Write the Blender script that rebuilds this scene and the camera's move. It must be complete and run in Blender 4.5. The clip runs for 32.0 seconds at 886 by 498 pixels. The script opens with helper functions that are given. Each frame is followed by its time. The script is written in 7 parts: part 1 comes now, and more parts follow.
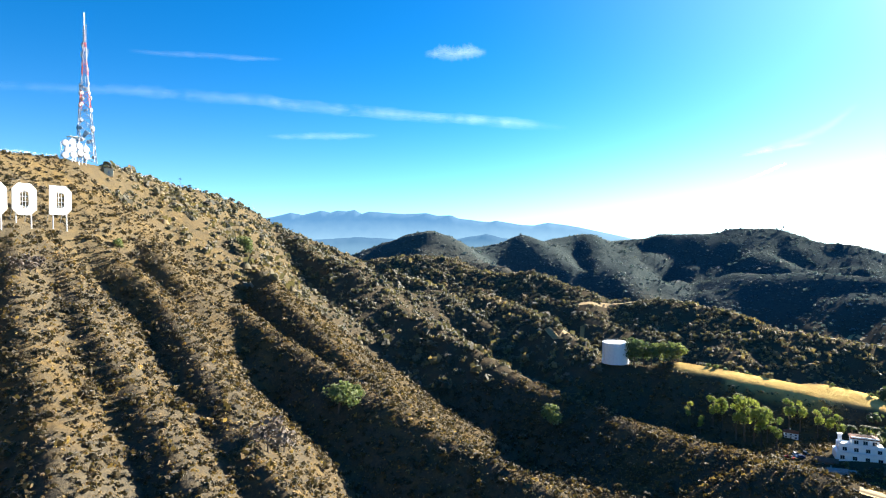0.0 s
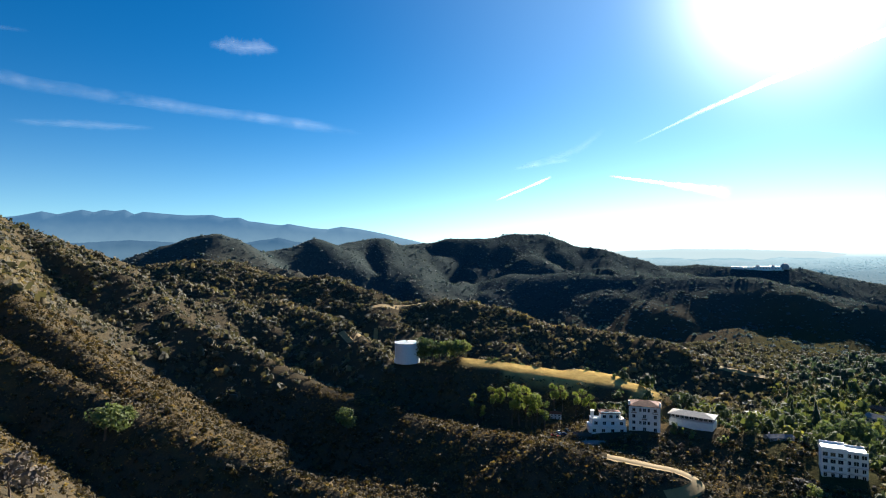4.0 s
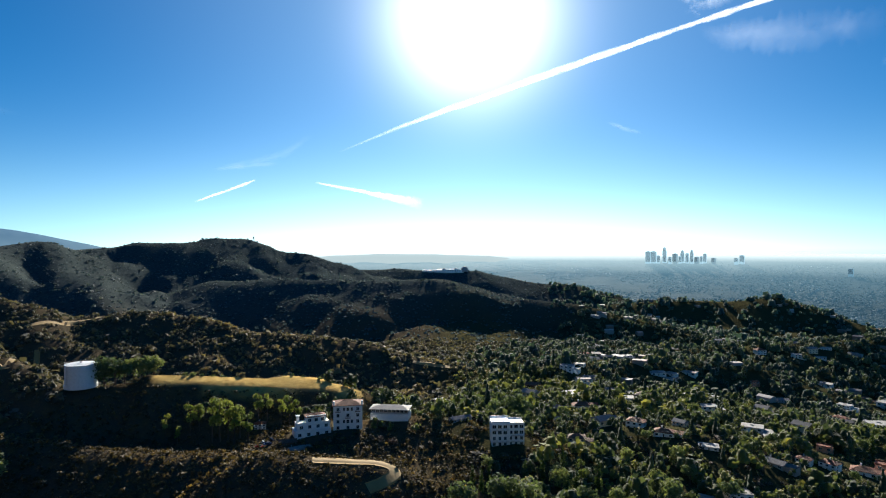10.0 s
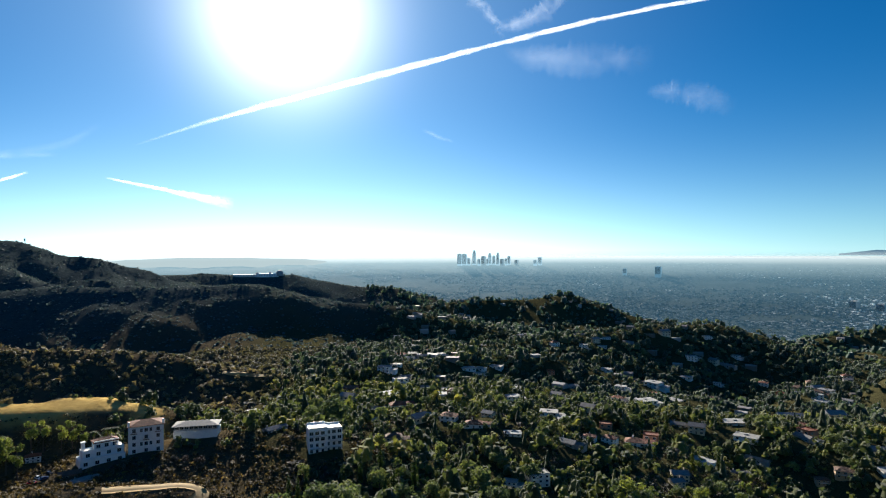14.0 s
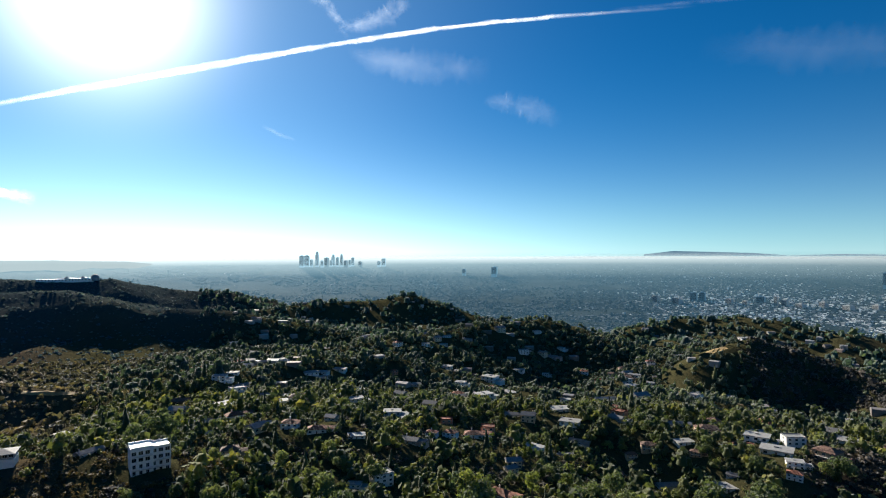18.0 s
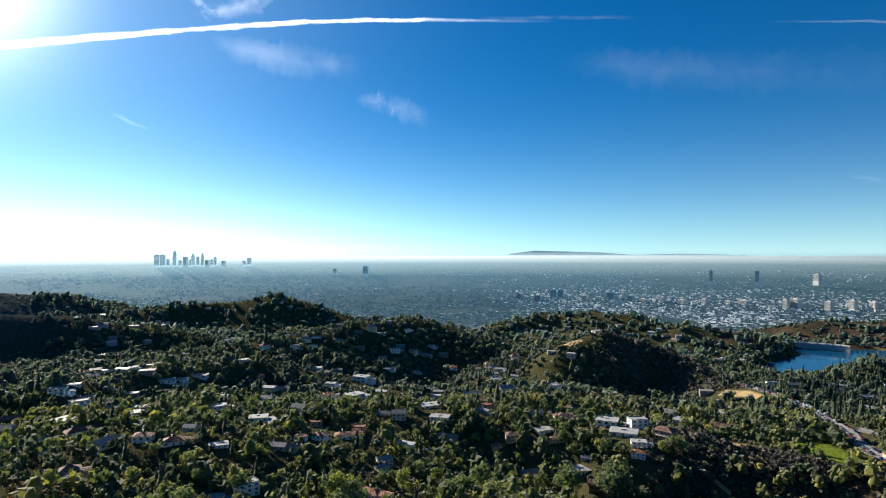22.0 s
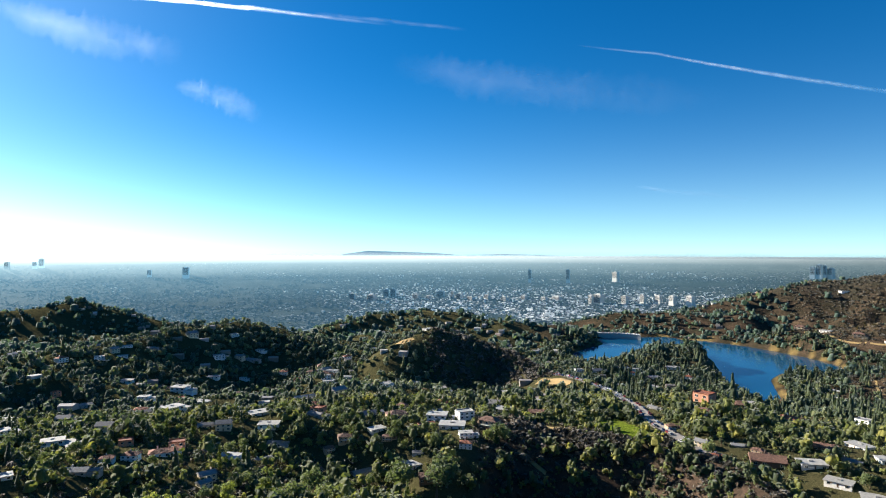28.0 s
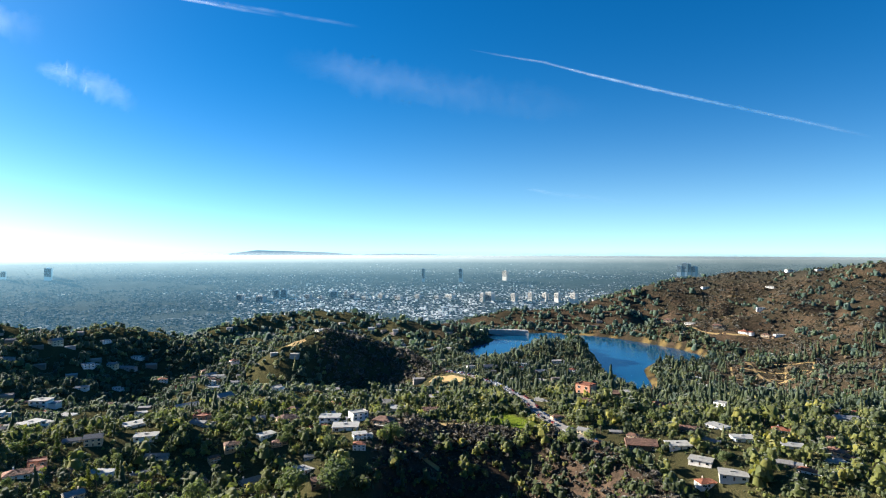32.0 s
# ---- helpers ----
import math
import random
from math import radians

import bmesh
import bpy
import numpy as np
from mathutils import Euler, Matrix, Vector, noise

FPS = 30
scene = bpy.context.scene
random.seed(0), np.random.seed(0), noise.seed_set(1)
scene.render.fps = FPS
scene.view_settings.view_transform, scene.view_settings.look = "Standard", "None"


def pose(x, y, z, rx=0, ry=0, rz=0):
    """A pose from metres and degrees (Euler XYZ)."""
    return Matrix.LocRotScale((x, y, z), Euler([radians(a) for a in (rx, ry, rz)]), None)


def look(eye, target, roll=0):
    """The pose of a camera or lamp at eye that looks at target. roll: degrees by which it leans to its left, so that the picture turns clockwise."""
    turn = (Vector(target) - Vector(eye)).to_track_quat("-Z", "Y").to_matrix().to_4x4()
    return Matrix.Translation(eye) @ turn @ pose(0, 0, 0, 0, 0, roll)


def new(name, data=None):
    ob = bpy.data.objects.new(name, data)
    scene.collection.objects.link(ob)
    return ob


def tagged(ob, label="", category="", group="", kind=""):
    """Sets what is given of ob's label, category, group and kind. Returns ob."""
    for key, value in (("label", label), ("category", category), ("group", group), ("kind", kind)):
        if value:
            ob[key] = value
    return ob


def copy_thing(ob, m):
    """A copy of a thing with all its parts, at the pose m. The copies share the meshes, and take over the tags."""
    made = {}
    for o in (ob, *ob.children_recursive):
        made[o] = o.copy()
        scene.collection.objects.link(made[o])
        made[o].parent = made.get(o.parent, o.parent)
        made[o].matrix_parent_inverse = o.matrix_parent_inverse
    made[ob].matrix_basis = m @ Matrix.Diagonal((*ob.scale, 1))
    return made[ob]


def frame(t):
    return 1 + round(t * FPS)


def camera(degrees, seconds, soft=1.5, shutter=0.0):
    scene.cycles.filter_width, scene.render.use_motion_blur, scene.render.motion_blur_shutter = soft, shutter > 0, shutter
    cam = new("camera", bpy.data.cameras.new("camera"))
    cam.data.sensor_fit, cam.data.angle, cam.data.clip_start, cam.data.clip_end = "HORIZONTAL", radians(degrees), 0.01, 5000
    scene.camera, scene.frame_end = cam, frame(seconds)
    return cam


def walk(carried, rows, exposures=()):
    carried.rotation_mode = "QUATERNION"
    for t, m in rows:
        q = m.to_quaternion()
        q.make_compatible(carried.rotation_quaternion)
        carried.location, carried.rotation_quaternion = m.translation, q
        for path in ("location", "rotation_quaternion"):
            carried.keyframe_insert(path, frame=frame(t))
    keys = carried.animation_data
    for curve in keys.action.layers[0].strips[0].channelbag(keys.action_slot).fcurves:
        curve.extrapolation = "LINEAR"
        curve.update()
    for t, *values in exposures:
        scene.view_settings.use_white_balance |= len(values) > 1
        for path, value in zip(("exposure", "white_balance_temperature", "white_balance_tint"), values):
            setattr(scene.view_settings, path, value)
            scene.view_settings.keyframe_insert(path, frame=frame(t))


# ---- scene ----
# the clip's exposure closes down as the sun comes into view and opens again
EXPOSURES = [(0, 2.32), (1, 2.12), (2, 2.00), (3, 1.61), (6, 1.22), (9, 1.06), (13, 0.98), (17, 0.91), (19, 0.96), (21, 1.06), (22, 1.20), (23, 1.28), (25, 1.39), (28, 1.60), (32, 1.71)]
# the camera hovers over the canyon and turns; lake level is z = 0
CAMERA_HEIGHT = 225.0
cam = camera(73.68, 32.0, 1.1)
PATH = [
    (0, pose(0, 0, CAMERA_HEIGHT, 89.21, 0.36, -0.00)),
    (0.5, pose(0, 0, CAMERA_HEIGHT, 89.22, 0.29, -2.64)),
    (1, pose(0, 0, CAMERA_HEIGHT, 89.24, 0.25, -5.31)),
    (1.5, pose(0, 0, CAMERA_HEIGHT, 89.27, 0.25, -8.00)),
    (2, pose(0, 0, CAMERA_HEIGHT, 89.29, 0.27, -10.50)),
    (2.5, pose(0, 0, CAMERA_HEIGHT, 89.31, 0.30, -12.78)),
    (3, pose(0, 0, CAMERA_HEIGHT, 89.36, 0.31, -15.17)),
    (3.5, pose(0, 0, CAMERA_HEIGHT, 89.43, 0.28, -17.44)),
    (5.5, pose(0, 0, CAMERA_HEIGHT, 89.62, 0.15, -27.07)),
    (6, pose(0, 0, CAMERA_HEIGHT, 89.70, 0.12, -29.46)),
    (6.5, pose(0, 0, CAMERA_HEIGHT, 89.76, 0.10, -31.65)),
    (7, pose(0, 0, CAMERA_HEIGHT, 89.80, 0.07, -33.66)),
    (7.5, pose(0, 0, CAMERA_HEIGHT, 89.84, 0.01, -35.75)),
    (8, pose(0, 0, CAMERA_HEIGHT, 89.86, -0.04, -38.11)),
    (8.5, pose(0, 0, CAMERA_HEIGHT, 89.87, -0.04, -40.53)),
    (9, pose(0, 0, CAMERA_HEIGHT, 89.88, -0.02, -42.74)),
    (9.5, pose(0, 0, CAMERA_HEIGHT, 89.90, 0.00, -45.09)),
    (10, pose(0, 0, CAMERA_HEIGHT, 89.92, 0.03, -47.71)),
    (10.5, pose(0, 0, CAMERA_HEIGHT, 89.94, 0.03, -50.22)),
    (11, pose(0, 0, CAMERA_HEIGHT, 89.98, -0.00, -52.39)),
    (11.5, pose(0, 0, CAMERA_HEIGHT, 90.03, -0.04, -54.33)),
    (12, pose(0, 0, CAMERA_HEIGHT, 90.06, -0.04, -56.77)),
    (12.5, pose(0, 0, CAMERA_HEIGHT, 90.10, -0.01, -59.25)),
    (13, pose(0, 0, CAMERA_HEIGHT, 90.13, 0.02, -61.28)),
    (13.5, pose(0, 0, CAMERA_HEIGHT, 90.17, 0.06, -63.07)),
    (14, pose(0, 0, CAMERA_HEIGHT, 90.19, 0.13, -65.23)),
    (14.5, pose(0, 0, CAMERA_HEIGHT, 90.19, 0.25, -67.63)),
    (16.5, pose(0, 0, CAMERA_HEIGHT, 90.26, 0.31, -74.99)),
    (17, pose(0, 0, CAMERA_HEIGHT, 90.26, 0.32, -76.67)),
    (17.5, pose(0, 0, CAMERA_HEIGHT, 90.27, 0.27, -78.43)),
    (18, pose(0, 0, CAMERA_HEIGHT, 90.28, 0.20, -80.27)),
    (18.5, pose(0, 0, CAMERA_HEIGHT, 90.28, 0.18, -82.19)),
    (19, pose(0, 0, CAMERA_HEIGHT, 90.27, 0.21, -84.06)),
    (19.5, pose(0, 0, CAMERA_HEIGHT, 90.24, 0.21, -85.70)),
    (20, pose(0, 0, CAMERA_HEIGHT, 90.23, 0.18, -87.06)),
    (20.5, pose(0, 0, CAMERA_HEIGHT, 90.22, 0.14, -88.56)),
    (21, pose(0, 0, CAMERA_HEIGHT, 90.20, 0.09, -90.11)),
    (21.5, pose(0, 0, CAMERA_HEIGHT, 90.19, 0.06, -91.45)),
    (22, pose(0, 0, CAMERA_HEIGHT, 90.18, 0.06, -92.66)),
    (22.5, pose(0, 0, CAMERA_HEIGHT, 90.19, 0.09, -94.06)),
    (23, pose(0, 0, CAMERA_HEIGHT, 90.20, 0.13, -95.70)),
    (23.5, pose(0, 0, CAMERA_HEIGHT, 90.22, 0.16, -97.00)),
    (24, pose(0, 0, CAMERA_HEIGHT, 90.23, 0.17, -98.33)),
    (24.5, pose(0, 0, CAMERA_HEIGHT, 90.23, 0.16, -99.95)),
    (25, pose(0, 0, CAMERA_HEIGHT, 90.22, 0.12, -101.41)),
    (25.5, pose(0, 0, CAMERA_HEIGHT, 90.23, 0.09, -102.70)),
    (27.5, pose(0, 0, CAMERA_HEIGHT, 90.23, -0.01, -107.43)),
    (28, pose(0, 0, CAMERA_HEIGHT, 90.20, -0.05, -108.71)),
    (28.5, pose(0, 0, CAMERA_HEIGHT, 90.18, -0.04, -110.67)),
    (29, pose(0, 0, CAMERA_HEIGHT, 90.17, -0.02, -112.47)),
    (29.5, pose(0, 0, CAMERA_HEIGHT, 90.16, -0.04, -113.78)),
    (30, pose(0, 0, CAMERA_HEIGHT, 90.16, -0.06, -114.82)),
    (30.5, pose(0, 0, CAMERA_HEIGHT, 90.16, -0.07, -115.66)),
    (31, pose(0, 0, CAMERA_HEIGHT, 90.17, -0.08, -116.62)),
    (31.5, pose(0, 0, CAMERA_HEIGHT, 90.17, -0.09, -117.77)),
    (32, pose(0, 0, CAMERA_HEIGHT, 90.16, -0.09, -118.94)),
]
walk(cam, PATH, EXPOSURES)

# ---- world and sun: low winter morning sun, clear sky over a hazy basin ----
SUN_AZ, SUN_EL = 50.5, 21.5
SKY_TINT, SKY_STRENGTH, HAZE = (0.03, 0.86, 1.41), 0.030, 0.244
AUREOLE = ((150.0, 1.0, (1.0, 0.98, 0.94)), (12.0, 0.155, (0.72, 0.93, 1.0)))
world = bpy.data.worlds.new("sky")
scene.world = world
world.use_nodes = True
wn, wl = world.node_tree.nodes, world.node_tree.links
sky = wn.new("ShaderNodeTexSky")
sky.sky_type = 'NISHITA'
sky.sun_disc = False
sky.sun_elevation, sky.sun_rotation = radians(SUN_EL), radians(SUN_AZ)
sky.altitude, sky.air_density, sky.dust_density, sky.ozone_density = 300, 1.0, 0.05, 4.0


def wnode(kind, *values, **settings):
    nd = wn.new("ShaderNode" + kind)
    for k, v in settings.items():
        if k == "operation":
            nd.operation = v
        if k == "clamp":
            nd.use_clamp = v
    for sock, v in zip(nd.inputs, values):
        if hasattr(v, "is_output"):
            wl.new(v, sock)
        elif v is not None:
            sock.default_value = v
    return nd


def backdrop_light(color, strength):
    """One layer of the sky's light."""
    bg = wnode("Background")
    if hasattr(color, "is_output"):
        wl.new(color, bg.inputs[0])
    else:
        bg.inputs[0].default_value = (*color, 1)
    if hasattr(strength, "is_output"):
        wl.new(strength, bg.inputs[1])
    else:
        bg.inputs[1].default_value = strength
    return bg.outputs[0]


way = wnode("TexCoord").outputs["Generated"]
up = wnode("SeparateXYZ", way).outputs[2]
sa, se = radians(SUN_AZ), radians(SUN_EL)
near_sun = wnode("VectorMath", way, (math.sin(sa) * math.cos(se), math.cos(sa) * math.cos(se), math.sin(se)), operation='DOT_PRODUCT').outputs["Value"]
near_sun = wnode("Math", near_sun, 0.0, operation='MAXIMUM').outputs[0]
sunward = wnode("VectorMath", way, (math.sin(sa), math.cos(sa), 0.0), operation='DOT_PRODUCT').outputs["Value"]
sunward = wnode("Math", wnode("Math", sunward, 0.0, operation='MAXIMUM').outputs[0], 6.0, operation='POWER').outputs[0]
low = wnode("Math", 1.0, wnode("Math", up, operation='ABSOLUTE').outputs[0], operation='SUBTRACT').outputs[0]
tint = wnode("Mix")
tint.data_type, tint.blend_type = 'RGBA', 'MULTIPLY'
tint.inputs[0].default_value = 1.0
tint.inputs[7].default_value = (*SKY_TINT, 1)
wl.new(sky.outputs[0], tint.inputs[6])
layers = [backdrop_light(tint.outputs[2], SKY_STRENGTH)]
# basin haze that pales the sky towards the horizon, most under the sun
haze = wnode("Math", low, 13.0, operation='POWER').outputs[0]
lift = wnode("Math", sunward, 0.57, HAZE, operation='MULTIPLY_ADD').outputs[0]
layers.append(backdrop_light((0.95, 0.985, 1.0), wnode("Math", haze, lift, operation='MULTIPLY').outputs[0]))
# the bright aureole round the sun
for power, gain, color in AUREOLE:
    g_ = wnode("Math", wnode("Math", near_sun, power, operation='POWER').outputs[0], gain, operation='MULTIPLY').outputs[0]
    layers.append(backdrop_light(color, g_))
total = layers[0]
for extra in layers[1:]:
    total = wnode("AddShader", total, extra).outputs[0]
wl.new(total, wn["World Output"].inputs[0])

lamp = bpy.data.lights.new("sun", 'SUN')
lamp.energy, lamp.angle, lamp.color = 5.0, radians(0.53), (1.0, 0.91, 0.77)
sun = new("sun", lamp)
a, e = radians(SUN_AZ), radians(SUN_EL)
sun.matrix_world = look((0, 0, 0), (-math.sin(a) * math.cos(e), -math.cos(a) * math.cos(e), -math.sin(e)))

# ---- materials ----
def material(name):
    m = bpy.data.materials.new(name)
    m.use_nodes = True
    nt = m.node_tree
    return m, nt.nodes, nt.links, nt.nodes["Principled BSDF"]


def ramp(n, stops):
    r = n.new("ShaderNodeValToRGB")
    el = r.color_ramp.elements
    while len(el) < len(stops):
        el.new(0.5)
    for e_, (p, c) in zip(el, stops):
        e_.position, e_.color = p, (*c, 1)
    return r


def noise_node(n, l, scale, detail=4.0, rough=0.55, coord="Object"):
    tc = n.new("ShaderNodeTexCoord")
    t = n.new("ShaderNodeTexNoise")
    t.inputs["Scale"].default_value, t.inputs["Detail"].default_value, t.inputs["Roughness"].default_value = scale, detail, rough
    l.new(tc.outputs[coord], t.inputs["Vector"])
    return t


def attr(n, name):
    a_ = n.new("ShaderNodeAttribute")
    a_.attribute_name = name
    return a_


def mix(n, l, fac, c1, c2, mode='MIX'):
    m = n.new("ShaderNodeMix")
    m.data_type, m.blend_type = 'RGBA', mode
    for sock, v in ((m.inputs[0], fac), (m.inputs[6], c1), (m.inputs[7], c2)):
        if isinstance(v, (int, float)):
            sock.default_value = v
        elif isinstance(v, tuple):
            sock.default_value = (*v, 1)
        else:
            l.new(v, sock)
    return m.outputs[2]


def bump(n, l, height, b, strength, dist=0.1):
    k = n.new("ShaderNodeBump")
    k.inputs["Strength"].default_value, k.inputs["Distance"].default_value = strength, dist
    l.new(height, k.inputs["Height"])
    l.new(k.outputs[0], b.inputs["Normal"])


def plain(name, color, rough=0.6, metal=0.0, var=0.12, scale=0.8, fine=9.0):
    """A painted, plastered or metal surface with blotches and grain at two scales."""
    m, n, l, b = material(name)
    big, small = noise_node(n, l, scale, 5), noise_node(n, l, fine, 3)
    dark = tuple(c * (1 - 2.2 * var) for c in color)
    lite = tuple(min(1, c * (1 + var)) for c in color)
    r = ramp(n, [(0.3, dark), (0.55, color), (0.8, lite)])
    l.new(big.outputs[0], r.inputs[0])
    c = mix(n, l, 0.25, r.outputs[0], mix(n, l, small.outputs[0], dark, lite))
    ob = n.new("ShaderNodeObjectInfo")
    hs = n.new("ShaderNodeHueSaturation")
    mr = n.new("ShaderNodeMapRange")
    mr.inputs[3].default_value, mr.inputs[4].default_value = 1 - var, 1 + var
    l.new(ob.outputs["Random"], mr.inputs[0])
    l.new(mr.outputs[0], hs.inputs["Value"])
    l.new(c, hs.inputs["Color"])
    l.new(hs.outputs[0], b.inputs["Base Color"])
    b.inputs["Roughness"].default_value, b.inputs["Metallic"].default_value = rough, metal
    bump(n, l, small.outputs[0], b, 0.2, 0.02)
    return m


def foliage(name, dark, mid, lite, trans=0.3, single=0.0, grain=1.3):
    """Leaves: reflected and transmitted light, toned plant by plant and leaf by leaf."""
    m, n, l, b = material(name)
    tone = attr(n, "tone")
    geo = n.new("ShaderNodeNewGeometry")
    ob = n.new("ShaderNodeObjectInfo")
    add = n.new("ShaderNodeMath")
    add.operation = 'MULTIPLY_ADD'
    add.inputs[1].default_value = 0.30
    l.new(geo.outputs["Random Per Island"], add.inputs[0])
    l.new(tone.outputs["Fac"], add.inputs[2])
    speck = n.new("ShaderNodeMath")
    speck.operation = 'MULTIPLY_ADD'
    speck.inputs[1].default_value = 0.7
    l.new(noise_node(n, l, grain * 1.7, 3, 0.7).outputs[0], speck.inputs[0])
    shift = n.new("ShaderNodeMath")
    shift.operation = 'SUBTRACT'
    shift.inputs[1].default_value = 0.35
    l.new(add.outputs[0], shift.inputs[0])
    l.new(shift.outputs[0], speck.inputs[2])
    add2 = n.new("ShaderNodeMath")
    add2.operation = 'MULTIPLY_ADD'
    add2.inputs[1].default_value = single
    l.new(ob.outputs["Random"], add2.inputs[0])
    l.new(speck.outputs[0], add2.inputs[2])
    r = ramp(n, [(0.15, dark), (0.6, mid), (1.0, lite)])
    l.new(add2.outputs[0], r.inputs[0])
    l.new(r.outputs[0], b.inputs["Base Color"])
    b.inputs["Roughness"].default_value = 0.8
    b.inputs["Specular IOR Level"].default_value = 0.08
    b.inputs["Sheen Weight"].default_value, b.inputs["Sheen Roughness"].default_value = 0.35, 0.5
    fine = noise_node(n, l, grain, 4, 0.7)
    bump(n, l, fine.outputs[0], b, 0.5, 0.6 / grain)
    tr = n.new("ShaderNodeBsdfTranslucent")
    l.new(mix(n, l, 1.0, r.outputs[0], (0.95, 1.0, 0.66), 'MULTIPLY'), tr.inputs[0])
    mx = n.new("ShaderNodeMixShader")
    mx.inputs[0].default_value = trans
    l.new(b.outputs[0], mx.inputs[1])
    l.new(tr.outputs[0], mx.inputs[2])
    l.new(mx.outputs[0], n["Material Output"].inputs[0])
    return m


def haze_glow(n, l, b, gain=1.0):
    """Paints the lit air before the far backdrop beyond the hills as emission: a faint glow, more with distance and
    under the sun.
    """
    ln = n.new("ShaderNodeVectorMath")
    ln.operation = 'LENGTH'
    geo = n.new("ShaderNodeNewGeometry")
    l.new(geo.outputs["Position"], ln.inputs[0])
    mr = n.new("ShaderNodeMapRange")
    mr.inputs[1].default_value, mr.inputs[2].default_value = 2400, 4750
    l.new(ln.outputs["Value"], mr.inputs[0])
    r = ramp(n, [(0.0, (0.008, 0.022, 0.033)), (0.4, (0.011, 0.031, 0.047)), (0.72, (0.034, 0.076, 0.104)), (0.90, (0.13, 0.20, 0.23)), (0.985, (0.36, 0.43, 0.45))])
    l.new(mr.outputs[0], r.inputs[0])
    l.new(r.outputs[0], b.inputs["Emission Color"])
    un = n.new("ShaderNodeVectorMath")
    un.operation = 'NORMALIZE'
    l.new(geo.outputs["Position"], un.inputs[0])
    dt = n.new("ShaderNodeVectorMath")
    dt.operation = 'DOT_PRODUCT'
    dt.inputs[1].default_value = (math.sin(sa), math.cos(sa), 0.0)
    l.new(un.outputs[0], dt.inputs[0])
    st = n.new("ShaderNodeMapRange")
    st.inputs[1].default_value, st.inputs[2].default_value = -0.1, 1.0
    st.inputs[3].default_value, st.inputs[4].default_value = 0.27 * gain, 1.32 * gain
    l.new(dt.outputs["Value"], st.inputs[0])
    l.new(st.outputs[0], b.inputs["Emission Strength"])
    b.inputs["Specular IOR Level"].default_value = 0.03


def ground_material(name, air=0.0):
    m, n, l, b = material(name)
    n1, n2, n3 = noise_node(n, l, 0.018, 6, 0.6), noise_node(n, l, 0.16, 6, 0.65), noise_node(n, l, 1.1, 4, 0.7)
    soil = ramp(n, [(0.25, (0.058, 0.038, 0.015)), (0.5, (0.098, 0.065, 0.026)), (0.75, (0.158, 0.105, 0.043))])
    l.new(n2.outputs[0], soil.inputs[0])
    scrub = ramp(n, [(0.3, (0.049, 0.047, 0.040)), (0.55, (0.081, 0.068, 0.047)), (0.8, (0.133, 0.100, 0.056))])
    l.new(n3.outputs[0], scrub.inputs[0])
    cover = ramp(n, [(0.46, (0, 0, 0)), (0.70, (1, 1, 1))])
    l.new(mix(n, l, 0.55, n1.outputs[0], n2.outputs[0]), cover.inputs[0])
    bare = n.new("ShaderNodeMath")
    bare.operation = 'MULTIPLY_ADD'
    bare.inputs[1].default_value, bare.inputs[2].default_value = -0.9, 1.0
    l.new(attr(n, "wooded").outputs["Fac"], bare.inputs[0])
    cov = n.new("ShaderNodeMath")
    cov.operation = 'MULTIPLY'
    l.new(cover.outputs[0], cov.inputs[0])
    l.new(bare.outputs[0], cov.inputs[1])
    wild = mix(n, l, cov.outputs[0], scrub.outputs[0], soil.outputs[0])
    # bluish scrub tones: haze over the far hills put into base colour
    hazed_scrub = ramp(n, [(0.36, (0.024, 0.038, 0.042)), (0.5, (0.052, 0.072, 0.076)), (0.66, (0.098, 0.112, 0.100))])
    l.new(mix(n, l, 0.6, n2.outputs[0], noise_node(n, l, 0.42, 5, 0.8).outputs[0]), hazed_scrub.inputs[0])
    wild = mix(n, l, attr(n, "hazed_scrub").outputs["Fac"], wild, hazed_scrub.outputs[0])
    heath = ramp(n, [(0.43, (0.020, 0.020, 0.016)), (0.50, (0.050, 0.036, 0.027)), (0.57, (0.089, 0.058, 0.042)), (0.68, (0.165, 0.119, 0.078))])
    l.new(mix(n, l, 0.65, n1.outputs[0], noise_node(n, l, 0.17, 7, 0.85).outputs[0]), heath.inputs[0])
    wild = mix(n, l, attr(n, "heath").outputs["Fac"], wild, heath.outputs[0])
    hay = ramp(n, [(0.3, (0.36, 0.245, 0.085)), (0.7, (0.56, 0.40, 0.15))])
    l.new(n2.outputs[0], hay.inputs[0])
    c = mix(n, l, attr(n, "dry").outputs["Fac"], wild, hay.outputs[0])
    town = ramp(n, [(0.3, (0.030, 0.036, 0.016)), (0.55, (0.066, 0.062, 0.030)), (0.85, (0.14, 0.115, 0.06))])
    l.new(n3.outputs[0], town.inputs[0])
    c = mix(n, l, attr(n, "town").outputs["Fac"], c, town.outputs[0])
    # city ground in dark blue-grey, tinted for the distance haze
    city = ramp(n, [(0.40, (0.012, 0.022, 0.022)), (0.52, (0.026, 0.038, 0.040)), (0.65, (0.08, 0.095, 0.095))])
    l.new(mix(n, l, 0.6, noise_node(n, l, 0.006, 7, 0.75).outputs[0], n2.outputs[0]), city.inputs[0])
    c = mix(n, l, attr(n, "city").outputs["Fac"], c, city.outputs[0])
    lawn = ramp(n, [(0.3, (0.07, 0.105, 0.014)), (0.7, (0.15, 0.19, 0.025))])
    l.new(n2.outputs[0], lawn.inputs[0])
    c = mix(n, l, attr(n, "lawn").outputs["Fac"], c, lawn.outputs[0])
    l.new(c, b.inputs["Base Color"])
    b.inputs["Roughness"].default_value = 1.0
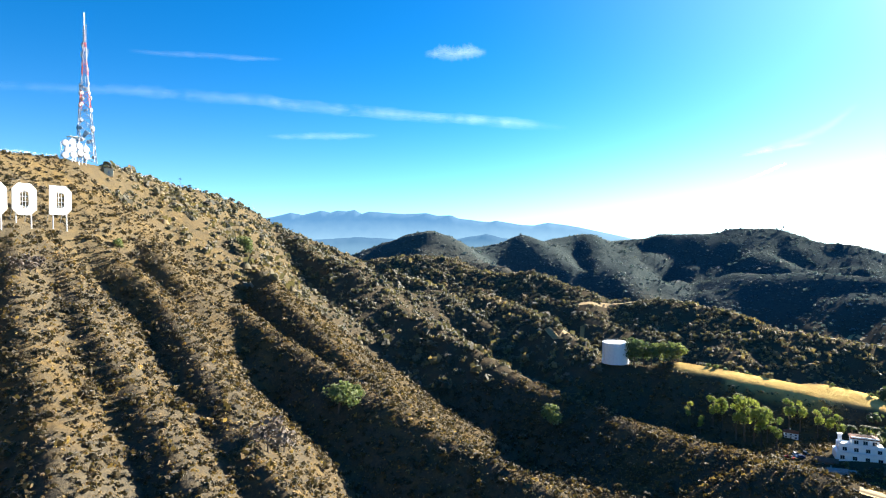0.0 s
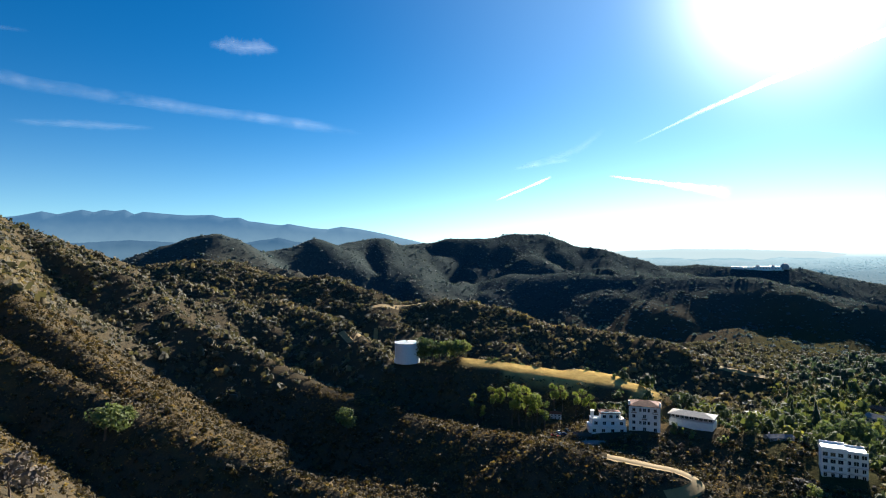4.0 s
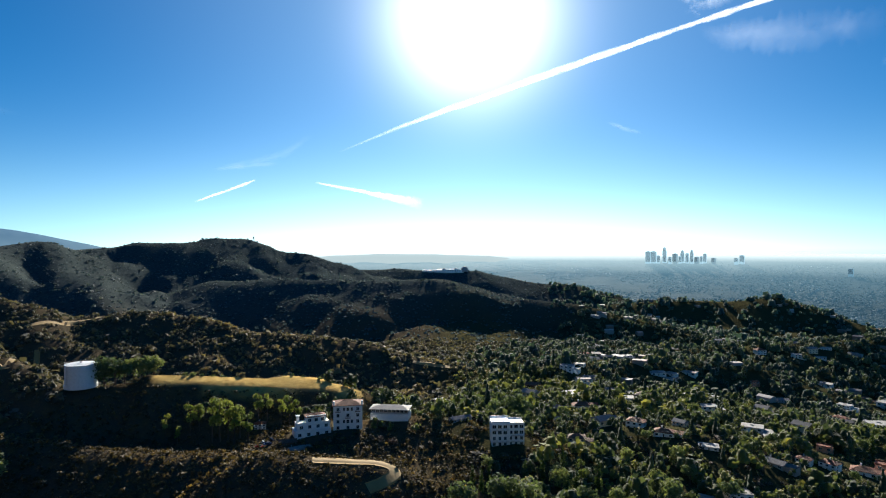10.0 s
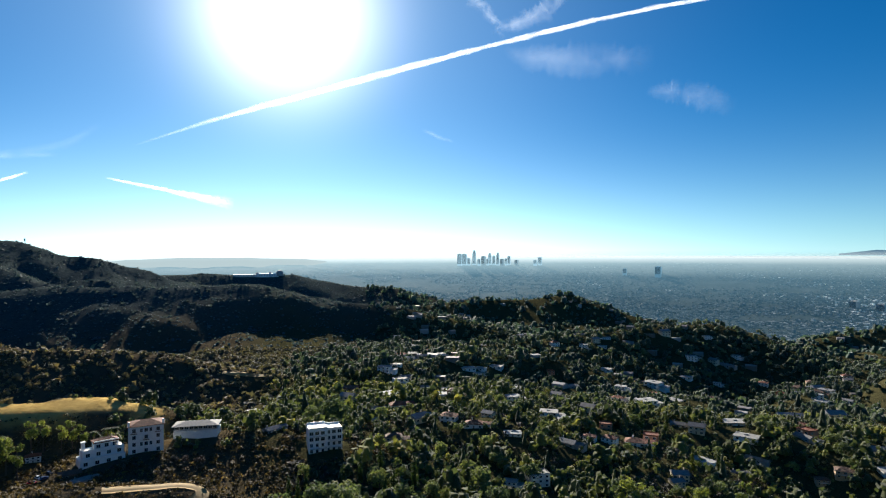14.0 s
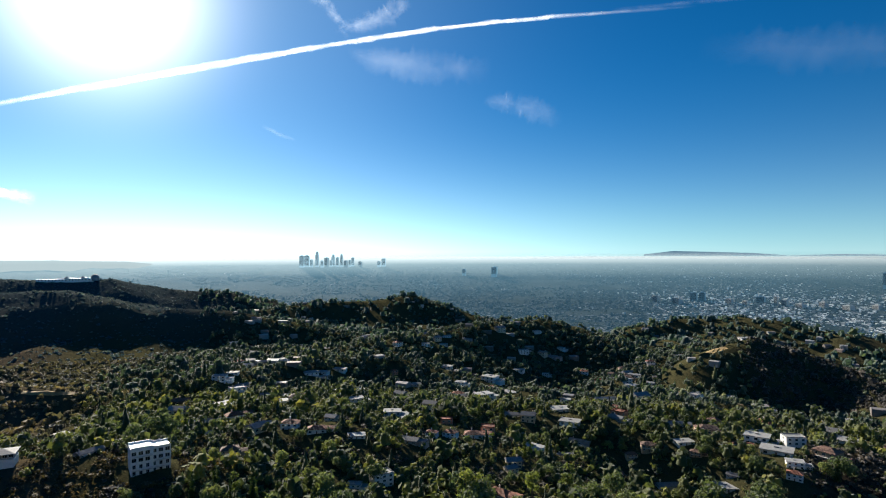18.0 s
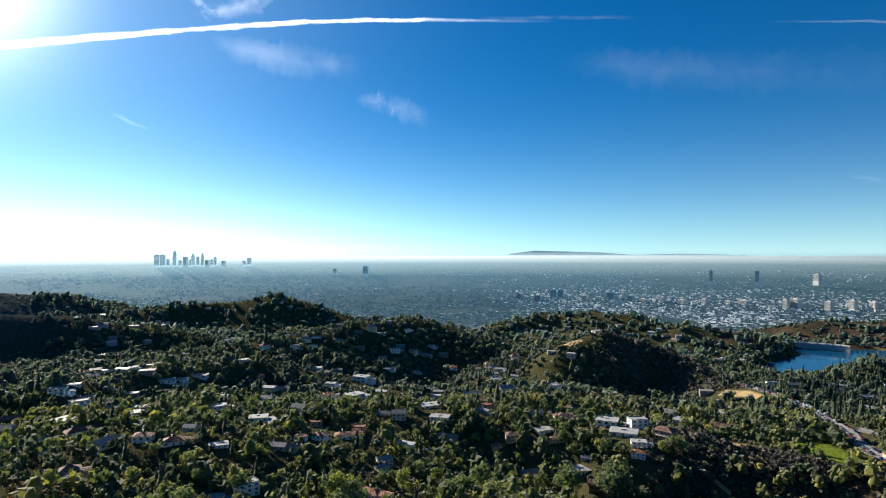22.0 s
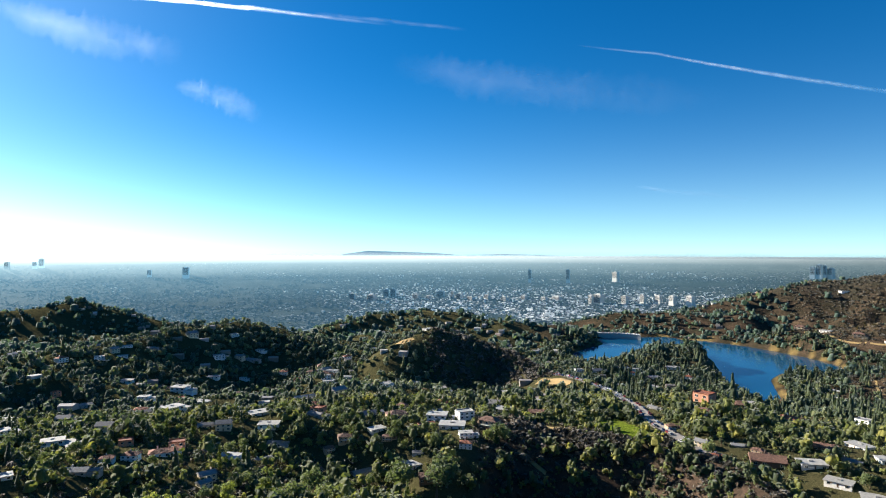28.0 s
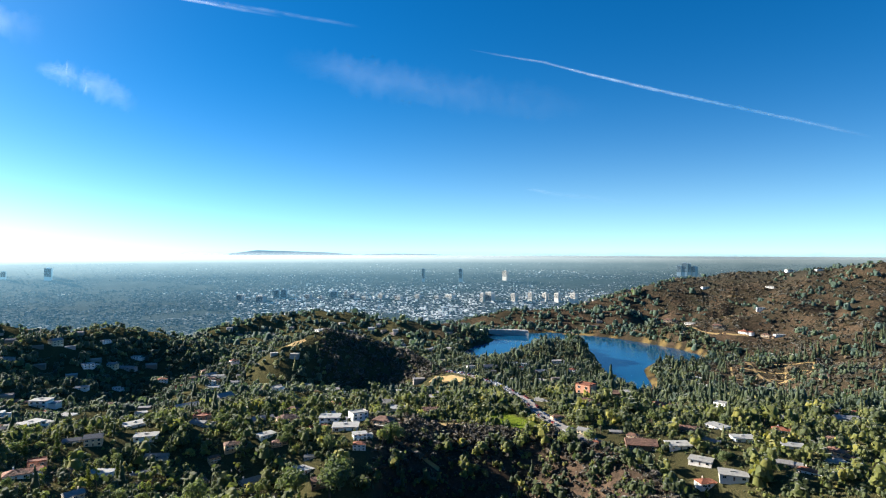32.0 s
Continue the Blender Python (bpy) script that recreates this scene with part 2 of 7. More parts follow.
    b.inputs["Specular IOR Level"].default_value = 0.0
    bump(n, l, n3.outputs[0], b, 0.9, 0.6)
    # far plain: haze is put into the material as emission
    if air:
        haze_glow(n, l, b)
    return m


M_GROUND = ground_material("hill_ground")
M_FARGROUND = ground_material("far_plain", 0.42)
M_WHITE = plain("white_paint", (0.78, 0.77, 0.74), 0.55, 0, 0.06)
M_PLASTER = plain("white_plaster", (0.72, 0.70, 0.66), 0.8, 0, 0.08)
M_STEEL = plain("galvanised_steel", (0.5, 0.5, 0.5), 0.45, 0.6, 0.1)
M_REDPAINT = plain("red_paint", (0.5, 0.06, 0.03), 0.5, 0, 0.1)


def water_material():
    m, n, l, b = material("lake_water")
    b.inputs["Base Color"].default_value = (0.004, 0.060, 0.135, 1)
    b.inputs["Roughness"].default_value = 0.05
    b.inputs["IOR"].default_value = 1.33
    t1 = noise_node(n, l, 0.35, 3)
    bump(n, l, t1.outputs[0], b, 0.35, 0.25)
    return m


M_WATER = water_material()

# ---- helpers for meshes ----
def mesh_arrays(name, verts, faces, mats, attrs=(), mat_index=None, smooth=False):
    """A mesh from arrays of vertices and of triangles or quads."""
    me = bpy.data.meshes.new(name)
    verts, faces = np.asarray(verts, np.float32), np.asarray(faces, np.int32)
    k = faces.shape[1]
    me.vertices.add(len(verts))
    me.vertices.foreach_set("co", verts.ravel())
    me.loops.add(faces.size)
    me.loops.foreach_set("vertex_index", faces.ravel())
    me.polygons.add(len(faces))
    me.polygons.foreach_set("loop_start", np.arange(0, faces.size, k, dtype=np.int32))
    me.polygons.foreach_set("use_smooth", np.full(len(faces), smooth))
    if mat_index is not None:
        me.polygons.foreach_set("material_index", np.asarray(mat_index, np.int32))
    for nm, values in attrs:
        at = me.attributes.new(nm, 'FLOAT', 'POINT')
        at.data.foreach_set("value", np.asarray(values, np.float32))
    for m in mats:
        me.materials.append(m)
    me.update(calc_edges=True)
    return me


def lattice(ix, iy, seed):
    """Repeatable random numbers on whole-number places."""
    h = (ix.astype(np.int64) * 374761393 + iy.astype(np.int64) * 668265263 + seed * 974634777) & 0x7fffffff
    h = ((h ^ (h >> 13)) * 1274126177) & 0x7fffffff
    h = (h ^ (h >> 16)) & 0xffff
    return h / 65535.0 * 2 - 1


def vnoise(x, y, size, seed):
    x, y = np.asarray(x) / size, np.asarray(y) / size
    ix, iy = np.floor(x), np.floor(y)
    fx, fy = x - ix, y - iy
    fx, fy = fx * fx * (3 - 2 * fx), fy * fy * (3 - 2 * fy)
    a00, a10 = lattice(ix, iy, seed), lattice(ix + 1, iy, seed)
    a01, a11 = lattice(ix, iy + 1, seed), lattice(ix + 1, iy + 1, seed)
    return (a00 * (1 - fx) + a10 * fx) * (1 - fy) + (a01 * (1 - fx) + a11 * fx) * fy


def fbm(x, y, size, seed, octaves=4):
    v, amp = 0.0, 1.0
    for k in range(octaves):
        v = v + amp * vnoise(x + 17 * k, y - 31 * k, size / 2 ** k, seed + k)
        amp *= 0.5
    return v / 1.9


def smooth01(v, lo, hi):
    k = np.clip((v - lo) / (hi - lo), 0, 1)
    return k * k * (3 - 2 * k)


# ---- the land: crests and spurs over a floor that falls to the basin ----
RIDGES = []


def ridge(name, fall, points):
    RIDGES.append((fall, np.array(points, float)))


ridge("mountain_crest", 0.95, [(-230, -400, 250), (-230, 0, 268), (-230, 308, 270.4), (-230, 353, 274.5), (-230, 414, 276.8), (-230, 479, 272), (-230, 532, 268.3), (-230, 628, 270), (-228, 716, 261), (-201, 743, 240.9), (-161, 753, 222.1), (-119, 761, 206.5)])
ridge("spur_a", 0.95, [(-186, 254, 232.6), (-155, 212, 211.1), (-125, 176, 193.2), (-105, 155, 182.1), (-85, 129, 172.9)])
ridge("spur_b", 0.95, [(-182, 263, 230.3), (-158, 245, 213.5), (-124, 208, 193.3), (-99, 186, 180.4), (-77, 163, 170.4), (-63, 146, 164.5), (-56, 139, 162)])
ridge("spur_c", 0.92, [(-177, 293, 228), (-156, 290, 214), (-131, 272, 198.9), (-100, 234, 182.3), (-80, 207, 173.2), (-62, 177, 165.2), (-46, 163, 159.2), (-38, 152, 155.9)])
ridge("spur_d", 0.8, [(-170, 339, 225), (-133, 306, 201.4), (-118, 321, 194), (-87, 299, 178.8), (-61, 282, 167.8), (-37, 262, 158.9), (-6, 237, 149.2), (16, 221, 143.4), (35, 207, 138.5), (48, 195, 135.8)])
ridge("spur_e", 0.76, [(-184, 434, 237.2), (-159, 471, 220), (-101, 372, 188.8), (-64, 327, 171.1), (-37, 286, 160), (-16, 256, 152.9)])
ridge("spur_f", 0.52, [(-196, 724, 240.5), (-138, 645, 211.4), (-93, 593, 201), (-43, 528, 167.9), (7, 475, 146.1), (47, 427, 131.1), (67, 399, 123.7), (91, 359, 121.7), (124, 311, 120.1), (142, 287, 121.2), (155, 263, 119.6), (164, 239, 122), (150, 254, 126.7), (176, 233, 122.4), (193, 219, 120), (200, 210, 113.8)])
ridge("spur_g", 0.55, [(-63, 697, 191.1), (-15, 640, 174), (25, 579, 153.6), (57, 517, 138.8), (78, 464, 123), (87, 421, 114)])
ridge("tank_terrace", 0.6, [(41, 659, 165.8), (79, 565, 157.8), (99, 480, 149.3), (111, 423, 137.9), (124, 412, 138.8), (152, 402, 139.8), (155, 396, 140.6), (192, 379, 135.6), (231, 357, 134), (255, 340, 127.3), (268, 323, 124)])
ridge("house_rim", 0.2, [(172, 356, 107.3), (188, 324, 112.4), (199, 282, 119.8), (218, 274, 121.3), (245, 266, 121.1), (269, 232, 121.3), (271, 198, 118.8), (331, 206, 110.1), (353, 187, 106.1), (369, 166, 107.3), (379, 142, 110.8)])
ridge("mid_ridge", 0.42, [(-121, 942, 195.6), (-58, 948, 202.3), (-4, 940, 202.2), (31, 899, 183.1), (80, 876, 178), (125, 841, 178), (162, 784, 165.2), (205, 752, 145.6), (270, 732, 150.8), (331, 684, 138.8), (319, 668, 141.1), (356, 626, 130.4), (401, 598, 122.2), (453, 534, 113.9), (478, 483, 100.9), (499, 432, 94.5)])
ridge("knob_ridge", 0.5, [(-171, 1238, 192.4), (-116, 1295, 223.9), (-67, 1298, 243.5), (-30, 1300, 250.7), (8, 1320, 233.2), (61, 1399, 206.6), (133, 1444, 216.6), (200, 1487, 240.1), (257, 1529, 221.2), (334, 1616, 233), (397, 1653, 242.3), (476, 1684, 221.2), (637, 1683, 239.5)])
ridge("park_peak", 0.37, [(637, 1683, 239.5), (753, 1690, 245.3), (832, 1686, 256), (914, 1666, 256.7), (964, 1637, 235.4), (1009, 1610, 216.3), (1073, 1568, 210), (969, 1634, 222.9), (1058, 1578, 210.4), (1145, 1516, 183.2), (1233, 1510, 148.5)])
ridge("park_spur_a", 0.32, [(899, 1651, 249), (706, 1546, 176.8), (763, 1463, 154.7), (790, 1333, 100.2), (807, 1204, 45.4), (823, 1133, 24.1)])
ridge("park_spur_b", 0.32, [(500, 1708, 216.2), (502, 1519, 158.7), (419, 1388, 124.8), (356, 1302, 106.3)])
ridge("park_spur_c", 0.32, [(387, 1604, 236.9), (384, 1450, 185.3), (395, 1291, 142.1), (396, 1133, 113.2)])
ridge("observatory_ridge", 0.34, [(1380, 1777, 139), (1523, 1656, 150.3), (1621, 1560, 140.6), (1743, 1423, 138.9), (1807, 1340, 117), (1839, 1208, 95.6), (1861, 1076, 94), (1857, 981, 54.9)])
ridge("dark_hill", 0.31, [(649, 1296, 149.2), (744, 1186, 153.1), (859, 1106, 153.1), (931, 978, 152.9), (998, 910, 155.2), (1038, 863, 138), (1044, 774, 118.3), (1113, 672, 111.1), (1105, 584, 101.1), (1137, 520, 85.9), (1122, 426, 71.9), (1099, 337, 60.5)])
ridge("wooded_hills", 0.4, [(1663, 919, 40.2), (1757, 724, 68.4), (1816, 557, 70.6), (1852, 425, 87.2), (1819, 335, 65.7), (1786, 221, 35)])
ridge("town_hill", 0.35, [(530, 457, 75.5), (615, 447, 76.1), (725, 383, 74.8), (780, 339, 86.1), (860, 264, 88.7), (922, 229, 90.8), (1040, 146, 89), (1148, 68, 89), (1200, 7, 90.9), (1199, -45, 78.4), (1147, -83, 66.3)])
ridge("home_ridge", 0.5, [(383, 246, 99.3), (410, 219, 92.6), (434, 193, 88.2), (458, 144, 81.6), (457, 110, 75.3), (469, 78, 74.4), (488, 44, 72.3), (485, 16, 70.1)])
ridge("garden_ridge", 0.4, [(631, 105, 60.4), (720, 24, 56.6), (678, -55, 59), (553, -87, 67.8), (504, -128, 71.4), (453, -160, 79.7), (428, -193, 89)])
ridge("far_garden_ridge", 0.4, [(547, 332, 100.7), (644, 321, 95.8), (748, 284, 88.1), (811, 218, 75.6), (789, 131, 64)])
ridge("east_canyon_side", 0.4, [(776, -78, 49.6), (938, -148, 48.4), (1126, -232, 45)])
ridge("south_hill", 0.35, [(1443, -144, 20.6), (1531, -242, 39.8), (1564, -338, 57.8), (1535, -452, 64.6), (1452, -542, 61.3), (1367, -618, 54.3), (1313, -725, 43.5)])
ridge("lake_front_ridge", 0.42, [(1271, -275, 46.3), (1157, -318, 48.4), (1025, -342, 45.3), (909, -366, 47.3), (796, -375, 48), (701, -386, 56.2)])
ridge("near_dark_hill", 0.75, [(565, -256, 64.9), (496, -260, 66.7), (426, -261, 78.1), (384, -272, 85), (326, -280, 90.8), (284, -282, 94.3), (246, -276, 93.1), (209, -255, 91.7)])
ridge("road_crest", 0.45, [(723, -406, 55.4), (679, -402, 62.2), (630, -396, 67.0), (558, -379, 72.8), (476, -348, 79.6), (493, -392, 49.5), (418, -372, 52.5), (359, -362, 58.8)])
ridge("shaded_knoll", 0.6, [(870, -229, 89.5), (885, -283, 102.6), (877, -337, 88.1), (847, -382, 72.7), (778, -410, 54.1)])
ridge("promontory", 0.5, [(893, -607, -1.9), (950, -700, 17.3), (987, -815, 31.8), (941, -838, 35.1), (853, -816, 17.2), (750, -750, 0.6)])
ridge("dam_hill", 0.42, [(1621, -992, 5.6), (1551, -1097, 37.5), (1460, -1184, 46.8), (1360, -1254, 43.6), (1291, -1325, 54.8)])
ridge("west_ridge", 0.4, [(1480, -1269, 41.2), (1445, -1382, 66.7), (1405, -1493, 97.1), (1359, -1601, 126.5), (1296, -1716, 139.9), (1227, -1765, 156.3), (1094, -1851, 162.8), (943, -1876, 182), (820, -1824, 196.1)])
ridge("west_slope", 0.32, [(1059, -1226, 42.8), (934, -1299, 65.7), (814, -1378, 93.1), (673, -1340, 89), (574, -1277, 91.3)])
ridge("terraced_slope", 0.24, [(686, -971, 17.0), (649, -997, 31.1), (612, -1020, 40.0), (576, -1041, 41.0)])

RAVINES = [(215, 190, 265, 120, 6, 38), (265, 120, 290, 30, 8, 38), (290, 30, 330, -70, 6, 38), (345, 180, 385, 80, 34, 42), (385, 80, 395, -20, 40, 45), (395, -20, 380, -75, 30, 42), (620, 20, 1000, -60, 16, 70), (1000, -60, 1900, -140, 30, 110),
           (305, -150, 270, -205, 75, 48), (270, -205, 210, -235, 75, 55), (210, -235, 110, -260, 75, 65)]
LAKE = [(1069, -629), (1137, -678), (1180, -730), (1224, -811), (1260, -842), (1309, -836), (1323, -899), (1304, -979), (1289, -1055), (1236, -1060), (1183, -1112), (1103, -1133), (1017, -1138), (933, -1136), (838, -1110), (804, -1038), (834, -982), (825, -936), (793, -878), (744, -833), (687, -782), (659, -737), (695, -726), (764, -757), (856, -819), (983, -916), (1105, -974), (1160, -949), (1124, -868), (1041, -736), (1036, -662)]


def inside(px, py, poly):
    """Signed distance to a closed outline, positive inside."""
    p = np.array(poly, float)
    q = np.roll(p, -1, axis=0)
    d = np.full(np.shape(px), 1e9)
    odd = np.zeros(np.shape(px), bool)
    for (x0, y0), (x1, y1) in zip(p, q):
        ex, ey = x1 - x0, y1 - y0
        k = np.clip(((px - x0) * ex + (py - y0) * ey) / (ex * ex + ey * ey + 1e-9), 0, 1)
        d = np.minimum(d, np.hypot(px - x0 - k * ex, py - y0 - k * ey))
        if y0 != y1:
            odd ^= ((y0 > py) != (y1 > py)) & (px < x0 + (py - y0) * ex / ey)
    return np.where(odd, d, -d)


# houses of the town by kind: x, y, scale, turn
HOUSES = {
    "flat_low": [(316, 252, 0.55, -33), (467, 271, 1.31, 32), (572, 321, 0.79, -13), (563, 206, 1.36, 23), (682, 265, 0.94, -34), (384, 353, 0.63, 26), (366, 389, 0.71, 18), (367, 120, 0.73, 3), (576, 174, 0.83, 20), (657, 29, 1.06, -26), (688, -23, 0.8, 0), (733, 103, 0.93, 18), (923, 40, 1.12, -16), (940, 161, 0.91, -1), (666, 274, 1.13, 16), (712, 255, 1.18, -15), (852, 142, 1.19, -16), (491, 230, 0.97, 16), (489, -224, 1.23, -15), (426, -152, 1.27, -5), (391, -110, 0.99, 20), (440, -96, 0.83, 30), (274, -334, 1.02, 22), (253, -330, 0.93, -11), (257, -379, 0.99, 24), (231, -331, 1.08, 6), (235, -400, 0.92, 12), (905, -758, 1.5, 13), (828, -654, 1.39, 18), (922, -661, 1.5, 20), (357, -553, 1.02, -22), (993, -1254, 1.5, -22), (769, -1259, 1.41, 25), (999, -1836, 1.5, 24), (1235, -1630, 1.5, 27), (1076, -1715, 1.5, -13), (205, -394, 0.73, 30)],
    "flat_high": [(545, 320, 0.97, -18), (311, 103, 0.55, -12), (451, 118, 0.96, -3), (664, 68, 1.36, 34), (823, 75, 1.45, -31), (915, 185, 0.9, 0), (1019, 36, 1.1, 18), (1125, 15, 0.9, 33), (586, -136, 0.99, -6), (400, -153, 0.71, 9), (970, -1, 0.78, -3), (1000, -1550, 1.44, 12), (1093, -1840, 1.5, 26)],
    "tile_low": [(372, 284, 0.56, -25), (368, 147, 0.89, -6), (419, 50, 0.95, -3), (333, 25, 0.94, -33), (440, -133, 0.65, 10), (259, -425, 0.81, 1), (241, -319, 0.83, 34), (707, -604, 1.27, 23), (832, -1230, 1.5, -30), (314, -297, 0.55, -2), (204, -362, 0.69, -16)],
    "tile_high": [(195, 331, 0.55, -2), (376, 169, 0.89, -17), (401, 77, 0.64, -14), (407, 65, 0.74, -27), (387, -148, 0.68, -3), (994, -63, 1.01, -9)],
    "grey_low": [(181, 271, 0.55, 18), (269, 233, 0.66, 32), (552, 300, 0.8, 26), (406, 204, 0.72, 10), (378, 87, 0.86, -27), (477, 26, 0.74, -8), (453, -23, 0.7, -21), (996, 132, 0.81, -27), (1050, -13, 1.22, -29), (727, 167, 1.03, 30), (399, -117, 0.55, -10), (407, -78, 0.85, 26), (670, -71, 0.83, -3), (424, -12, 0.55, 19), (268, -357, 0.57, -17), (219, -361, 0.79, 1), (267, -506, 0.55, -32), (870, -570, 1.28, 27), (296, -473, 0.77, 4), (317, -319, 0.55, 8), (433, -342, 0.67, -35)],
    "grey_high": [(500, 247, 0.99, -5), (392, 146, 0.69, -29), (470, 13, 0.91, -7), (369, 21, 0.64, 29), (1072, 80, 1.34, 34), (485, 94, 0.96, -24), (670, -102, 1.36, 33), (379, 20, 0.78, 16), (328, -299, 0.7, -25)],
    "tan_high": [(495, 215, 1.09, -16), (315, 179, 0.75, 4), (460, 353, 0.55, 24), (931, -101, 0.93, -34), (816, 5, 0.94, -13), (419, -180, 1.03, -27), (438, -72, 0.74, 8), (436, -60, 0.55, 19), (426, -101, 0.55, -5), (522, -138, 0.67, -31), (303, -322, 0.55, -20), (385, -353, 0.91, 3), (227, -434, 0.6, 21), (1052, -1245, 1.5, -10), (903, -1235, 1.5, -1), (788, -1241, 1.27, -20), (372, -310, 0.57, 24)],
    "brown_low": [(183, 282, 0.57, 1), (368, -117, 0.98, 2), (411, -47, 0.55, 25), (291, -317, 1.21, 7)],
    "block": [(323, 91, 0.83, 23)],
    "salmon": [(869, -77, 1.26, -17), (587, -223, 1.0, 1), (426, -391, 1.5, -31)],
    "long_low": [(355, 221, 0.76, 23), (667, 259, 0.76, 3), (335, -603, 0.83, 18)],
}
HOUSE_SPOTS = [(row[0], row[1]) for rows in HOUSES.values() for row in rows]

FIELD = [(156, 402), (176, 394), (191, 382), (219, 369), (245, 365), (254, 356), (262, 340), (266, 322), (257, 311), (249, 323), (236, 339), (209, 352), (182, 365), (167, 376), (151, 385)]

BASIN_NEAR, BASIN_DEPTH = 2200.0, 350.0


def basin(r):
    """The city's plain; its far miles are drawn together, so that it meets the horizon."""
    s = np.clip(r - BASIN_NEAR, 0, 2560)
    true = BASIN_NEAR + s / np.maximum(1 - s / 2600.0, 0.004)
    return CAMERA_HEIGHT - r * (BASIN_DEPTH / np.maximum(true, 1) + 0.0062 * smooth01(r, 3000, 4700))


def side_gullies(x, y, size, seed):
    """0 on spur tops, 1 in the beds of the gullies between them."""
    wx, wy = x + 0.35 * size * fbm(x, y, size * 1.3, seed + 2, 2), y + 0.35 * size * fbm(x, y, size * 1.3, seed + 4, 2)
    v = np.abs(fbm(wx, wy, size, seed, 3))
    return 1 - np.clip(v / 0.34, 0, 1) ** 0.8


def land(x, y):
    """Height of the ground at x, y (arrays)."""
    x, y = np.asarray(x, float), np.asarray(y, float)
    r = np.hypot(x, y)
    az = np.degrees(np.arctan2(x, y))
    floor_ = 103 - 0.045 * (r - 280)
    floor_ = np.minimum(floor_, 112) - 30 * smooth01(r, 480, 850) * smooth01(az, 60, 80) * (1 - smooth01(az, 128, 140))
    floor_ = floor_ + 17 * fbm(x, y, 210, 3, 3) * smooth01(r, 250, 600)
    # the north side of the land stays high, the south drops to the basin
    drop = np.maximum(smooth01(r, 1500, 2200) * smooth01(az, 40, 62), smooth01(r, 2150, 2500))
    floor_ = floor_ * (1 - drop) + (basin(r) + 3 * fbm(x, y, 220, 8, 2) * (1 - smooth01(r, 2300, 3300))) * drop
    # valley of the lake
    lake = inside(x, y, LAKE)
    floor_ = floor_ - (floor_ - 10) * smooth01(lake, -420, -30) * (1 - drop)
    # ravine below the rim of houses
    for x0, y0, x1, y1, deep, wide in RAVINES:
        ex, ey = x1 - x0, y1 - y0
        k = np.clip(((x - x0) * ex + (y - y0) * ey) / (ex * ex + ey * ey), 0, 1)
        floor_ = floor_ - deep * np.exp(-((x - x0 - k * ex) ** 2 + (y - y0 - k * ey) ** 2) / wide ** 2)
    # long mountain side that falls towards +x, cut by gullies
    crest = np.interp(y, [-400, 0, 300, 400, 500, 620, 720, 850], [250, 262, 271, 276, 274, 270, 260, 210])
    d = np.maximum(x + 230, -60)
    side = crest - 168 * (1 - np.exp(-d / 180)) - 44 * smooth01(d, 40, 120)
    side = np.where(x < -230, crest - 0.45 * (-230 - x), side) - 90 * smooth01(y, 600, 900) - 320 * smooth01(x, 20, 420) - 120 * smooth01(-y, 250, 600)
    z = np.maximum(floor_, side)
    wob = fbm(x, y, 90, 21, 4)
    off = np.full(np.shape(x), 1e9)
    for fall, p in RIDGES:
        best = np.full(np.shape(x), -1e9)
        for (x0, y0, z0), (x1, y1, z1) in zip(p[:-1], p[1:]):
            ex, ey = x1 - x0, y1 - y0
            k = np.clip(((x - x0) * ex + (y - y0) * ey) / (ex * ex + ey * ey + 1e-9), 0, 1)
            dist = np.hypot(x - x0 - k * ex, y - y0 - k * ey)
            size = 0.010 * np.hypot(x0, y0) + 1.5
            top = z0 + k * (z1 - z0) - fall * (np.sqrt(dist * dist + size * size) - size) * (1 + 0.35 * wob)
            best = np.maximum(best, top)
            off = np.minimum(off, dist)
        w = 2.0 + 0.004 * r
        hi, lo = np.maximum(z, best), np.minimum(z, best)
        z = hi + w * np.exp(-(hi - lo) / w) * 0.25
    rough = smooth01(r, 40, 300) * (1 - drop)
    z = z + rough * (fbm(x, y, 70, 40, 4) * np.clip(0.006 * r, 1.2, 7.0) - np.abs(fbm(x, y, 140, 60, 3)) * np.clip(0.012 * r, 0, 14) * smooth01(r, 500, 1300) * (0.45 + 0.55 * smooth01(az, 66, 80) + 1.3 * smooth01(az, 122, 140)))
    # canyons and side gullies cut below the crests and the house plots
    for hx, hy in HOUSE_SPOTS:
        off = np.minimum(off, np.hypot(x - hx, y - hy) + 8)
    reach = smooth01(off, 14, 90) * (1 - drop) * smooth01(-lake, 30, 160)
    town_cut = smooth01(az, 58, 70) * (20 * smooth01(r, 300, 420) + 8 * smooth01(r, 520, 800))
    park_cut = (1 - smooth01(az, 58, 70)) * 22 * smooth01(r, 900, 1200)
    side_cut = (1 - smooth01(az, 44, 54)) * smooth01(r, 90, 200) * (1 - smooth01(r, 850, 1000)) * smooth01(off, 2, 26)
    z = z - side_cut * np.clip(0.012 * r, 2.0, 7.0) * side_gullies(x, y, 58, 351)
    bed = np.minimum(z, 14.0)
    z = z - reach * (town_cut * side_gullies(x, y, 230, 301) + park_cut * side_gullies(x, y, 300, 331))
    z = np.maximum(z, bed)
    z = z + 0.5 * fbm(x, y, 9, 90, 2) * (1 - drop)
    # the mown field lies on a graded terrace
    graded = smooth01(inside(x, y, FIELD), -12, 1)
    z = z * (1 - graded) + (69.7 + -0.0273 * x + 0.1944 * y + 0.5 * fbm(x, y, 18, 44, 2)) * graded
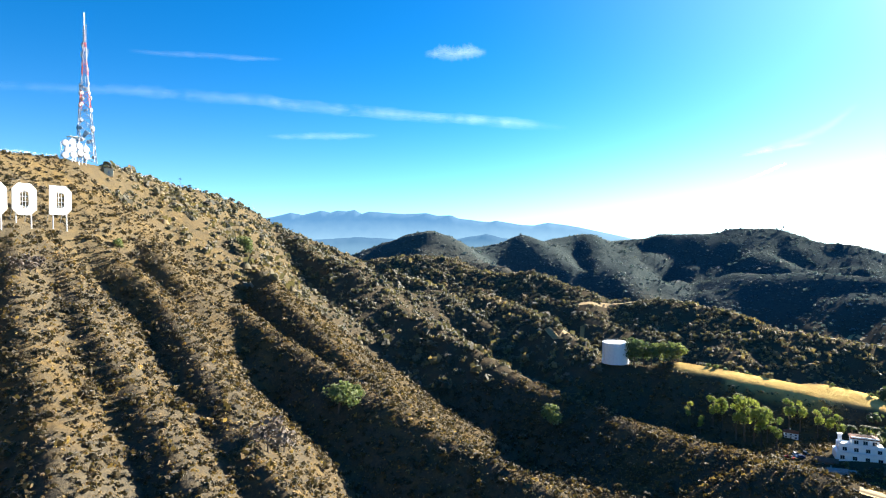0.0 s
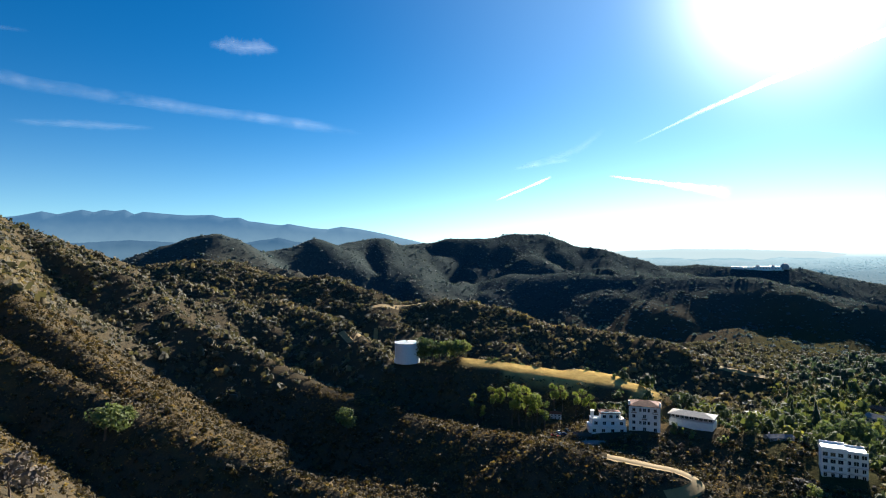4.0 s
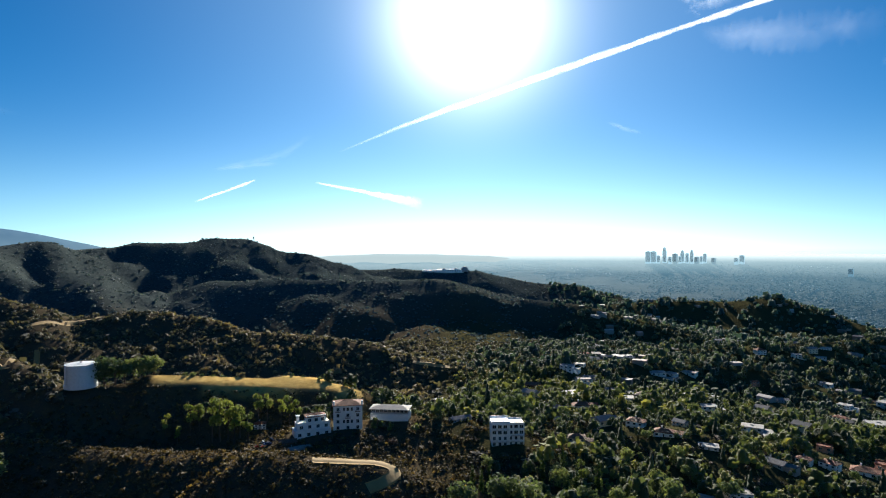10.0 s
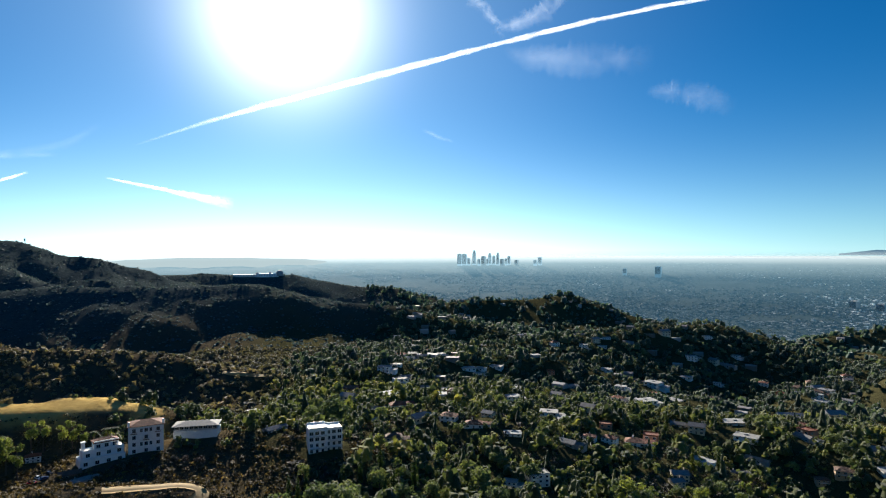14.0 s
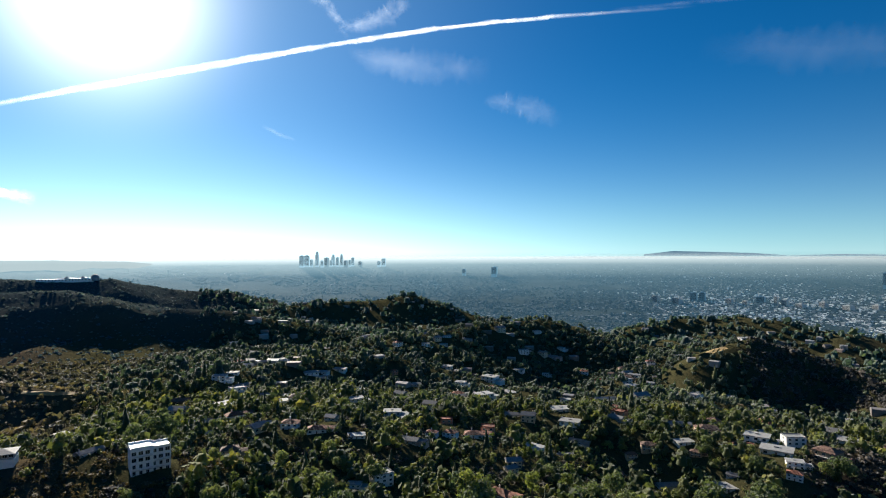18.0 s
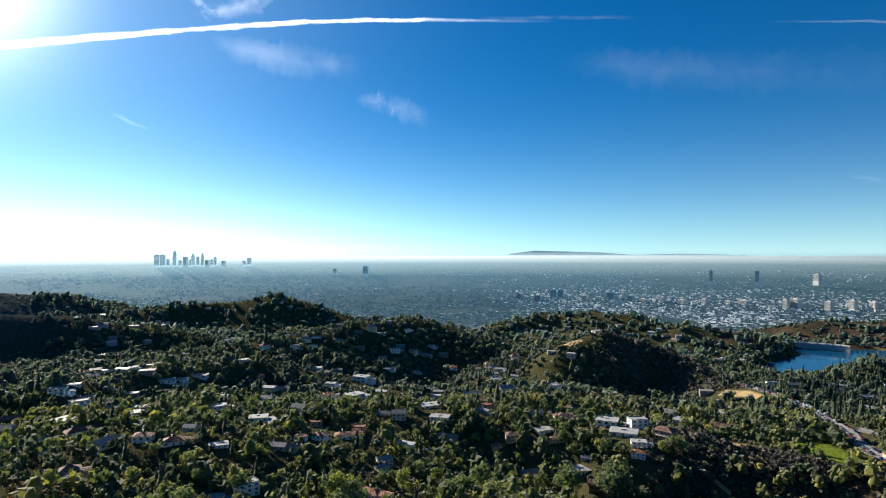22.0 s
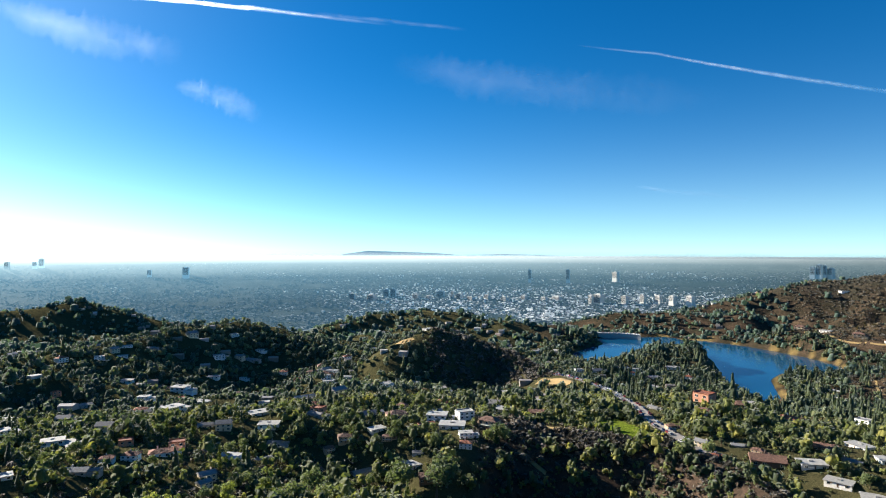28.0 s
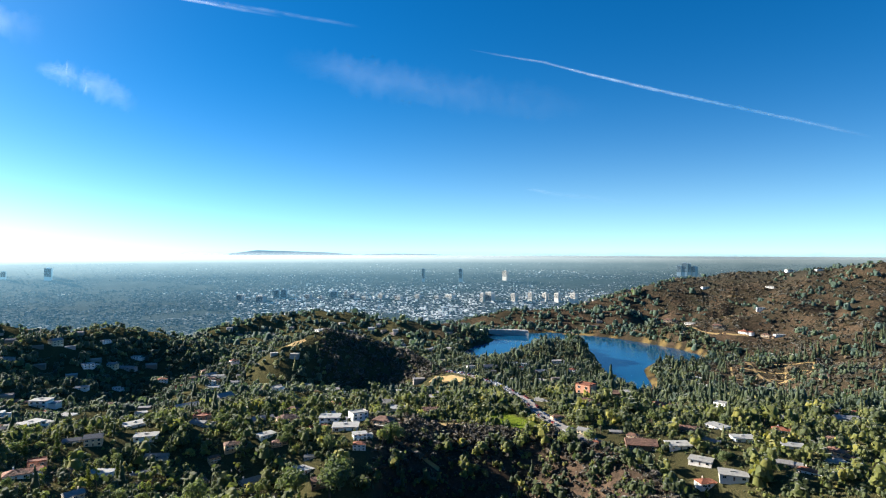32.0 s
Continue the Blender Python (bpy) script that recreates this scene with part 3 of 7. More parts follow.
    # the water's edge
    z = np.where(lake > -30, z * smooth01(-lake, -2, 30) + (1.2 - 0.25 * np.clip(lake, -5, 40)) * (1 - smooth01(-lake, -2, 30)), z)
    return z


def land1(x, y):
    return float(land(np.array([x]), np.array([y]))[0])


LAWN = [(419, -262), (429, -286), (431, -302), (400, -300), (352, -281), (349, -275), (357, -268), (385, -262)]


GRID = {}


def ravine_side(x, y):
    """1 on the dark scrub hill and the ravine below the lawn."""
    az, r_ = np.degrees(np.arctan2(x, y)), np.hypot(x, y)
    return smooth01(az, 111, 114) * (1 - smooth01(az, 140, 143)) * smooth01(r_, 205, 240) * smooth01(np.interp(az, [112, 120, 129.6, 138, 142], [480, 475, 450, 392, 340]) - r_, -12, 12)


def build_ground():
    az = np.concatenate([np.arange(-48, 168, 0.36), np.arange(168, 312, 2.0)])
    rr = [12.0]
    while rr[-1] < 4790:
        rr.append(rr[-1] * 1.0205)
    rr = np.array(rr)
    A, Rr = np.meshgrid(np.radians(az), rr, indexing="ij")
    x, y = Rr * np.sin(A), Rr * np.cos(A)
    z = land(x, y)
    na, nr = x.shape
    verts = np.stack([x, y, z], -1).reshape(-1, 3)
    i = np.arange(na)[:, None] * nr
    j = np.arange(nr - 1)[None, :]
    i2 = ((np.arange(na) + 1) % na)[:, None] * nr
    faces = np.stack([i + j, i + j + 1, i2 + j + 1, i2 + j], -1).reshape(-1, 4)
    # close the disc under the camera
    verts = np.vstack([verts, [[0, 0, land1(0, 0)]]])
    c = len(verts) - 1
    first = np.arange(na) * nr
    cap = np.stack([np.full(na, c), first, np.roll(first, -1), np.roll(first, -1)], -1)
    vx, vy = verts[:, 0], verts[:, 1]
    vr = np.hypot(vx, vy)
    vaz = np.degrees(np.arctan2(vx, vy))
    lake = inside(vx, vy, LAKE)
    shore = smooth01(lake, -9, -5) * (lake < 3) * (fbm(vx, vy, 60, 5) > -0.3)
    dry = np.maximum.reduce([smooth01(inside(vx, vy, FIELD) + 9 * fbm(vx, vy, 22, 15, 3), -2, 4), 0.45 * shore, 0.15 * smooth01(-vx, 60, 220) * (vr < 800) * (0.6 + 0.6 * fbm(vx, vy, 40, 77, 3))])
    town = smooth01(vaz, 44, 50) * smooth01(vr, 250, 330) * (1 - smooth01(vr, 1900, 2300)) * 0.94
    city = smooth01(vr, 1950, 2350) * np.maximum(smooth01(vaz, 54, 62), smooth01(vr, 2300, 2500))
    wooded = np.maximum.reduce([smooth01(vr, 800, 1300), 0.8 * smooth01(vr, 400, 520), smooth01(vaz, 104, 112)]) * (1 - city)
    # mask of the far park hills that get the haze-blue ground colour
    hazed_scrub = 0.9 * smooth01(vr, 1050, 1350) * (1 - smooth01(vaz, 56, 68)) * (1 - city)
    # brown hills; also darkens the ravine ground, in place of its shade
    heath = np.maximum(smooth01(vr, 820, 960) * np.maximum(smooth01(vaz, 126, 136), smooth01(vaz, 113, 121) * smooth01(vr, 1330, 1450)), 0.85 * ravine_side(vx, vy)) * (1 - city)
    town = town * (1 - hazed_scrub) * (1 - 0.8 * heath) * (1 - ravine_side(vx, vy))
    lawn = smooth01(inside(vx, vy, LAWN), -2, 2)
    quads = np.vstack([faces])
    # ground past 2450 m takes the material with haze emission
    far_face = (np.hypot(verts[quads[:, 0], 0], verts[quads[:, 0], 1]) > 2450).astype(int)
    me = mesh_arrays("ground", verts, quads, [M_GROUND, M_FARGROUND], [("dry", dry), ("town", town), ("city", city), ("lawn", lawn), ("wooded", wooded), ("hazed_scrub", hazed_scrub), ("heath", heath)], far_face, smooth=True)
    ob = new("ground", me)
    GRID["z"], GRID["r"] = z, rr
    tagged(ob, "dry brown hills with scrub that fall to a hazy city basin", "ground", kind="structure")
    plug = mesh_arrays("ground_cap", verts[np.concatenate([[c], first])], np.stack([np.zeros(na, int), 1 + np.arange(na), 1 + (np.arange(na) + 1) % na], -1), [M_GROUND], smooth=True)
    pl = new("ground_patch", plug)
    pl.parent = ob
    return ob


build_ground()
SECTOR = 600        # columns of the fine part of the ground's grid


def surface(x, y):
    """Height of the built ground, read from its grid where it is fine, else from the shape."""
    x, y = np.asarray(x, float), np.asarray(y, float)
    z, rr = GRID["z"], GRID["r"]
    u = (np.degrees(np.arctan2(x, y)) + 48) / 0.36
    v = np.log(np.maximum(np.hypot(x, y), 12.01) / 12.0) / math.log(1.0205)
    ok = (u >= 0) & (u < SECTOR - 1) & (v < len(rr) - 1)
    i, j = np.clip(u, 0, SECTOR - 2).astype(int), np.clip(v, 0, len(rr) - 2).astype(int)
    fu, fv = np.clip(u - i, 0, 1), np.clip(v - j, 0, 1)
    h = (z[i, j] * (1 - fv) + z[i, j + 1] * fv) * (1 - fu) + (z[i + 1, j] * (1 - fv) + z[i + 1, j + 1] * fv) * fu
    if not ok.all():
        h = np.where(ok, h, land(x, y))
    return h


def build_lake():
    bm = bmesh.new()
    p = np.array(LAKE, float)
    c = p.mean(0)
    vs = [bm.verts.new((x + (x - c[0]) * 0.012, y + (y - c[1]) * 0.012, 0.0)) for x, y in p]
    f = bm.faces.new(vs)
    if f.normal.z < 0:
        f.normal_flip()
    bmesh.ops.triangulate(bm, faces=bm.faces[:])
    me = bpy.data.meshes.new("lake")
    bm.to_mesh(me)
    bm.free()
    me.materials.append(M_WATER)
    return tagged(new("water", me), "calm blue reservoir among wooded hills", "lake", kind="structure")


build_lake()


def ground_at(x, y):
    return float(surface(np.array([x]), np.array([y]))[0])

# ---- plants ----
M_SCRUB = foliage("scrub_leaves", (0.077, 0.075, 0.055), (0.139, 0.119, 0.065), (0.278, 0.204, 0.099), 0.35, grain=2.2)
M_BRUSH = foliage("near_scrub_leaves", (0.042, 0.035, 0.017), (0.096, 0.068, 0.027), (0.205, 0.138, 0.052), 0.35, grain=3.0)
# bluer than the near scrub: distance haze is in the leaf colour
M_HAZED_SCRUB = foliage("far_hazed_scrub", (0.071, 0.109, 0.138), (0.091, 0.126, 0.147), (0.124, 0.144, 0.138), 0.35, grain=0.5)
M_HEATH = foliage("brown_heath", (0.034, 0.034, 0.022), (0.070, 0.056, 0.034), (0.125, 0.090, 0.050), 0.3, grain=0.6)
M_DARKSCRUB = foliage("ravine_chaparral", (0.034, 0.032, 0.026), (0.070, 0.058, 0.043), (0.130, 0.100, 0.070), 0.2, grain=2.2)
M_TREE = foliage("tree_leaves", (0.064, 0.086, 0.042), (0.160, 0.178, 0.052), (0.330, 0.300, 0.072), 0.42, grain=2.0)
# next two greens turn bluer with distance: haze put into the leaf colour
M_HAZED_HILLTREE = foliage("hazed_hill_tree_leaves", (0.052, 0.082, 0.062), (0.108, 0.142, 0.078), (0.210, 0.220, 0.085), 0.4, grain=1.6)
M_HAZED_WOOD = foliage("hazed_wood_leaves", (0.061, 0.104, 0.087), (0.097, 0.149, 0.106), (0.156, 0.202, 0.103), 0.4)
M_CONIFER = foliage("conifer_needles", (0.036, 0.056, 0.030), (0.078, 0.100, 0.042), (0.150, 0.158, 0.060), 0.3, grain=2.0)
M_HAY = foliage("dry_grass", (0.176, 0.107, 0.036), (0.302, 0.198, 0.068), (0.448, 0.309, 0.117), 0.4)
M_BARK = plain("bark", (0.12, 0.085, 0.06), 0.9, 0, 0.2, 2.0)


def leaf_cloud(rng, lobes, count, size, up=0.25, inner=0.2, core=0.0):
    """Quads for leaves or leaf tufts, spread over uneven rounded lobes (x, y, z, radius, height)."""
    lobes = np.array(lobes, float)
    w = lobes[:, 3] ** 2
    k = rng.choice(len(lobes), count, p=w / w.sum())
    d = rng.normal(size=(count, 3))
    d[:, 2] += up
    d /= np.linalg.norm(d, axis=1)[:, None]
    rad = np.where(rng.random(count) < inner, rng.uniform(0.2, 0.8, count), rng.uniform(0.78, 1.12, count))
    c = lobes[k, :3] + d * np.stack([lobes[k, 3], lobes[k, 3], lobes[k, 4]], -1) * rad[:, None]
    nrm = d + rng.normal(scale=0.38, size=(count, 3))
    nrm /= np.linalg.norm(nrm, axis=1)[:, None]
    a_ = np.cross(nrm, rng.normal(size=(count, 3)))
    a_ /= np.linalg.norm(a_, axis=1)[:, None]
    b_ = np.cross(nrm, a_)
    s = size * rng.uniform(0.6, 1.35, count)[:, None]
    a_, b_ = a_ * s, b_ * s * rng.uniform(0.6, 1.0, count)[:, None]
    bend = nrm * s * rng.uniform(-0.3, 0.3, count)[:, None]
    v = np.stack([c - a_ - b_ * 0.4, c + a_ * 0.3 - b_ + bend, c + a_ + b_ * 0.5, c - a_ * 0.2 + b_ + bend], 1)
    v, f = v.reshape(-1, 3), np.arange(count * 4).reshape(-1, 4)
    if core:
        # dense twigs inside each lobe: a rough rounded mass that stops the light
        t_ = np.arange(6) * math.pi / 3
        ring = lambda z, q, o: np.stack([q * np.cos(t_ + o), q * np.sin(t_ + o), np.full(6, z)], -1)
        knob = np.vstack([ring(-0.6, 0.9, 0.0), ring(0.74, 0.5, 0.5)])
        side = np.array([(i, (i + 1) % 6, 6 + (i + 1) % 6, 6 + i) for i in range(6)] + [(6, 7, 8, 9), (6, 9, 10, 11)])
        for lx, ly, lz, lr, lh in lobes:
            k_ = knob * rng.uniform(0.72, 1.18, (12, 1)) * core * np.array([lr, lr, lh]) + np.array([lx, ly, lz])
            f = np.vstack([f, side + len(v)])
            v = np.vstack([v, k_])
    return v, f


def lobe_set(rng, n, spread, z0, z1, r0, r1, flat=0.8):
    out = []
    for _ in range(n):
        r_ = rng.uniform(r0, r1)
        t_, q = rng.uniform(0, 6.283), spread * math.sqrt(rng.random())
        out.append((q * math.cos(t_), q * math.sin(t_), rng.uniform(z0, z1), r_, r_ * flat))
    return out


def spread_plants(name, label, category, templates, pos, scale, tone, mat, seed):
    """Many plants joined into one object of kind stuff."""
    rng = np.random.default_rng(seed)
    kind = rng.integers(0, len(templates), len(pos))
    V, Fc, T = [], [], []
    base = 0
    for i, (tv, tf) in enumerate(templates):
        sel = np.where(kind == i)[0]
        if not len(sel):
            continue
        a_ = rng.uniform(0, 6.283, len(sel))
        c, s = np.cos(a_)[:, None], np.sin(a_)[:, None]
        x, y, z = tv[None, :, 0], tv[None, :, 1], tv[None, :, 2]
        sc = scale[sel][:, None]
        v = np.stack([(x * c - y * s) * sc + pos[sel, 0:1], (x * s + y * c) * sc + pos[sel, 1:2], z * sc + pos[sel, 2:3]], -1)
        V.append(v.reshape(-1, 3))
        T.append(np.repeat(tone[sel], len(tv)))
        f = tf[None] + (np.arange(len(sel)) * len(tv))[:, None, None] + base
        Fc.append(f.reshape(-1, tf.shape[1]))
        base += len(sel) * len(tv)
    me = mesh_arrays(name, np.vstack(V), np.vstack(Fc), [mat], [("tone", np.concatenate(T))], smooth=True)
    return tagged(new(name, me), label, category, kind="stuff")


def sample_land(rng, n, az0, az1, r0, r1):
    az = np.radians(rng.uniform(az0, az1, n))
    r_ = np.sqrt(rng.uniform(r0 * r0, r1 * r1, n))
    return r_ * np.sin(az), r_ * np.cos(az)


CLEAR = []          # circles x, y, radius that stay free of plants
ROADS = []          # polylines with a half width


def free(x, y, margin=0.0):
    ok = (inside(x, y, LAKE) < -8) & (inside(x, y, FIELD) < -1) & (inside(x, y, LAWN) < 1)
    for cx, cy, cr in CLEAR:
        ok &= np.hypot(x - cx, y - cy) > cr + margin
    for line, half in ROADS:
        p = np.array(line, float)
        for (x0, y0), (x1, y1) in zip(p[:-1, :2], p[1:, :2]):
            ex, ey = x1 - x0, y1 - y0
            k = np.clip(((x - x0) * ex + (y - y0) * ey) / (ex * ex + ey * ey + 1e-9), 0, 1)
            ok &= np.hypot(x - x0 - k * ex, y - y0 - k * ey) > half + 4 * max(margin, 0)
    return ok


GORGE = [(262, 208), (310, 195), (345, 180), (385, 80), (395, -20), (380, -75)]


def in_gorge(x, y):
    """1 on the bare dark sides of the gorge below the first row of houses."""
    d = np.full(np.shape(x), 1e9)
    for (x0, y0), (x1, y1) in zip(GORGE[:-1], GORGE[1:]):
        ex, ey = x1 - x0, y1 - y0
        k = np.clip(((x - x0) * ex + (y - y0) * ey) / (ex * ex + ey * ey), 0, 1)
        d = np.minimum(d, np.hypot(x - x0 - k * ex, y - y0 - k * ey))
    return 1 - smooth01(d + 14 * fbm(x, y, 40, 27, 2), 24, 40)


def in_town(x, y):
    az, r_ = np.degrees(np.arctan2(x, y)), np.hypot(x, y)
    wild = np.maximum.reduce([ravine_side(x, y),
                              0.96 * smooth01(az, 106, 109) * (1 - smooth01(az, 118, 121)) * smooth01(r_, 795, 825) * (1 - smooth01(r_, 950, 1000)),
                              smooth01(-inside(x, y, LAKE), 0, 5) * smooth01(az, 137, 142) * smooth01(r_, 900, 980) * np.clip(0.62 + 1.5 * fbm(x, y, 130, 19, 3) + 0.3 * smooth01(-inside(x, y, LAKE), 40, 130) - 0.75 * (inside(x, y, LAKE) > -75), 0, 1),
                              0.93 * in_gorge(x, y), smooth01(r_, 830, 950) * (1 - smooth01(az, 55, 64))])
    t_ = smooth01(az - 0.02 * (600 - np.minimum(r_, 600)) - 4 * smooth01(r_, 480, 680), 45, 49) * smooth01(r_, 235, 270)
    rim = 0.7 * smooth01(az, 34, 37) * smooth01(r_, 338, 350) * (1 - smooth01(r_, 430, 450))
    return np.maximum(t_ * (1 - wild), rim)


def beside_clear(x, y, reach):
    """True near a house or another cleared spot."""
    out = np.zeros(np.shape(x), bool)
    for cx, cy, cr in CLEAR:
        out |= np.hypot(x - cx, y - cy) < cr + reach
    return out

# ---- parts ----
def link_mesh(name, bm, mat, parent=None, label=""):
    me = bpy.data.meshes.new(name)
    bm.to_mesh(me)
    bm.free()
    for m in (mat if isinstance(mat, (list, tuple)) else [mat]):
        me.materials.append(m)
    ob = new(name, me)
    if parent is not None:
        ob.parent = parent
    if label:
        tagged(ob, label)
    return ob


def part(name, bm, mat, parent, label=""):
    return link_mesh(name, bm, mat, parent, label)


def box(bm, x0, x1, y0, y1, z0, z1, bevel=0.0):
    vs = [bm.verts.new(p) for p in ((x0, y0, z0), (x1, y0, z0), (x1, y1, z0), (x0, y1, z0), (x0, y0, z1), (x1, y0, z1), (x1, y1, z1), (x0, y1, z1))]
    fs = [bm.faces.new([vs[i] for i in f]) for f in ((0, 3, 2, 1), (4, 5, 6, 7), (0, 1, 5, 4), (1, 2, 6, 5), (2, 3, 7, 6), (3, 0, 4, 7))]
    if bevel:
        ed = {e_ for f in fs for e_ in f.edges}
        bmesh.ops.bevel(bm, geom=list(ed), offset=bevel, segments=1, affect='EDGES')
    return vs


def tube(bm, p0, p1, r0, r1, sides=6):
    p0, p1 = Vector(p0), Vector(p1)
    d = (p1 - p0)
    q = d.to_track_quat('Z', 'Y').to_matrix()
    ring = []
    for p, r_ in ((p0, r0), (p1, r1)):
        ring.append([bm.verts.new(p + q @ Vector((r_ * math.cos(k * 6.28319 / sides), r_ * math.sin(k * 6.28319 / sides), 0))) for k in range(sides)])
    for k in range(sides):
        j = (k + 1) % sides
        bm.faces.new((ring[0][k], ring[0][j], ring[1][j], ring[1][k]))
    bm.faces.new(ring[0][::-1])
    bm.faces.new(ring[1])


def lathe(bm, profile, sides=24, cx=0.0, cy=0.0):
    """A turned shape from (radius, height) pairs."""
    rings = []
    for r_, z in profile:
        rings.append([bm.verts.new((cx + r_ * math.cos(k * 6.28319 / sides), cy + r_ * math.sin(k * 6.28319 / sides), z)) for k in range(sides)])
    for A, B in zip(rings[:-1], rings[1:]):
        for k in range(sides):
            j = (k + 1) % sides
            bm.faces.new((A[k], A[j], B[j], B[k]))
    bm.faces.new(rings[0][::-1])
    bm.faces.new(rings[-1])


def empty(name, label, category, group=""):
    return tagged(new(name), label, category, group)


# ---- houses ----
def glass_material():
    m, n, l, b = material("window_glass")
    b.inputs["Base Color"].default_value = (0.02, 0.025, 0.03, 1)
    b.inputs["Roughness"].default_value = 0.08
    b.inputs["Specular IOR Level"].default_value = 0.6
    t1 = noise_node(n, l, 0.6, 2)
    bump(n, l, t1.outputs[0], b, 0.05, 0.05)
    return m


def tile_roof(name, c0, c1):
    """Rows of barrel tiles as relief and tone."""
    m, n, l, b = material(name)
    w = n.new("ShaderNodeTexWave")
    tc = n.new("ShaderNodeTexCoord")
    w.inputs["Scale"].default_value, w.inputs["Distortion"].default_value = 1.6, 0.6
    l.new(tc.outputs["Object"], w.inputs["Vector"])
    big = noise_node(n, l, 0.9, 4)
    r = ramp(n, [(0.3, c0), (0.7, c1)])
    l.new(big.outputs[0], r.inputs[0])
    l.new(mix(n, l, 0.25, r.outputs[0], w.outputs[0], 'MULTIPLY'), b.inputs["Base Color"])
    b.inputs["Roughness"].default_value = 0.85
    bump(n, l, w.outputs[0], b, 0.5, 0.08)
    return m


M_GLASS = glass_material()
M_TRIM = plain("window_trim", (0.62, 0.60, 0.56), 0.6, 0, 0.08)
M_CREAM = plain("cream_plaster", (0.62, 0.52, 0.36), 0.85, 0, 0.1)
M_TAN = plain("tan_plaster", (0.45, 0.32, 0.2), 0.85, 0, 0.12)
M_GREY = plain("grey_siding", (0.33, 0.33, 0.33), 0.75, 0, 0.12)
M_BROWN = plain("brown_wood", (0.16, 0.10, 0.065), 0.8, 0, 0.18)
M_SALMON = plain("salmon_plaster", (0.55, 0.26, 0.16), 0.85, 0, 0.1)
M_FLATROOF = plain("pale_flat_roof", (0.29, 0.29, 0.28), 0.8, 0, 0.14)
M_GREYROOF = plain("grey_shingles", (0.20, 0.20, 0.20), 0.85, 0, 0.2)
M_TILE = tile_roof("red_clay_tiles", (0.16, 0.048, 0.026), (0.29, 0.105, 0.055))
M_DARKTILE = tile_roof("brown_clay_tiles", (0.10, 0.05, 0.035), (0.2, 0.11, 0.075))
M_CONC = plain("concrete", (0.42, 0.40, 0.37), 0.85, 0, 0.12)


def window(parent, x, y, z, w, h, side):
    """A framed window with its pane, set in the face that looks to -y ('f'), +y ('b'), -x ('l') or +x ('r')."""
    t = 0.10
    fr, pn = bmesh.new(), bmesh.new()
    b_ = 0.09

    def slab(bm, u0, u1, v0, v1, d0, d1):
        if side in "fb":
            s = -1 if side == "f" else 1
            ya, yb = sorted((y + s * d0, y + s * d1))
            box(bm, x + u0, x + u1, ya, yb, z + v0, z + v1)
        else:
            s = -1 if side == "l" else 1
            xa, xb = sorted((x + s * d0, x + s * d1))
            box(bm, xa, xb, y + u0, y + u1, z + v0, z + v1)

    for u0, u1, v0, v1 in ((-w / 2 - b_, -w / 2, -b_, h + b_), (w / 2, w / 2 + b_, -b_, h + b_), (-w / 2, w / 2, h, h + b_), (-w / 2 - 0.1, w / 2 + 0.1, -b_ - 0.06, 0), (-0.035, 0.035, 0, h)):
        slab(fr, u0, u1, v0, v1, -0.02, t)
    slab(pn, -w / 2, w / 2, 0, h, -0.02, 0.03)
    f = part("window", fr, M_TRIM, parent)
    part("pane", pn, M_GLASS, f)


def hip_roof(bm, w, d, z, rise, over, gable=False):
    x, y = w / 2 + over, d / 2 + over
    t = 0.25
    low = [bm.verts.new(p) for p in ((-x, -y, z), (x, -y, z), (x, y, z), (-x, y, z))]
    up = [bm.verts.new(p) for p in ((-x, -y, z + t), (x, -y, z + t), (x, y, z + t), (-x, y, z + t))]
    k = x if gable else max(x - y, 0.3)
    r0, r1 = bm.verts.new((-k, 0, z + t + rise)), bm.verts.new((k, 0, z + t + rise))
    bm.faces.new(low[::-1])
    for i in range(4):
        j = (i + 1) % 4
        bm.faces.new((low[i], low[j], up[j], up[i]))
    bm.faces.new((up[0], up[1], r1, r0))
    bm.faces.new((up[2], up[3], r0, r1))
    bm.faces.new((up[1], up[2], r1))
    bm.faces.new((up[3], up[0], r0))


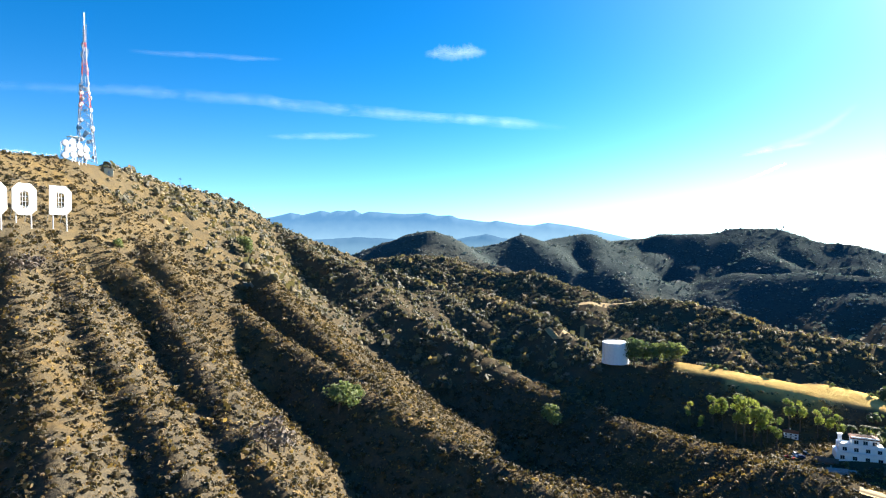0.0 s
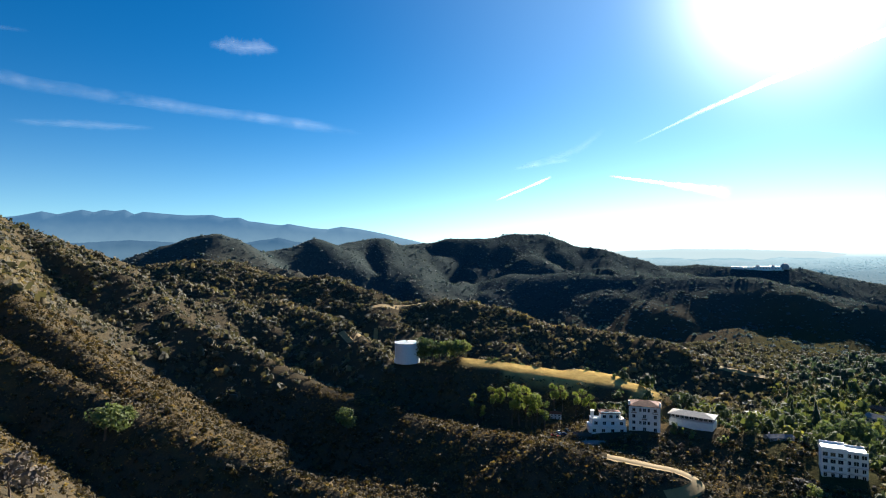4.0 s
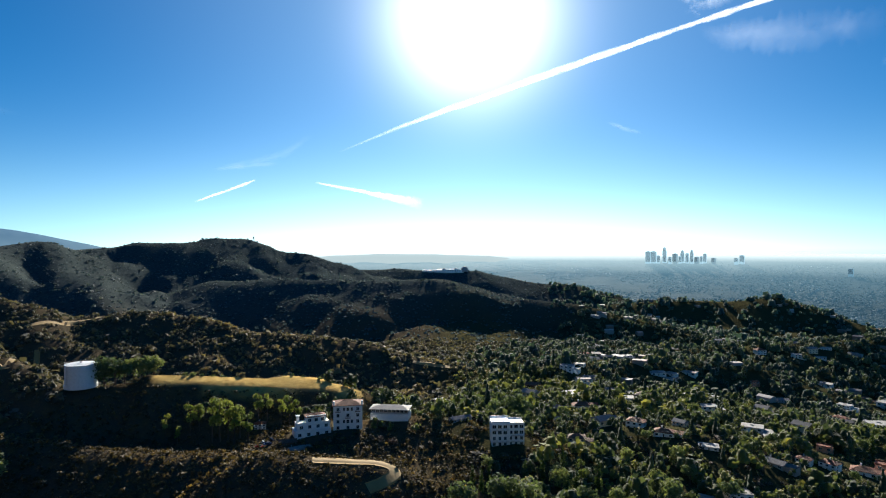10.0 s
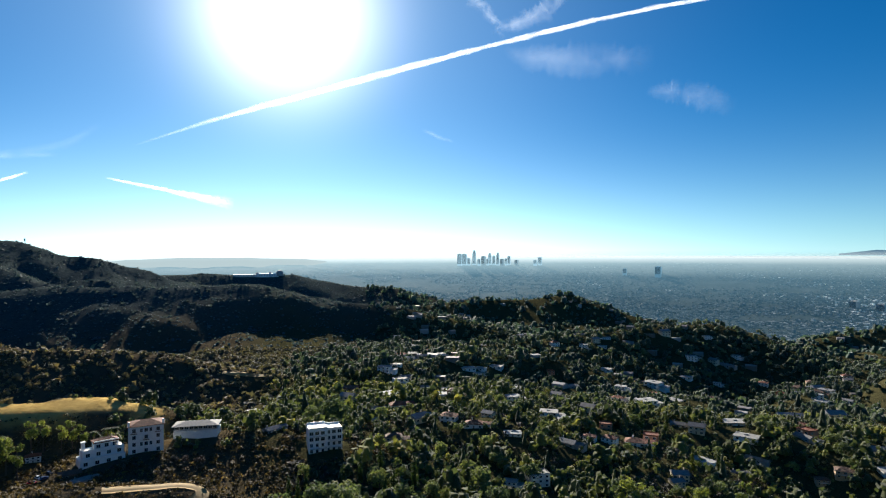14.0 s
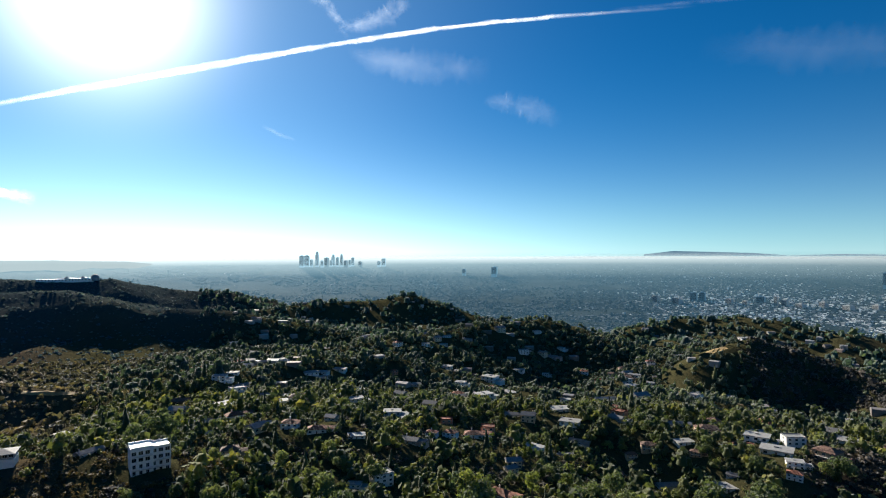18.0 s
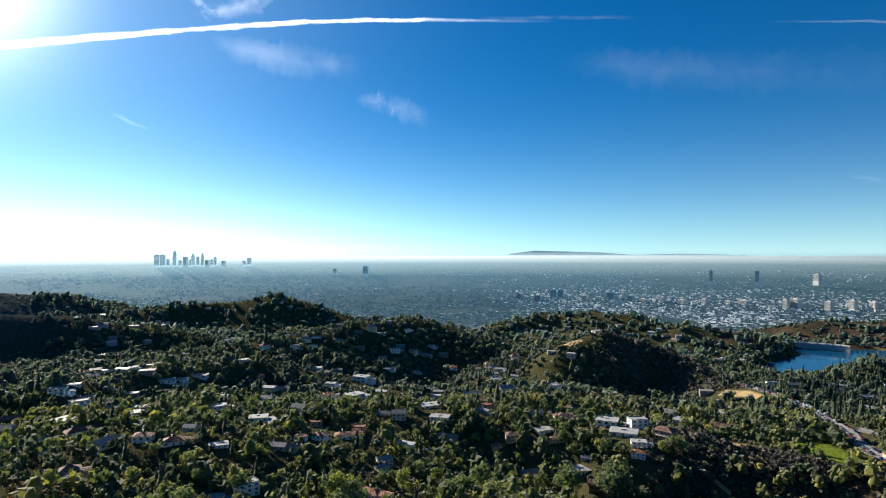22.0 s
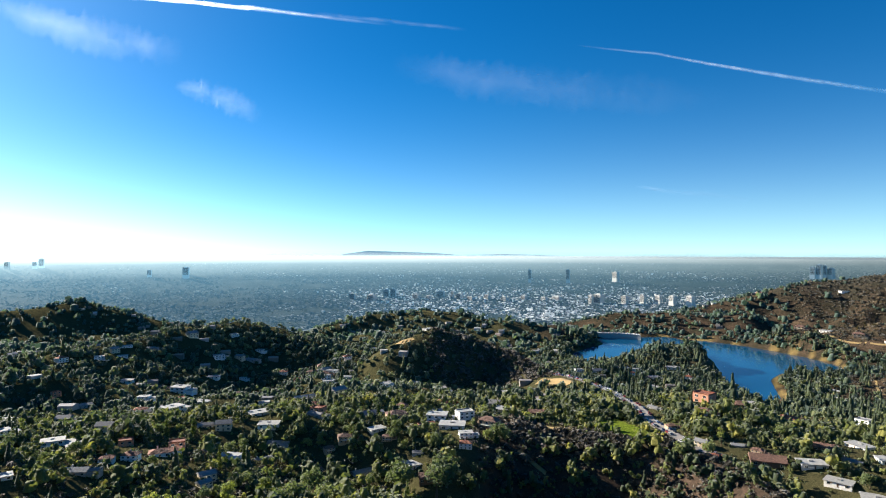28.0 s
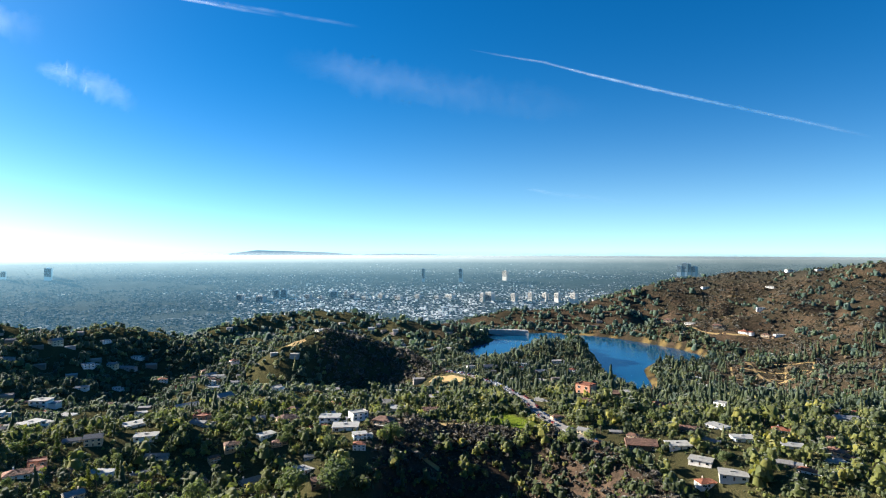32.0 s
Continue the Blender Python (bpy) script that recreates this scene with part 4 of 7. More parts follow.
def house(label, w, d, storeys, wall, roof, kind, rng, wing=False, arches=False, h=3.1):
    """A house that faces -y; its base goes into the slope."""
    ob = empty("house", label, "house", "hillside houses")
    H = storeys * h
    bm = bmesh.new()
    box(bm, -w / 2, w / 2, -d / 2, d / 2, -2.6, H, 0.05)
    part("wall", bm, wall, ob)
    if wing:
        bm = bmesh.new()
        box(bm, w / 2 - 0.5, w / 2 + w * 0.45, -d * 0.35, d * 0.5, -2.6, H - h * (storeys > 1) * 0.9, 0.05)
        part("wing", bm, wall, ob)
        bm = bmesh.new()
        z0 = H - h * (storeys > 1) * 0.9
        if kind == "flat":
            box(bm, w / 2 + 0.2, w / 2 + w * 0.45 + 0.5, -d * 0.35 - 0.5, d * 0.5 + 0.5, z0, z0 + 0.3, 0.03)
        else:
            tmp = bmesh.new()
            hip_roof(tmp, w * 0.45, d * 0.85, z0, 1.3, 0.5, True)
            for v in tmp.verts:
                v.co.x += w * 0.72
                v.co.y += d * 0.075
            me_ = bpy.data.meshes.new("tmp")
            tmp.to_mesh(me_)
            tmp.free()
            bm.from_mesh(me_)
            bpy.data.meshes.remove(me_)
        part("wing_roof", bm, roof, ob)
    bm = bmesh.new()
    if kind == "flat":
        box(bm, -w / 2 - 0.6, w / 2 + 0.6, -d / 2 - 0.8, d / 2 + 0.6, H, H + 0.32, 0.04)
        box(bm, -w * 0.1, w * 0.06, 0, d * 0.15, H + 0.32, H + 0.95, 0.04)
    elif kind == "parapet":
        box(bm, -w / 2 + 0.3, w / 2 - 0.3, -d / 2 + 0.3, d / 2 - 0.3, H - 0.05, H + 0.05)
        for x0, x1, y0, y1 in ((-w / 2, w / 2, -d / 2, -d / 2 + 0.3), (-w / 2, w / 2, d / 2 - 0.3, d / 2), (-w / 2, -w / 2 + 0.3, -d / 2 + 0.3, d / 2 - 0.3), (w / 2 - 0.3, w / 2, -d / 2 + 0.3, d / 2 - 0.3)):
            box(bm, x0, x1, y0, y1, H + 0.003, H + 0.75, 0.03)
    else:
        hip_roof(bm, w, d, H, d * 0.24, 0.55, kind == "gable")
    part("roof", bm, roof, ob)
    if kind == "gable":
        bm = bmesh.new()
        for s in (-1, 1):
            x0 = s * (w / 2 - 0.02)
            v = [bm.verts.new(p) for p in ((x0, -d / 2, H), (x0, d / 2, H), (x0, 0, H + d * 0.24))]
            v2 = [bm.verts.new((p.co.x - s * 0.2, p.co.y, p.co.z)) for p in v]
            bm.faces.new(v)
            bm.faces.new(v2[::-1])
            for i in range(3):
                bm.faces.new((v[i], v2[i], v2[(i + 1) % 3], v[(i + 1) % 3]))
        part("gable_wall", bm, wall, ob)
    nw = max(2, int(w / 4.2))
    for s in range(storeys):
        for i in range(nw):
            x = -w / 2 + (i + 0.5) * w / nw
            if s == 0 and i == nw // 2:
                bm = bmesh.new()
                box(bm, x - 0.5, x + 0.5, -d / 2 - 0.06, -d / 2 + 0.02, 0.0, 2.1, 0.02)
                box(bm, x - 0.62, x + 0.62, -d / 2 - 0.04, -d / 2 + 0.01, 2.12, 2.3)
                part("door", bm, M_BROWN, ob)
                continue
            window(ob, x, -d / 2, s * h + 0.9, min(1.9, w / nw * 0.5), 1.45, "f")
        window(ob, -w / 2, 0, s * h + 0.9, 1.5, 1.4, "l")
        window(ob, w / 2, -d * 0.2, s * h + 0.9, 1.5, 1.4, "r") if not wing else None
    if rng.random() < 0.55 and kind in ("hip", "gable"):
        bm = bmesh.new()
        x = rng.uniform(-0.3, 0.3) * w
        box(bm, x - 0.45, x + 0.45, d * 0.18, d * 0.18 + 0.7, H, H + d * 0.24 + 1.1, 0.03)
        box(bm, x - 0.55, x + 0.55, d * 0.18 - 0.1, d * 0.18 + 0.8, H + d * 0.24 + 1.1, H + d * 0.24 + 1.28, 0.02)
        part("chimney", bm, wall, ob)
    if storeys > 1 and kind in ("flat", "hip"):
        bm = bmesh.new()
        box(bm, -w * 0.3, w * 0.3, -d / 2 - 1.6, -d / 2, h - 0.15, h)
        for x in np.arange(-w * 0.3 + 0.06, w * 0.3, 0.9):
            box(bm, x - 0.03, x + 0.03, -d / 2 - 1.56, -d / 2 - 1.5, h, h + 0.95)
        box(bm, -w * 0.3, w * 0.3, -d / 2 - 1.58, -d / 2 - 1.48, h + 0.95, h + 1.03)
        part("balcony", bm, M_TRIM, ob)
    return ob


def turned(x, y, turn=0.0):
    """Heading that turns a thing's front, its -y face, down the canyon to the open air."""
    return math.degrees(math.atan2(-x, y)) + turn


def place(template, x, y, turn=0.0, sink=0.4, scale=1.0, z=None):
    z = ground_at(x, y) - sink if z is None else z
    return copy_thing(template, pose(x, y, z, 0, 0, turned(x, y, turn)) @ Matrix.Scale(scale, 4))


def discard(ob):
    for o in (*ob.children_recursive, ob):
        bpy.data.objects.remove(o)


# ---- the hillside town ----
def build_town():
    rng = np.random.default_rng(5)
    kinds = {
        "flat_low": house("low white modern house with a pale flat roof", 16, 11, 1, M_PLASTER, M_FLATROOF, "flat", rng),
        "flat_high": house("two-storey white house with flat roof and balcony", 15, 11, 2, M_WHITE, M_FLATROOF, "flat", rng, True),
        "tile_low": house("white plaster house with red clay tile roof", 15, 10, 1, M_PLASTER, M_TILE, "hip", rng, True),
        "tile_high": house("two-storey white villa with red clay tile roof", 14, 10, 2, M_WHITE, M_TILE, "hip", rng),
        "grey_low": house("low grey house with shingled gable roof", 16, 9, 1, M_GREY, M_GREYROOF, "gable", rng, True),
        "grey_high": house("two-storey cream house with grey gable roof", 13, 10, 2, M_CREAM, M_GREYROOF, "gable", rng),
        "tan_high": house("two-storey tan plaster house with brown tiles", 15, 11, 2, M_TAN, M_DARKTILE, "hip", rng, True),
        "brown_low": house("dark brown timber house with brown tiled roof", 18, 11, 1, M_BROWN, M_DARKTILE, "gable", rng),
        "block": house("three-storey white stucco house with flat parapet roof", 15, 11, 3, M_WHITE, M_FLATROOF, "parapet", rng),
        "salmon": house("salmon-red plaster house with parapet roof", 11, 9, 2, M_SALMON, M_TILE, "parapet", rng),
        "long_low": house("long low white house with pale gable roof", 24, 8, 1, M_PLASTER, M_FLATROOF, "gable", rng),
    }
    for name, rows in HOUSES.items():
        for x, y, scale, turn in rows:
            place(kinds[name], x, y, turn, 0.9, 0.92 * scale)
            CLEAR.append((x, y, 8.0 * scale))
            r_ = math.hypot(x, y)
            CLEAR.append((x - 14 * scale * x / r_, y - 14 * scale * y / r_, 7.5 * scale))
    # more homes between them, on open spots
    names = list(kinds)
    az, rr = np.radians(rng.uniform(56, 160, 2500)), rng.uniform(400, 1100, 2500)
    x, y = rr * np.sin(az), rr * np.cos(az)
    ok = (in_town(x, y) > 0.5) & free(x, y, 7)
    x, y = x[ok], y[ok]
    z = surface(x, y)
    used = []
    for px, py_, pz in zip(x, y, z):
        if len(used) >= 150 or any(math.hypot(px - u, py_ - v) < 21 for u, v in used):
            continue
        s = rng.uniform(0.75, 1.05)
        place(kinds[names[rng.integers(0, len(names))]], px, py_, rng.uniform(-40, 40), 0.6, s, z=pz - 1.0)
        used.append((px, py_))
        r_ = math.hypot(px, py_)
        CLEAR.append((px, py_, 7.5))
        CLEAR.append((px - 13 * px / r_, py_ - 13 * py_ / r_, 6.5))
    for ob in kinds.values():
        discard(ob)


def stepped_villa(x, y, z, turn):
    """White villa stepped down the slope in three tiers, with terraces and a red tiled top."""
    ob = empty("villa", "white stepped villa with terraces and red tiled roof", "house", "white villas on the rim")
    ob.matrix_world = pose(x, y, z, 0, 0, turned(x, y, turn))
    tiers = ((-10, 10, -5.5, 6, -7, 3.2), (-8.5, 10, -3.0, 6, 3.2, 6.6), (-3, 8, -0.5, 6, 6.6, 9.6))
    for x0, x1, y0, y1, z0, z1 in tiers:
        bm = bmesh.new()
        box(bm, x0, x1, y0, y1, z0, z1, 0.06)
        part("tier", bm, M_WHITE, ob)
        bm = bmesh.new()
        box(bm, x0, x1, y0 - 0.15, y0 + 0.1, z1, z1 + 0.9, 0.03)
        box(bm, x0, x1, y0 - 0.25, y0 + 0.2, z1 + 0.9, z1 + 1.02)
        part("parapet", bm, M_WHITE, ob)
        n = 4 if z0 < 6 else 3
        for k in range(n):
            window(ob, x0 + (k + 0.5) * (x1 - x0) / n, y0, z1 - 2.4, 1.7, 1.7, "f")
    bm = bmesh.new()
    hip_roof(bm, 11, 6.5, 9.6, 1.5, 0.5)
    for v in bm.verts:
        v.co.x += 2.5
        v.co.y += 2.75
    part("roof", bm, M_TILE, ob)
    bm = bmesh.new()
    box(bm, -8.2, -6.6, 2, 3.6, 6.6, 10.4, 0.04)
    box(bm, -8.5, -6.3, 1.7, 3.9, 10.4, 10.7)
    part("chimney", bm, M_WHITE, ob)
    CLEAR.append((x, y, 13))


def tall_villa(x, y, z, turn):
    """Four-storey white block with red tile eaves, arched middle window and small balconies."""
    ob = empty("villa", "tall white four-storey villa with dark red tiled eaves", "house", "white villas on the rim")
    ob.matrix_world = pose(x, y, z, 0, 0, turned(x, y, turn))
    w, d, H = 16.5, 12, 14.2
    bm = bmesh.new()
    box(bm, -w / 2, w / 2, -d / 2, d / 2, -6, H, 0.06)
    part("wall", bm, M_WHITE, ob)
    bm = bmesh.new()
    hip_roof(bm, w, d, H, 2.0, 0.6)
    part("roof", bm, M_TILE, ob)
    for x0 in (-w / 2 - 0.3, w / 2 - 0.7):
        bm = bmesh.new()
        box(bm, x0, x0 + 1.0, -d / 2 - 0.2, -d / 2 + 0.8, H, H + 2.6, 0.05)
        part("turret", bm, M_WHITE, ob)
    for s in range(4):
        for k, x0 in enumerate((-5.6, -2.2, 0.0, 2.2, 5.6)):
            if s in (0, 2) and k in (1, 3):
                continue
            window(ob, x0, -d / 2, 0.8 + s * 3.5, 1.1 if k in (1, 3) else 1.5, 1.8, "f")
        window(ob, w / 2, 0, 0.8 + s * 3.5, 1.4, 1.6, "r")
        window(ob, -w / 2, 0, 0.8 + s * 3.5, 1.4, 1.6, "l")
    for x0, z0 in ((0, 7.3), (-5.6, 10.8), (5.6, 10.8)):
        bm = bmesh.new()
        box(bm, x0 - 1.5, x0 + 1.5, -d / 2 - 1.1, -d / 2, z0 - 0.15, z0)
        for k in range(9):
            xx = x0 - 1.45 + k * 0.3625
            box(bm, xx - 0.025, xx + 0.025, -d / 2 - 1.08, -d / 2 - 1.03, z0, z0 + 0.9)
        box(bm, x0 - 1.5, x0 + 1.5, -d / 2 - 1.1, -d / 2 - 1.0, z0 + 0.9, z0 + 0.97)
        part("balcony", bm, M_BROWN, ob)
    CLEAR.append((x, y, 12))


def long_villa(x, y, z, turn):
    """Wide white house with a pale roof, a dark gallery and a blank lower wall."""
    ob = empty("villa", "wide white house with pale roof over a dark gallery", "house", "white villas on the rim")
    ob.matrix_world = pose(x, y, z, 0, 0, turned(x, y, turn))
    bm = bmesh.new()
    box(bm, -11.5, 11.5, -5, 6, -6, 5.2, 0.06)
    part("base_wall", bm, M_WHITE, ob)
    bm = bmesh.new()
    box(bm, -11.2, 11.2, -3.4, 6, 5.2, 7.9, 0.05)
    part("gallery", bm, M_GREY, ob)
    for k in range(9):
        window(ob, -10 + k * 2.5, -3.4, 5.9, 1.8, 1.6, "f")
    bm = bmesh.new()
    hip_roof(bm, 23, 10.5, 7.9, 1.6, 0.8)
    part("roof", bm, M_FLATROOF, ob)
    bm = bmesh.new()
    for k in range(24):
        xx = -11.4 + k * 0.99
        box(bm, xx - 0.03, xx + 0.03, -4.95, -4.88, 5.2, 6.15)
    box(bm, -11.5, 11.5, -4.98, -4.85, 6.15, 6.25)
    part("railing", bm, M_TRIM, ob)
    CLEAR.append((x, y, 14))


def cliff_block(x, y, z, turn):
    """Four-storey white block that hangs on the slope, with arched top windows and long balconies."""
    ob = empty("apartment_block", "white four-storey block hung on the dark slope", "house", "white villas on the rim")
    ob.matrix_world = pose(x, y, z, 0, 0, turned(x, y, turn))
    w, d = 18, 11
    for x0, x1, H in ((-w / 2, 1.0, 13.2), (1.0, w / 2, 12.4)):
        bm = bmesh.new()
        box(bm, x0 + (0.003 if x0 > 0 else 0), x1, -d / 2 + (0.6 if x0 > 0 else 0), d / 2, -5, H, 0.06)
        part("wing", bm, M_WHITE, ob)
        bm = bmesh.new()
        for a0, a1, b0, b1 in ((x0, x1, -d / 2 + 0.6 * (x0 > 0), -d / 2 + 0.3 + 0.6 * (x0 > 0)), (x0, x1, d / 2 - 0.3, d / 2)):
            box(bm, a0 + 0.01, a1, b0, b1, H + 0.003, H + 0.8, 0.03)
        part("parapet", bm, M_WHITE, ob)
    for s in range(4):
        for k in range(6):
            x0 = -7.6 + k * 3.0
            yy = -d / 2 + (0.6 if x0 > 1 else 0)
            window(ob, x0, yy, 0.7 + s * 3.15, 1.9 if s > 1 else 1.3, 1.7, "f")
    for z0, x0, x1 in ((3.0, -8.5, 0.5), (6.3, 1.5, 8.6), (9.5, -8.5, 0.5), (3.0, 1.5, 8.6)):
        bm = bmesh.new()
        yy = -d / 2 + (0.6 if x0 > 0 else 0)
        box(bm, x0, x1, yy - 1.3, yy, z0 - 0.15, z0)
        for xx in np.arange(x0 + 0.05, x1, 0.8):
            box(bm, xx - 0.03, xx + 0.03, yy - 1.27, yy - 1.21, z0, z0 + 0.9)
        box(bm, x0, x1, yy - 1.3, yy - 1.18, z0 + 0.9, z0 + 0.98)
        part("balcony", bm, M_TRIM, ob)
    CLEAR.append((x, y, 15))


stepped_villa(198.7, 282.0, 119.2, 10)
tall_villa(218.2, 273.7, 120.3, 0)
long_villa(245.3, 266.2, 120.0, -12)
cliff_block(266.5, 194.6, 116.5, 8)


# ---- roads and trails laid on the land ----
def road_material(name, c0, c1, rough=0.9):
    m, n, l, b = material(name)
    t1, t2 = noise_node(n, l, 0.25, 5), noise_node(n, l, 4.0, 3)
    r = ramp(n, [(0.3, c0), (0.7, c1)])
    l.new(mix(n, l, 0.4, t1.outputs[0], t2.outputs[0]), r.inputs[0])
    l.new(r.outputs[0], b.inputs["Base Color"])
    b.inputs["Roughness"].default_value = rough
    bump(n, l, t2.outputs[0], b, 0.4, 0.05)
    return m


M_ASPHALT = road_material("worn_asphalt", (0.13, 0.12, 0.11), (0.23, 0.21, 0.19))
M_DIRT = road_material("pale_dirt", (0.22, 0.145, 0.055), (0.35, 0.245, 0.095))


def smooth_line(points, step):
    p = [Vector(q) for q in points]
    out = []
    for i in range(len(p) - 1):
        a0, b0, c0, d0 = p[max(i - 1, 0)], p[i], p[i + 1], p[min(i + 2, len(p) - 1)]
        n = max(2, int((c0 - b0).length / step))
        for k in range(n):
            t = k / n
            out.append(0.5 * ((2 * b0) + (c0 - a0) * t + (2 * a0 - 5 * b0 + 4 * c0 - d0) * t * t + (3 * b0 - a0 - 3 * c0 + d0) * t ** 3))
    out.append(p[-1])
    return out


def ribbon(name, label, points, width, mat, lift=0.22, level=0.0):
    line = smooth_line(points, 4.0)
    cols = 7
    V, Fc = [], []
    for i, q in enumerate(line):
        d = line[min(i + 1, len(line) - 1)] - line[max(i - 1, 0)]
        s = Vector((d.y, -d.x)).normalized()
        for k in range(cols):
            o = (k / (cols - 1) - 0.5) * width
            V.append((q.x + s.x * o, q.y + s.y * o))
    V = np.array(V)
    z = surface(V[:, 0], V[:, 1]).reshape(-1, cols)
    mid = z.mean(1)
    mid = np.convolve(np.pad(mid, 2, mode="edge"), np.ones(5) / 5, "valid")
    z = np.maximum((1 - level) * z + level * mid[:, None], z) + lift
    P = np.column_stack([V, z.ravel()])
    n = len(line)
    for i in range(n - 1):
        for k in range(cols - 1):
            b0 = i * cols + k
            Fc.append((b0, b0 + 1, b0 + cols + 1, b0 + cols))
    # edge skirts give the bed its thickness
    low = P.copy()
    low[:, 2] -= 0.8
    m0 = len(P)
    P = np.vstack([P, low])
    for i in range(n - 1):
        for k in (0, cols - 1):
            b0 = i * cols + k
            Fc.append((b0, b0 + cols, m0 + b0 + cols, m0 + b0))
    ROADS.append(([(q.x, q.y) for q in line[::2]] + [(line[-1].x, line[-1].y)], width * 0.62))
    return tagged(new(name, mesh_arrays(name, P, Fc, [mat], smooth=True)), label, name, kind="structure"), line


# the terraced plot: upper and lower end of its columns
TERRACE = [(686, -971, 622, -894), (649, -997, 589, -905), (612, -1020, 550, -917), (576, -1041, 519, -929)]
ROAD_OB, ROAD_LINE = ribbon("road", "worn asphalt canyon road lined with parked cars", [(723, -406), (679, -402), (630, -396), (558, -379), (476, -348), (405, -318), (353, -297), (327, -293), (309, -299)], 9.0, M_ASPHALT, 0.3, 0.6)
ribbon("trail", "wide dirt turnout at the end of the spur", [(168, 238), (180, 229), (189, 222), (194, 217), (197, 212), (194, 208), (187, 207), (178, 209)], 6, M_DIRT)
ribbon("trail", "bare brown earth on the point of the wooded ridge", [(862, -222), (868, -232), (872, -246)], 13, M_DIRT)
ribbon("trail", "narrow pale path on the shaded hillside", [(428, -226), (416, -232), (406, -245)], 5, M_DIRT)
ribbon("trail", "narrow pale path on the shaded hillside", [(383, -187), (373, -192), (365, -199)], 4, M_DIRT)
ribbon("trail", "bare earth clearing beside the canyon road", [(704, -372), (676, -384), (640, -380)], 16, M_DIRT)
ribbon("trail", "pale fire road on the dry ridge", [(160, 723), (187, 730), (212, 740), (236, 741)], 7, M_DIRT)
ribbon("trail", "pale fire road on the dry ridge", [(397, 601), (642, 936), (656, 920)], 6, M_DIRT)
ribbon("trail", "pale fire road on the dry ridge", [(472, 475), (483, 453), (495, 427)], 6, M_DIRT)
ribbon("trail", "pale fire road on the dry ridge", [(88, 502), (99, 482), (160, 679)], 5, M_DIRT)
ribbon("trail", "pale graded terrace on the hillside", [(1031, -1236), (927, -1205), (860, -1210), (816, -1223)], 7, M_DIRT)
for k in range(4):
    f = k / 3
    ribbon("trail", "pale row of a terraced hillside plot", [(tx * (1 - f) + bx * f, ty * (1 - f) + by * f) for tx, ty, bx, by in TERRACE], 3.5, M_DIRT)
for (tx, ty, bx, by) in TERRACE[::2] + TERRACE[-1:]:
    ribbon("trail", "pale steep path of a terraced hillside plot", [(tx, ty), ((tx + bx) / 2, (ty + by) / 2), (bx, by)], 3.5, M_DIRT)
ribbon("trail", "dirt road on the brown hillside", [(655, -981), (570, -923), (544, -951)], 7, M_DIRT)



def car_template(paint):
    """Parked car: body, glasshouse and four wheels."""
    ob = empty("car", "parked car at the kerb of the canyon road", "car", "cars parked along the road")
    bm = bmesh.new()
    v = box(bm, -0.9, 0.9, -2.2, 2.2, 0.32, 0.88, 0.10)
    part("body", bm, paint, ob)
    bm = bmesh.new()
    v = box(bm, -0.78, 0.78, -1.25, 1.45, 0.86, 1.42)
    for q in bm.verts:
        if q.co.z > 1.2:
            q.co.x *= 0.82
            q.co.y = q.co.y * 0.72 + 0.05
    part("window", bm, M_GLASS, ob)
    bm = bmesh.new()
    box(bm, -0.60, 0.60, -0.80, 1.02, 1.42, 1.47, 0.02)
    part("roof", bm, paint, ob)
    for sx in (-1, 1):
        for sy in (-1.35, 1.35):
            bm = bmesh.new()
            tube(bm, (sx * 0.72, sy, 0.33), (sx * 0.92, sy, 0.33), 0.33, 0.33, 12)
            part("wheel", bm, M_TYRE, ob)
    return ob


M_TYRE = plain("tyre_rubber", (0.02, 0.02, 0.02), 0.9, 0, 0.1)
CAR_PAINTS = [plain("car_paint_" + nm, c, 0.25, 0.2, 0.05) for nm, c in (("white", (0.75, 0.75, 0.75)), ("silver", (0.4, 0.42, 0.44)), ("black", (0.02, 0.02, 0.025)), ("blue", (0.04, 0.07, 0.16)), ("red", (0.3, 0.03, 0.02)))]


def park_cars():
    rng = np.random.default_rng(77)
    temps = [car_template(p) for p in CAR_PAINTS]
    line = ROAD_LINE
    for i in range(1, len(line) - 1):
        q, d = line[i], line[i + 1] - line[i - 1]
        for side in (-1, 1):
            if rng.random() < 0.48:
                s = Vector((d.y, -d.x)).normalized() * side * 3.0
                x, y = q.x + s.x, q.y + s.y
                z = max(ground_at(x, y), ground_at(q.x, q.y)) + 0.42
                copy_thing(temps[rng.integers(0, 5)], pose(x, y, z, 0, 0, math.degrees(math.atan2(-d.x, d.y)) + (180 if side > 0 else 0)))
    for x, y in [(177, 297), (176, 291), (172, 293), (181, 295)]:
        copy_thing(temps[rng.integers(0, 5)], pose(x, y, ground_at(x, y) + 0.1, 0, 0, rng.uniform(0, 360)))
    for t_ in temps:
        discard(t_)


park_cars()
build_town()


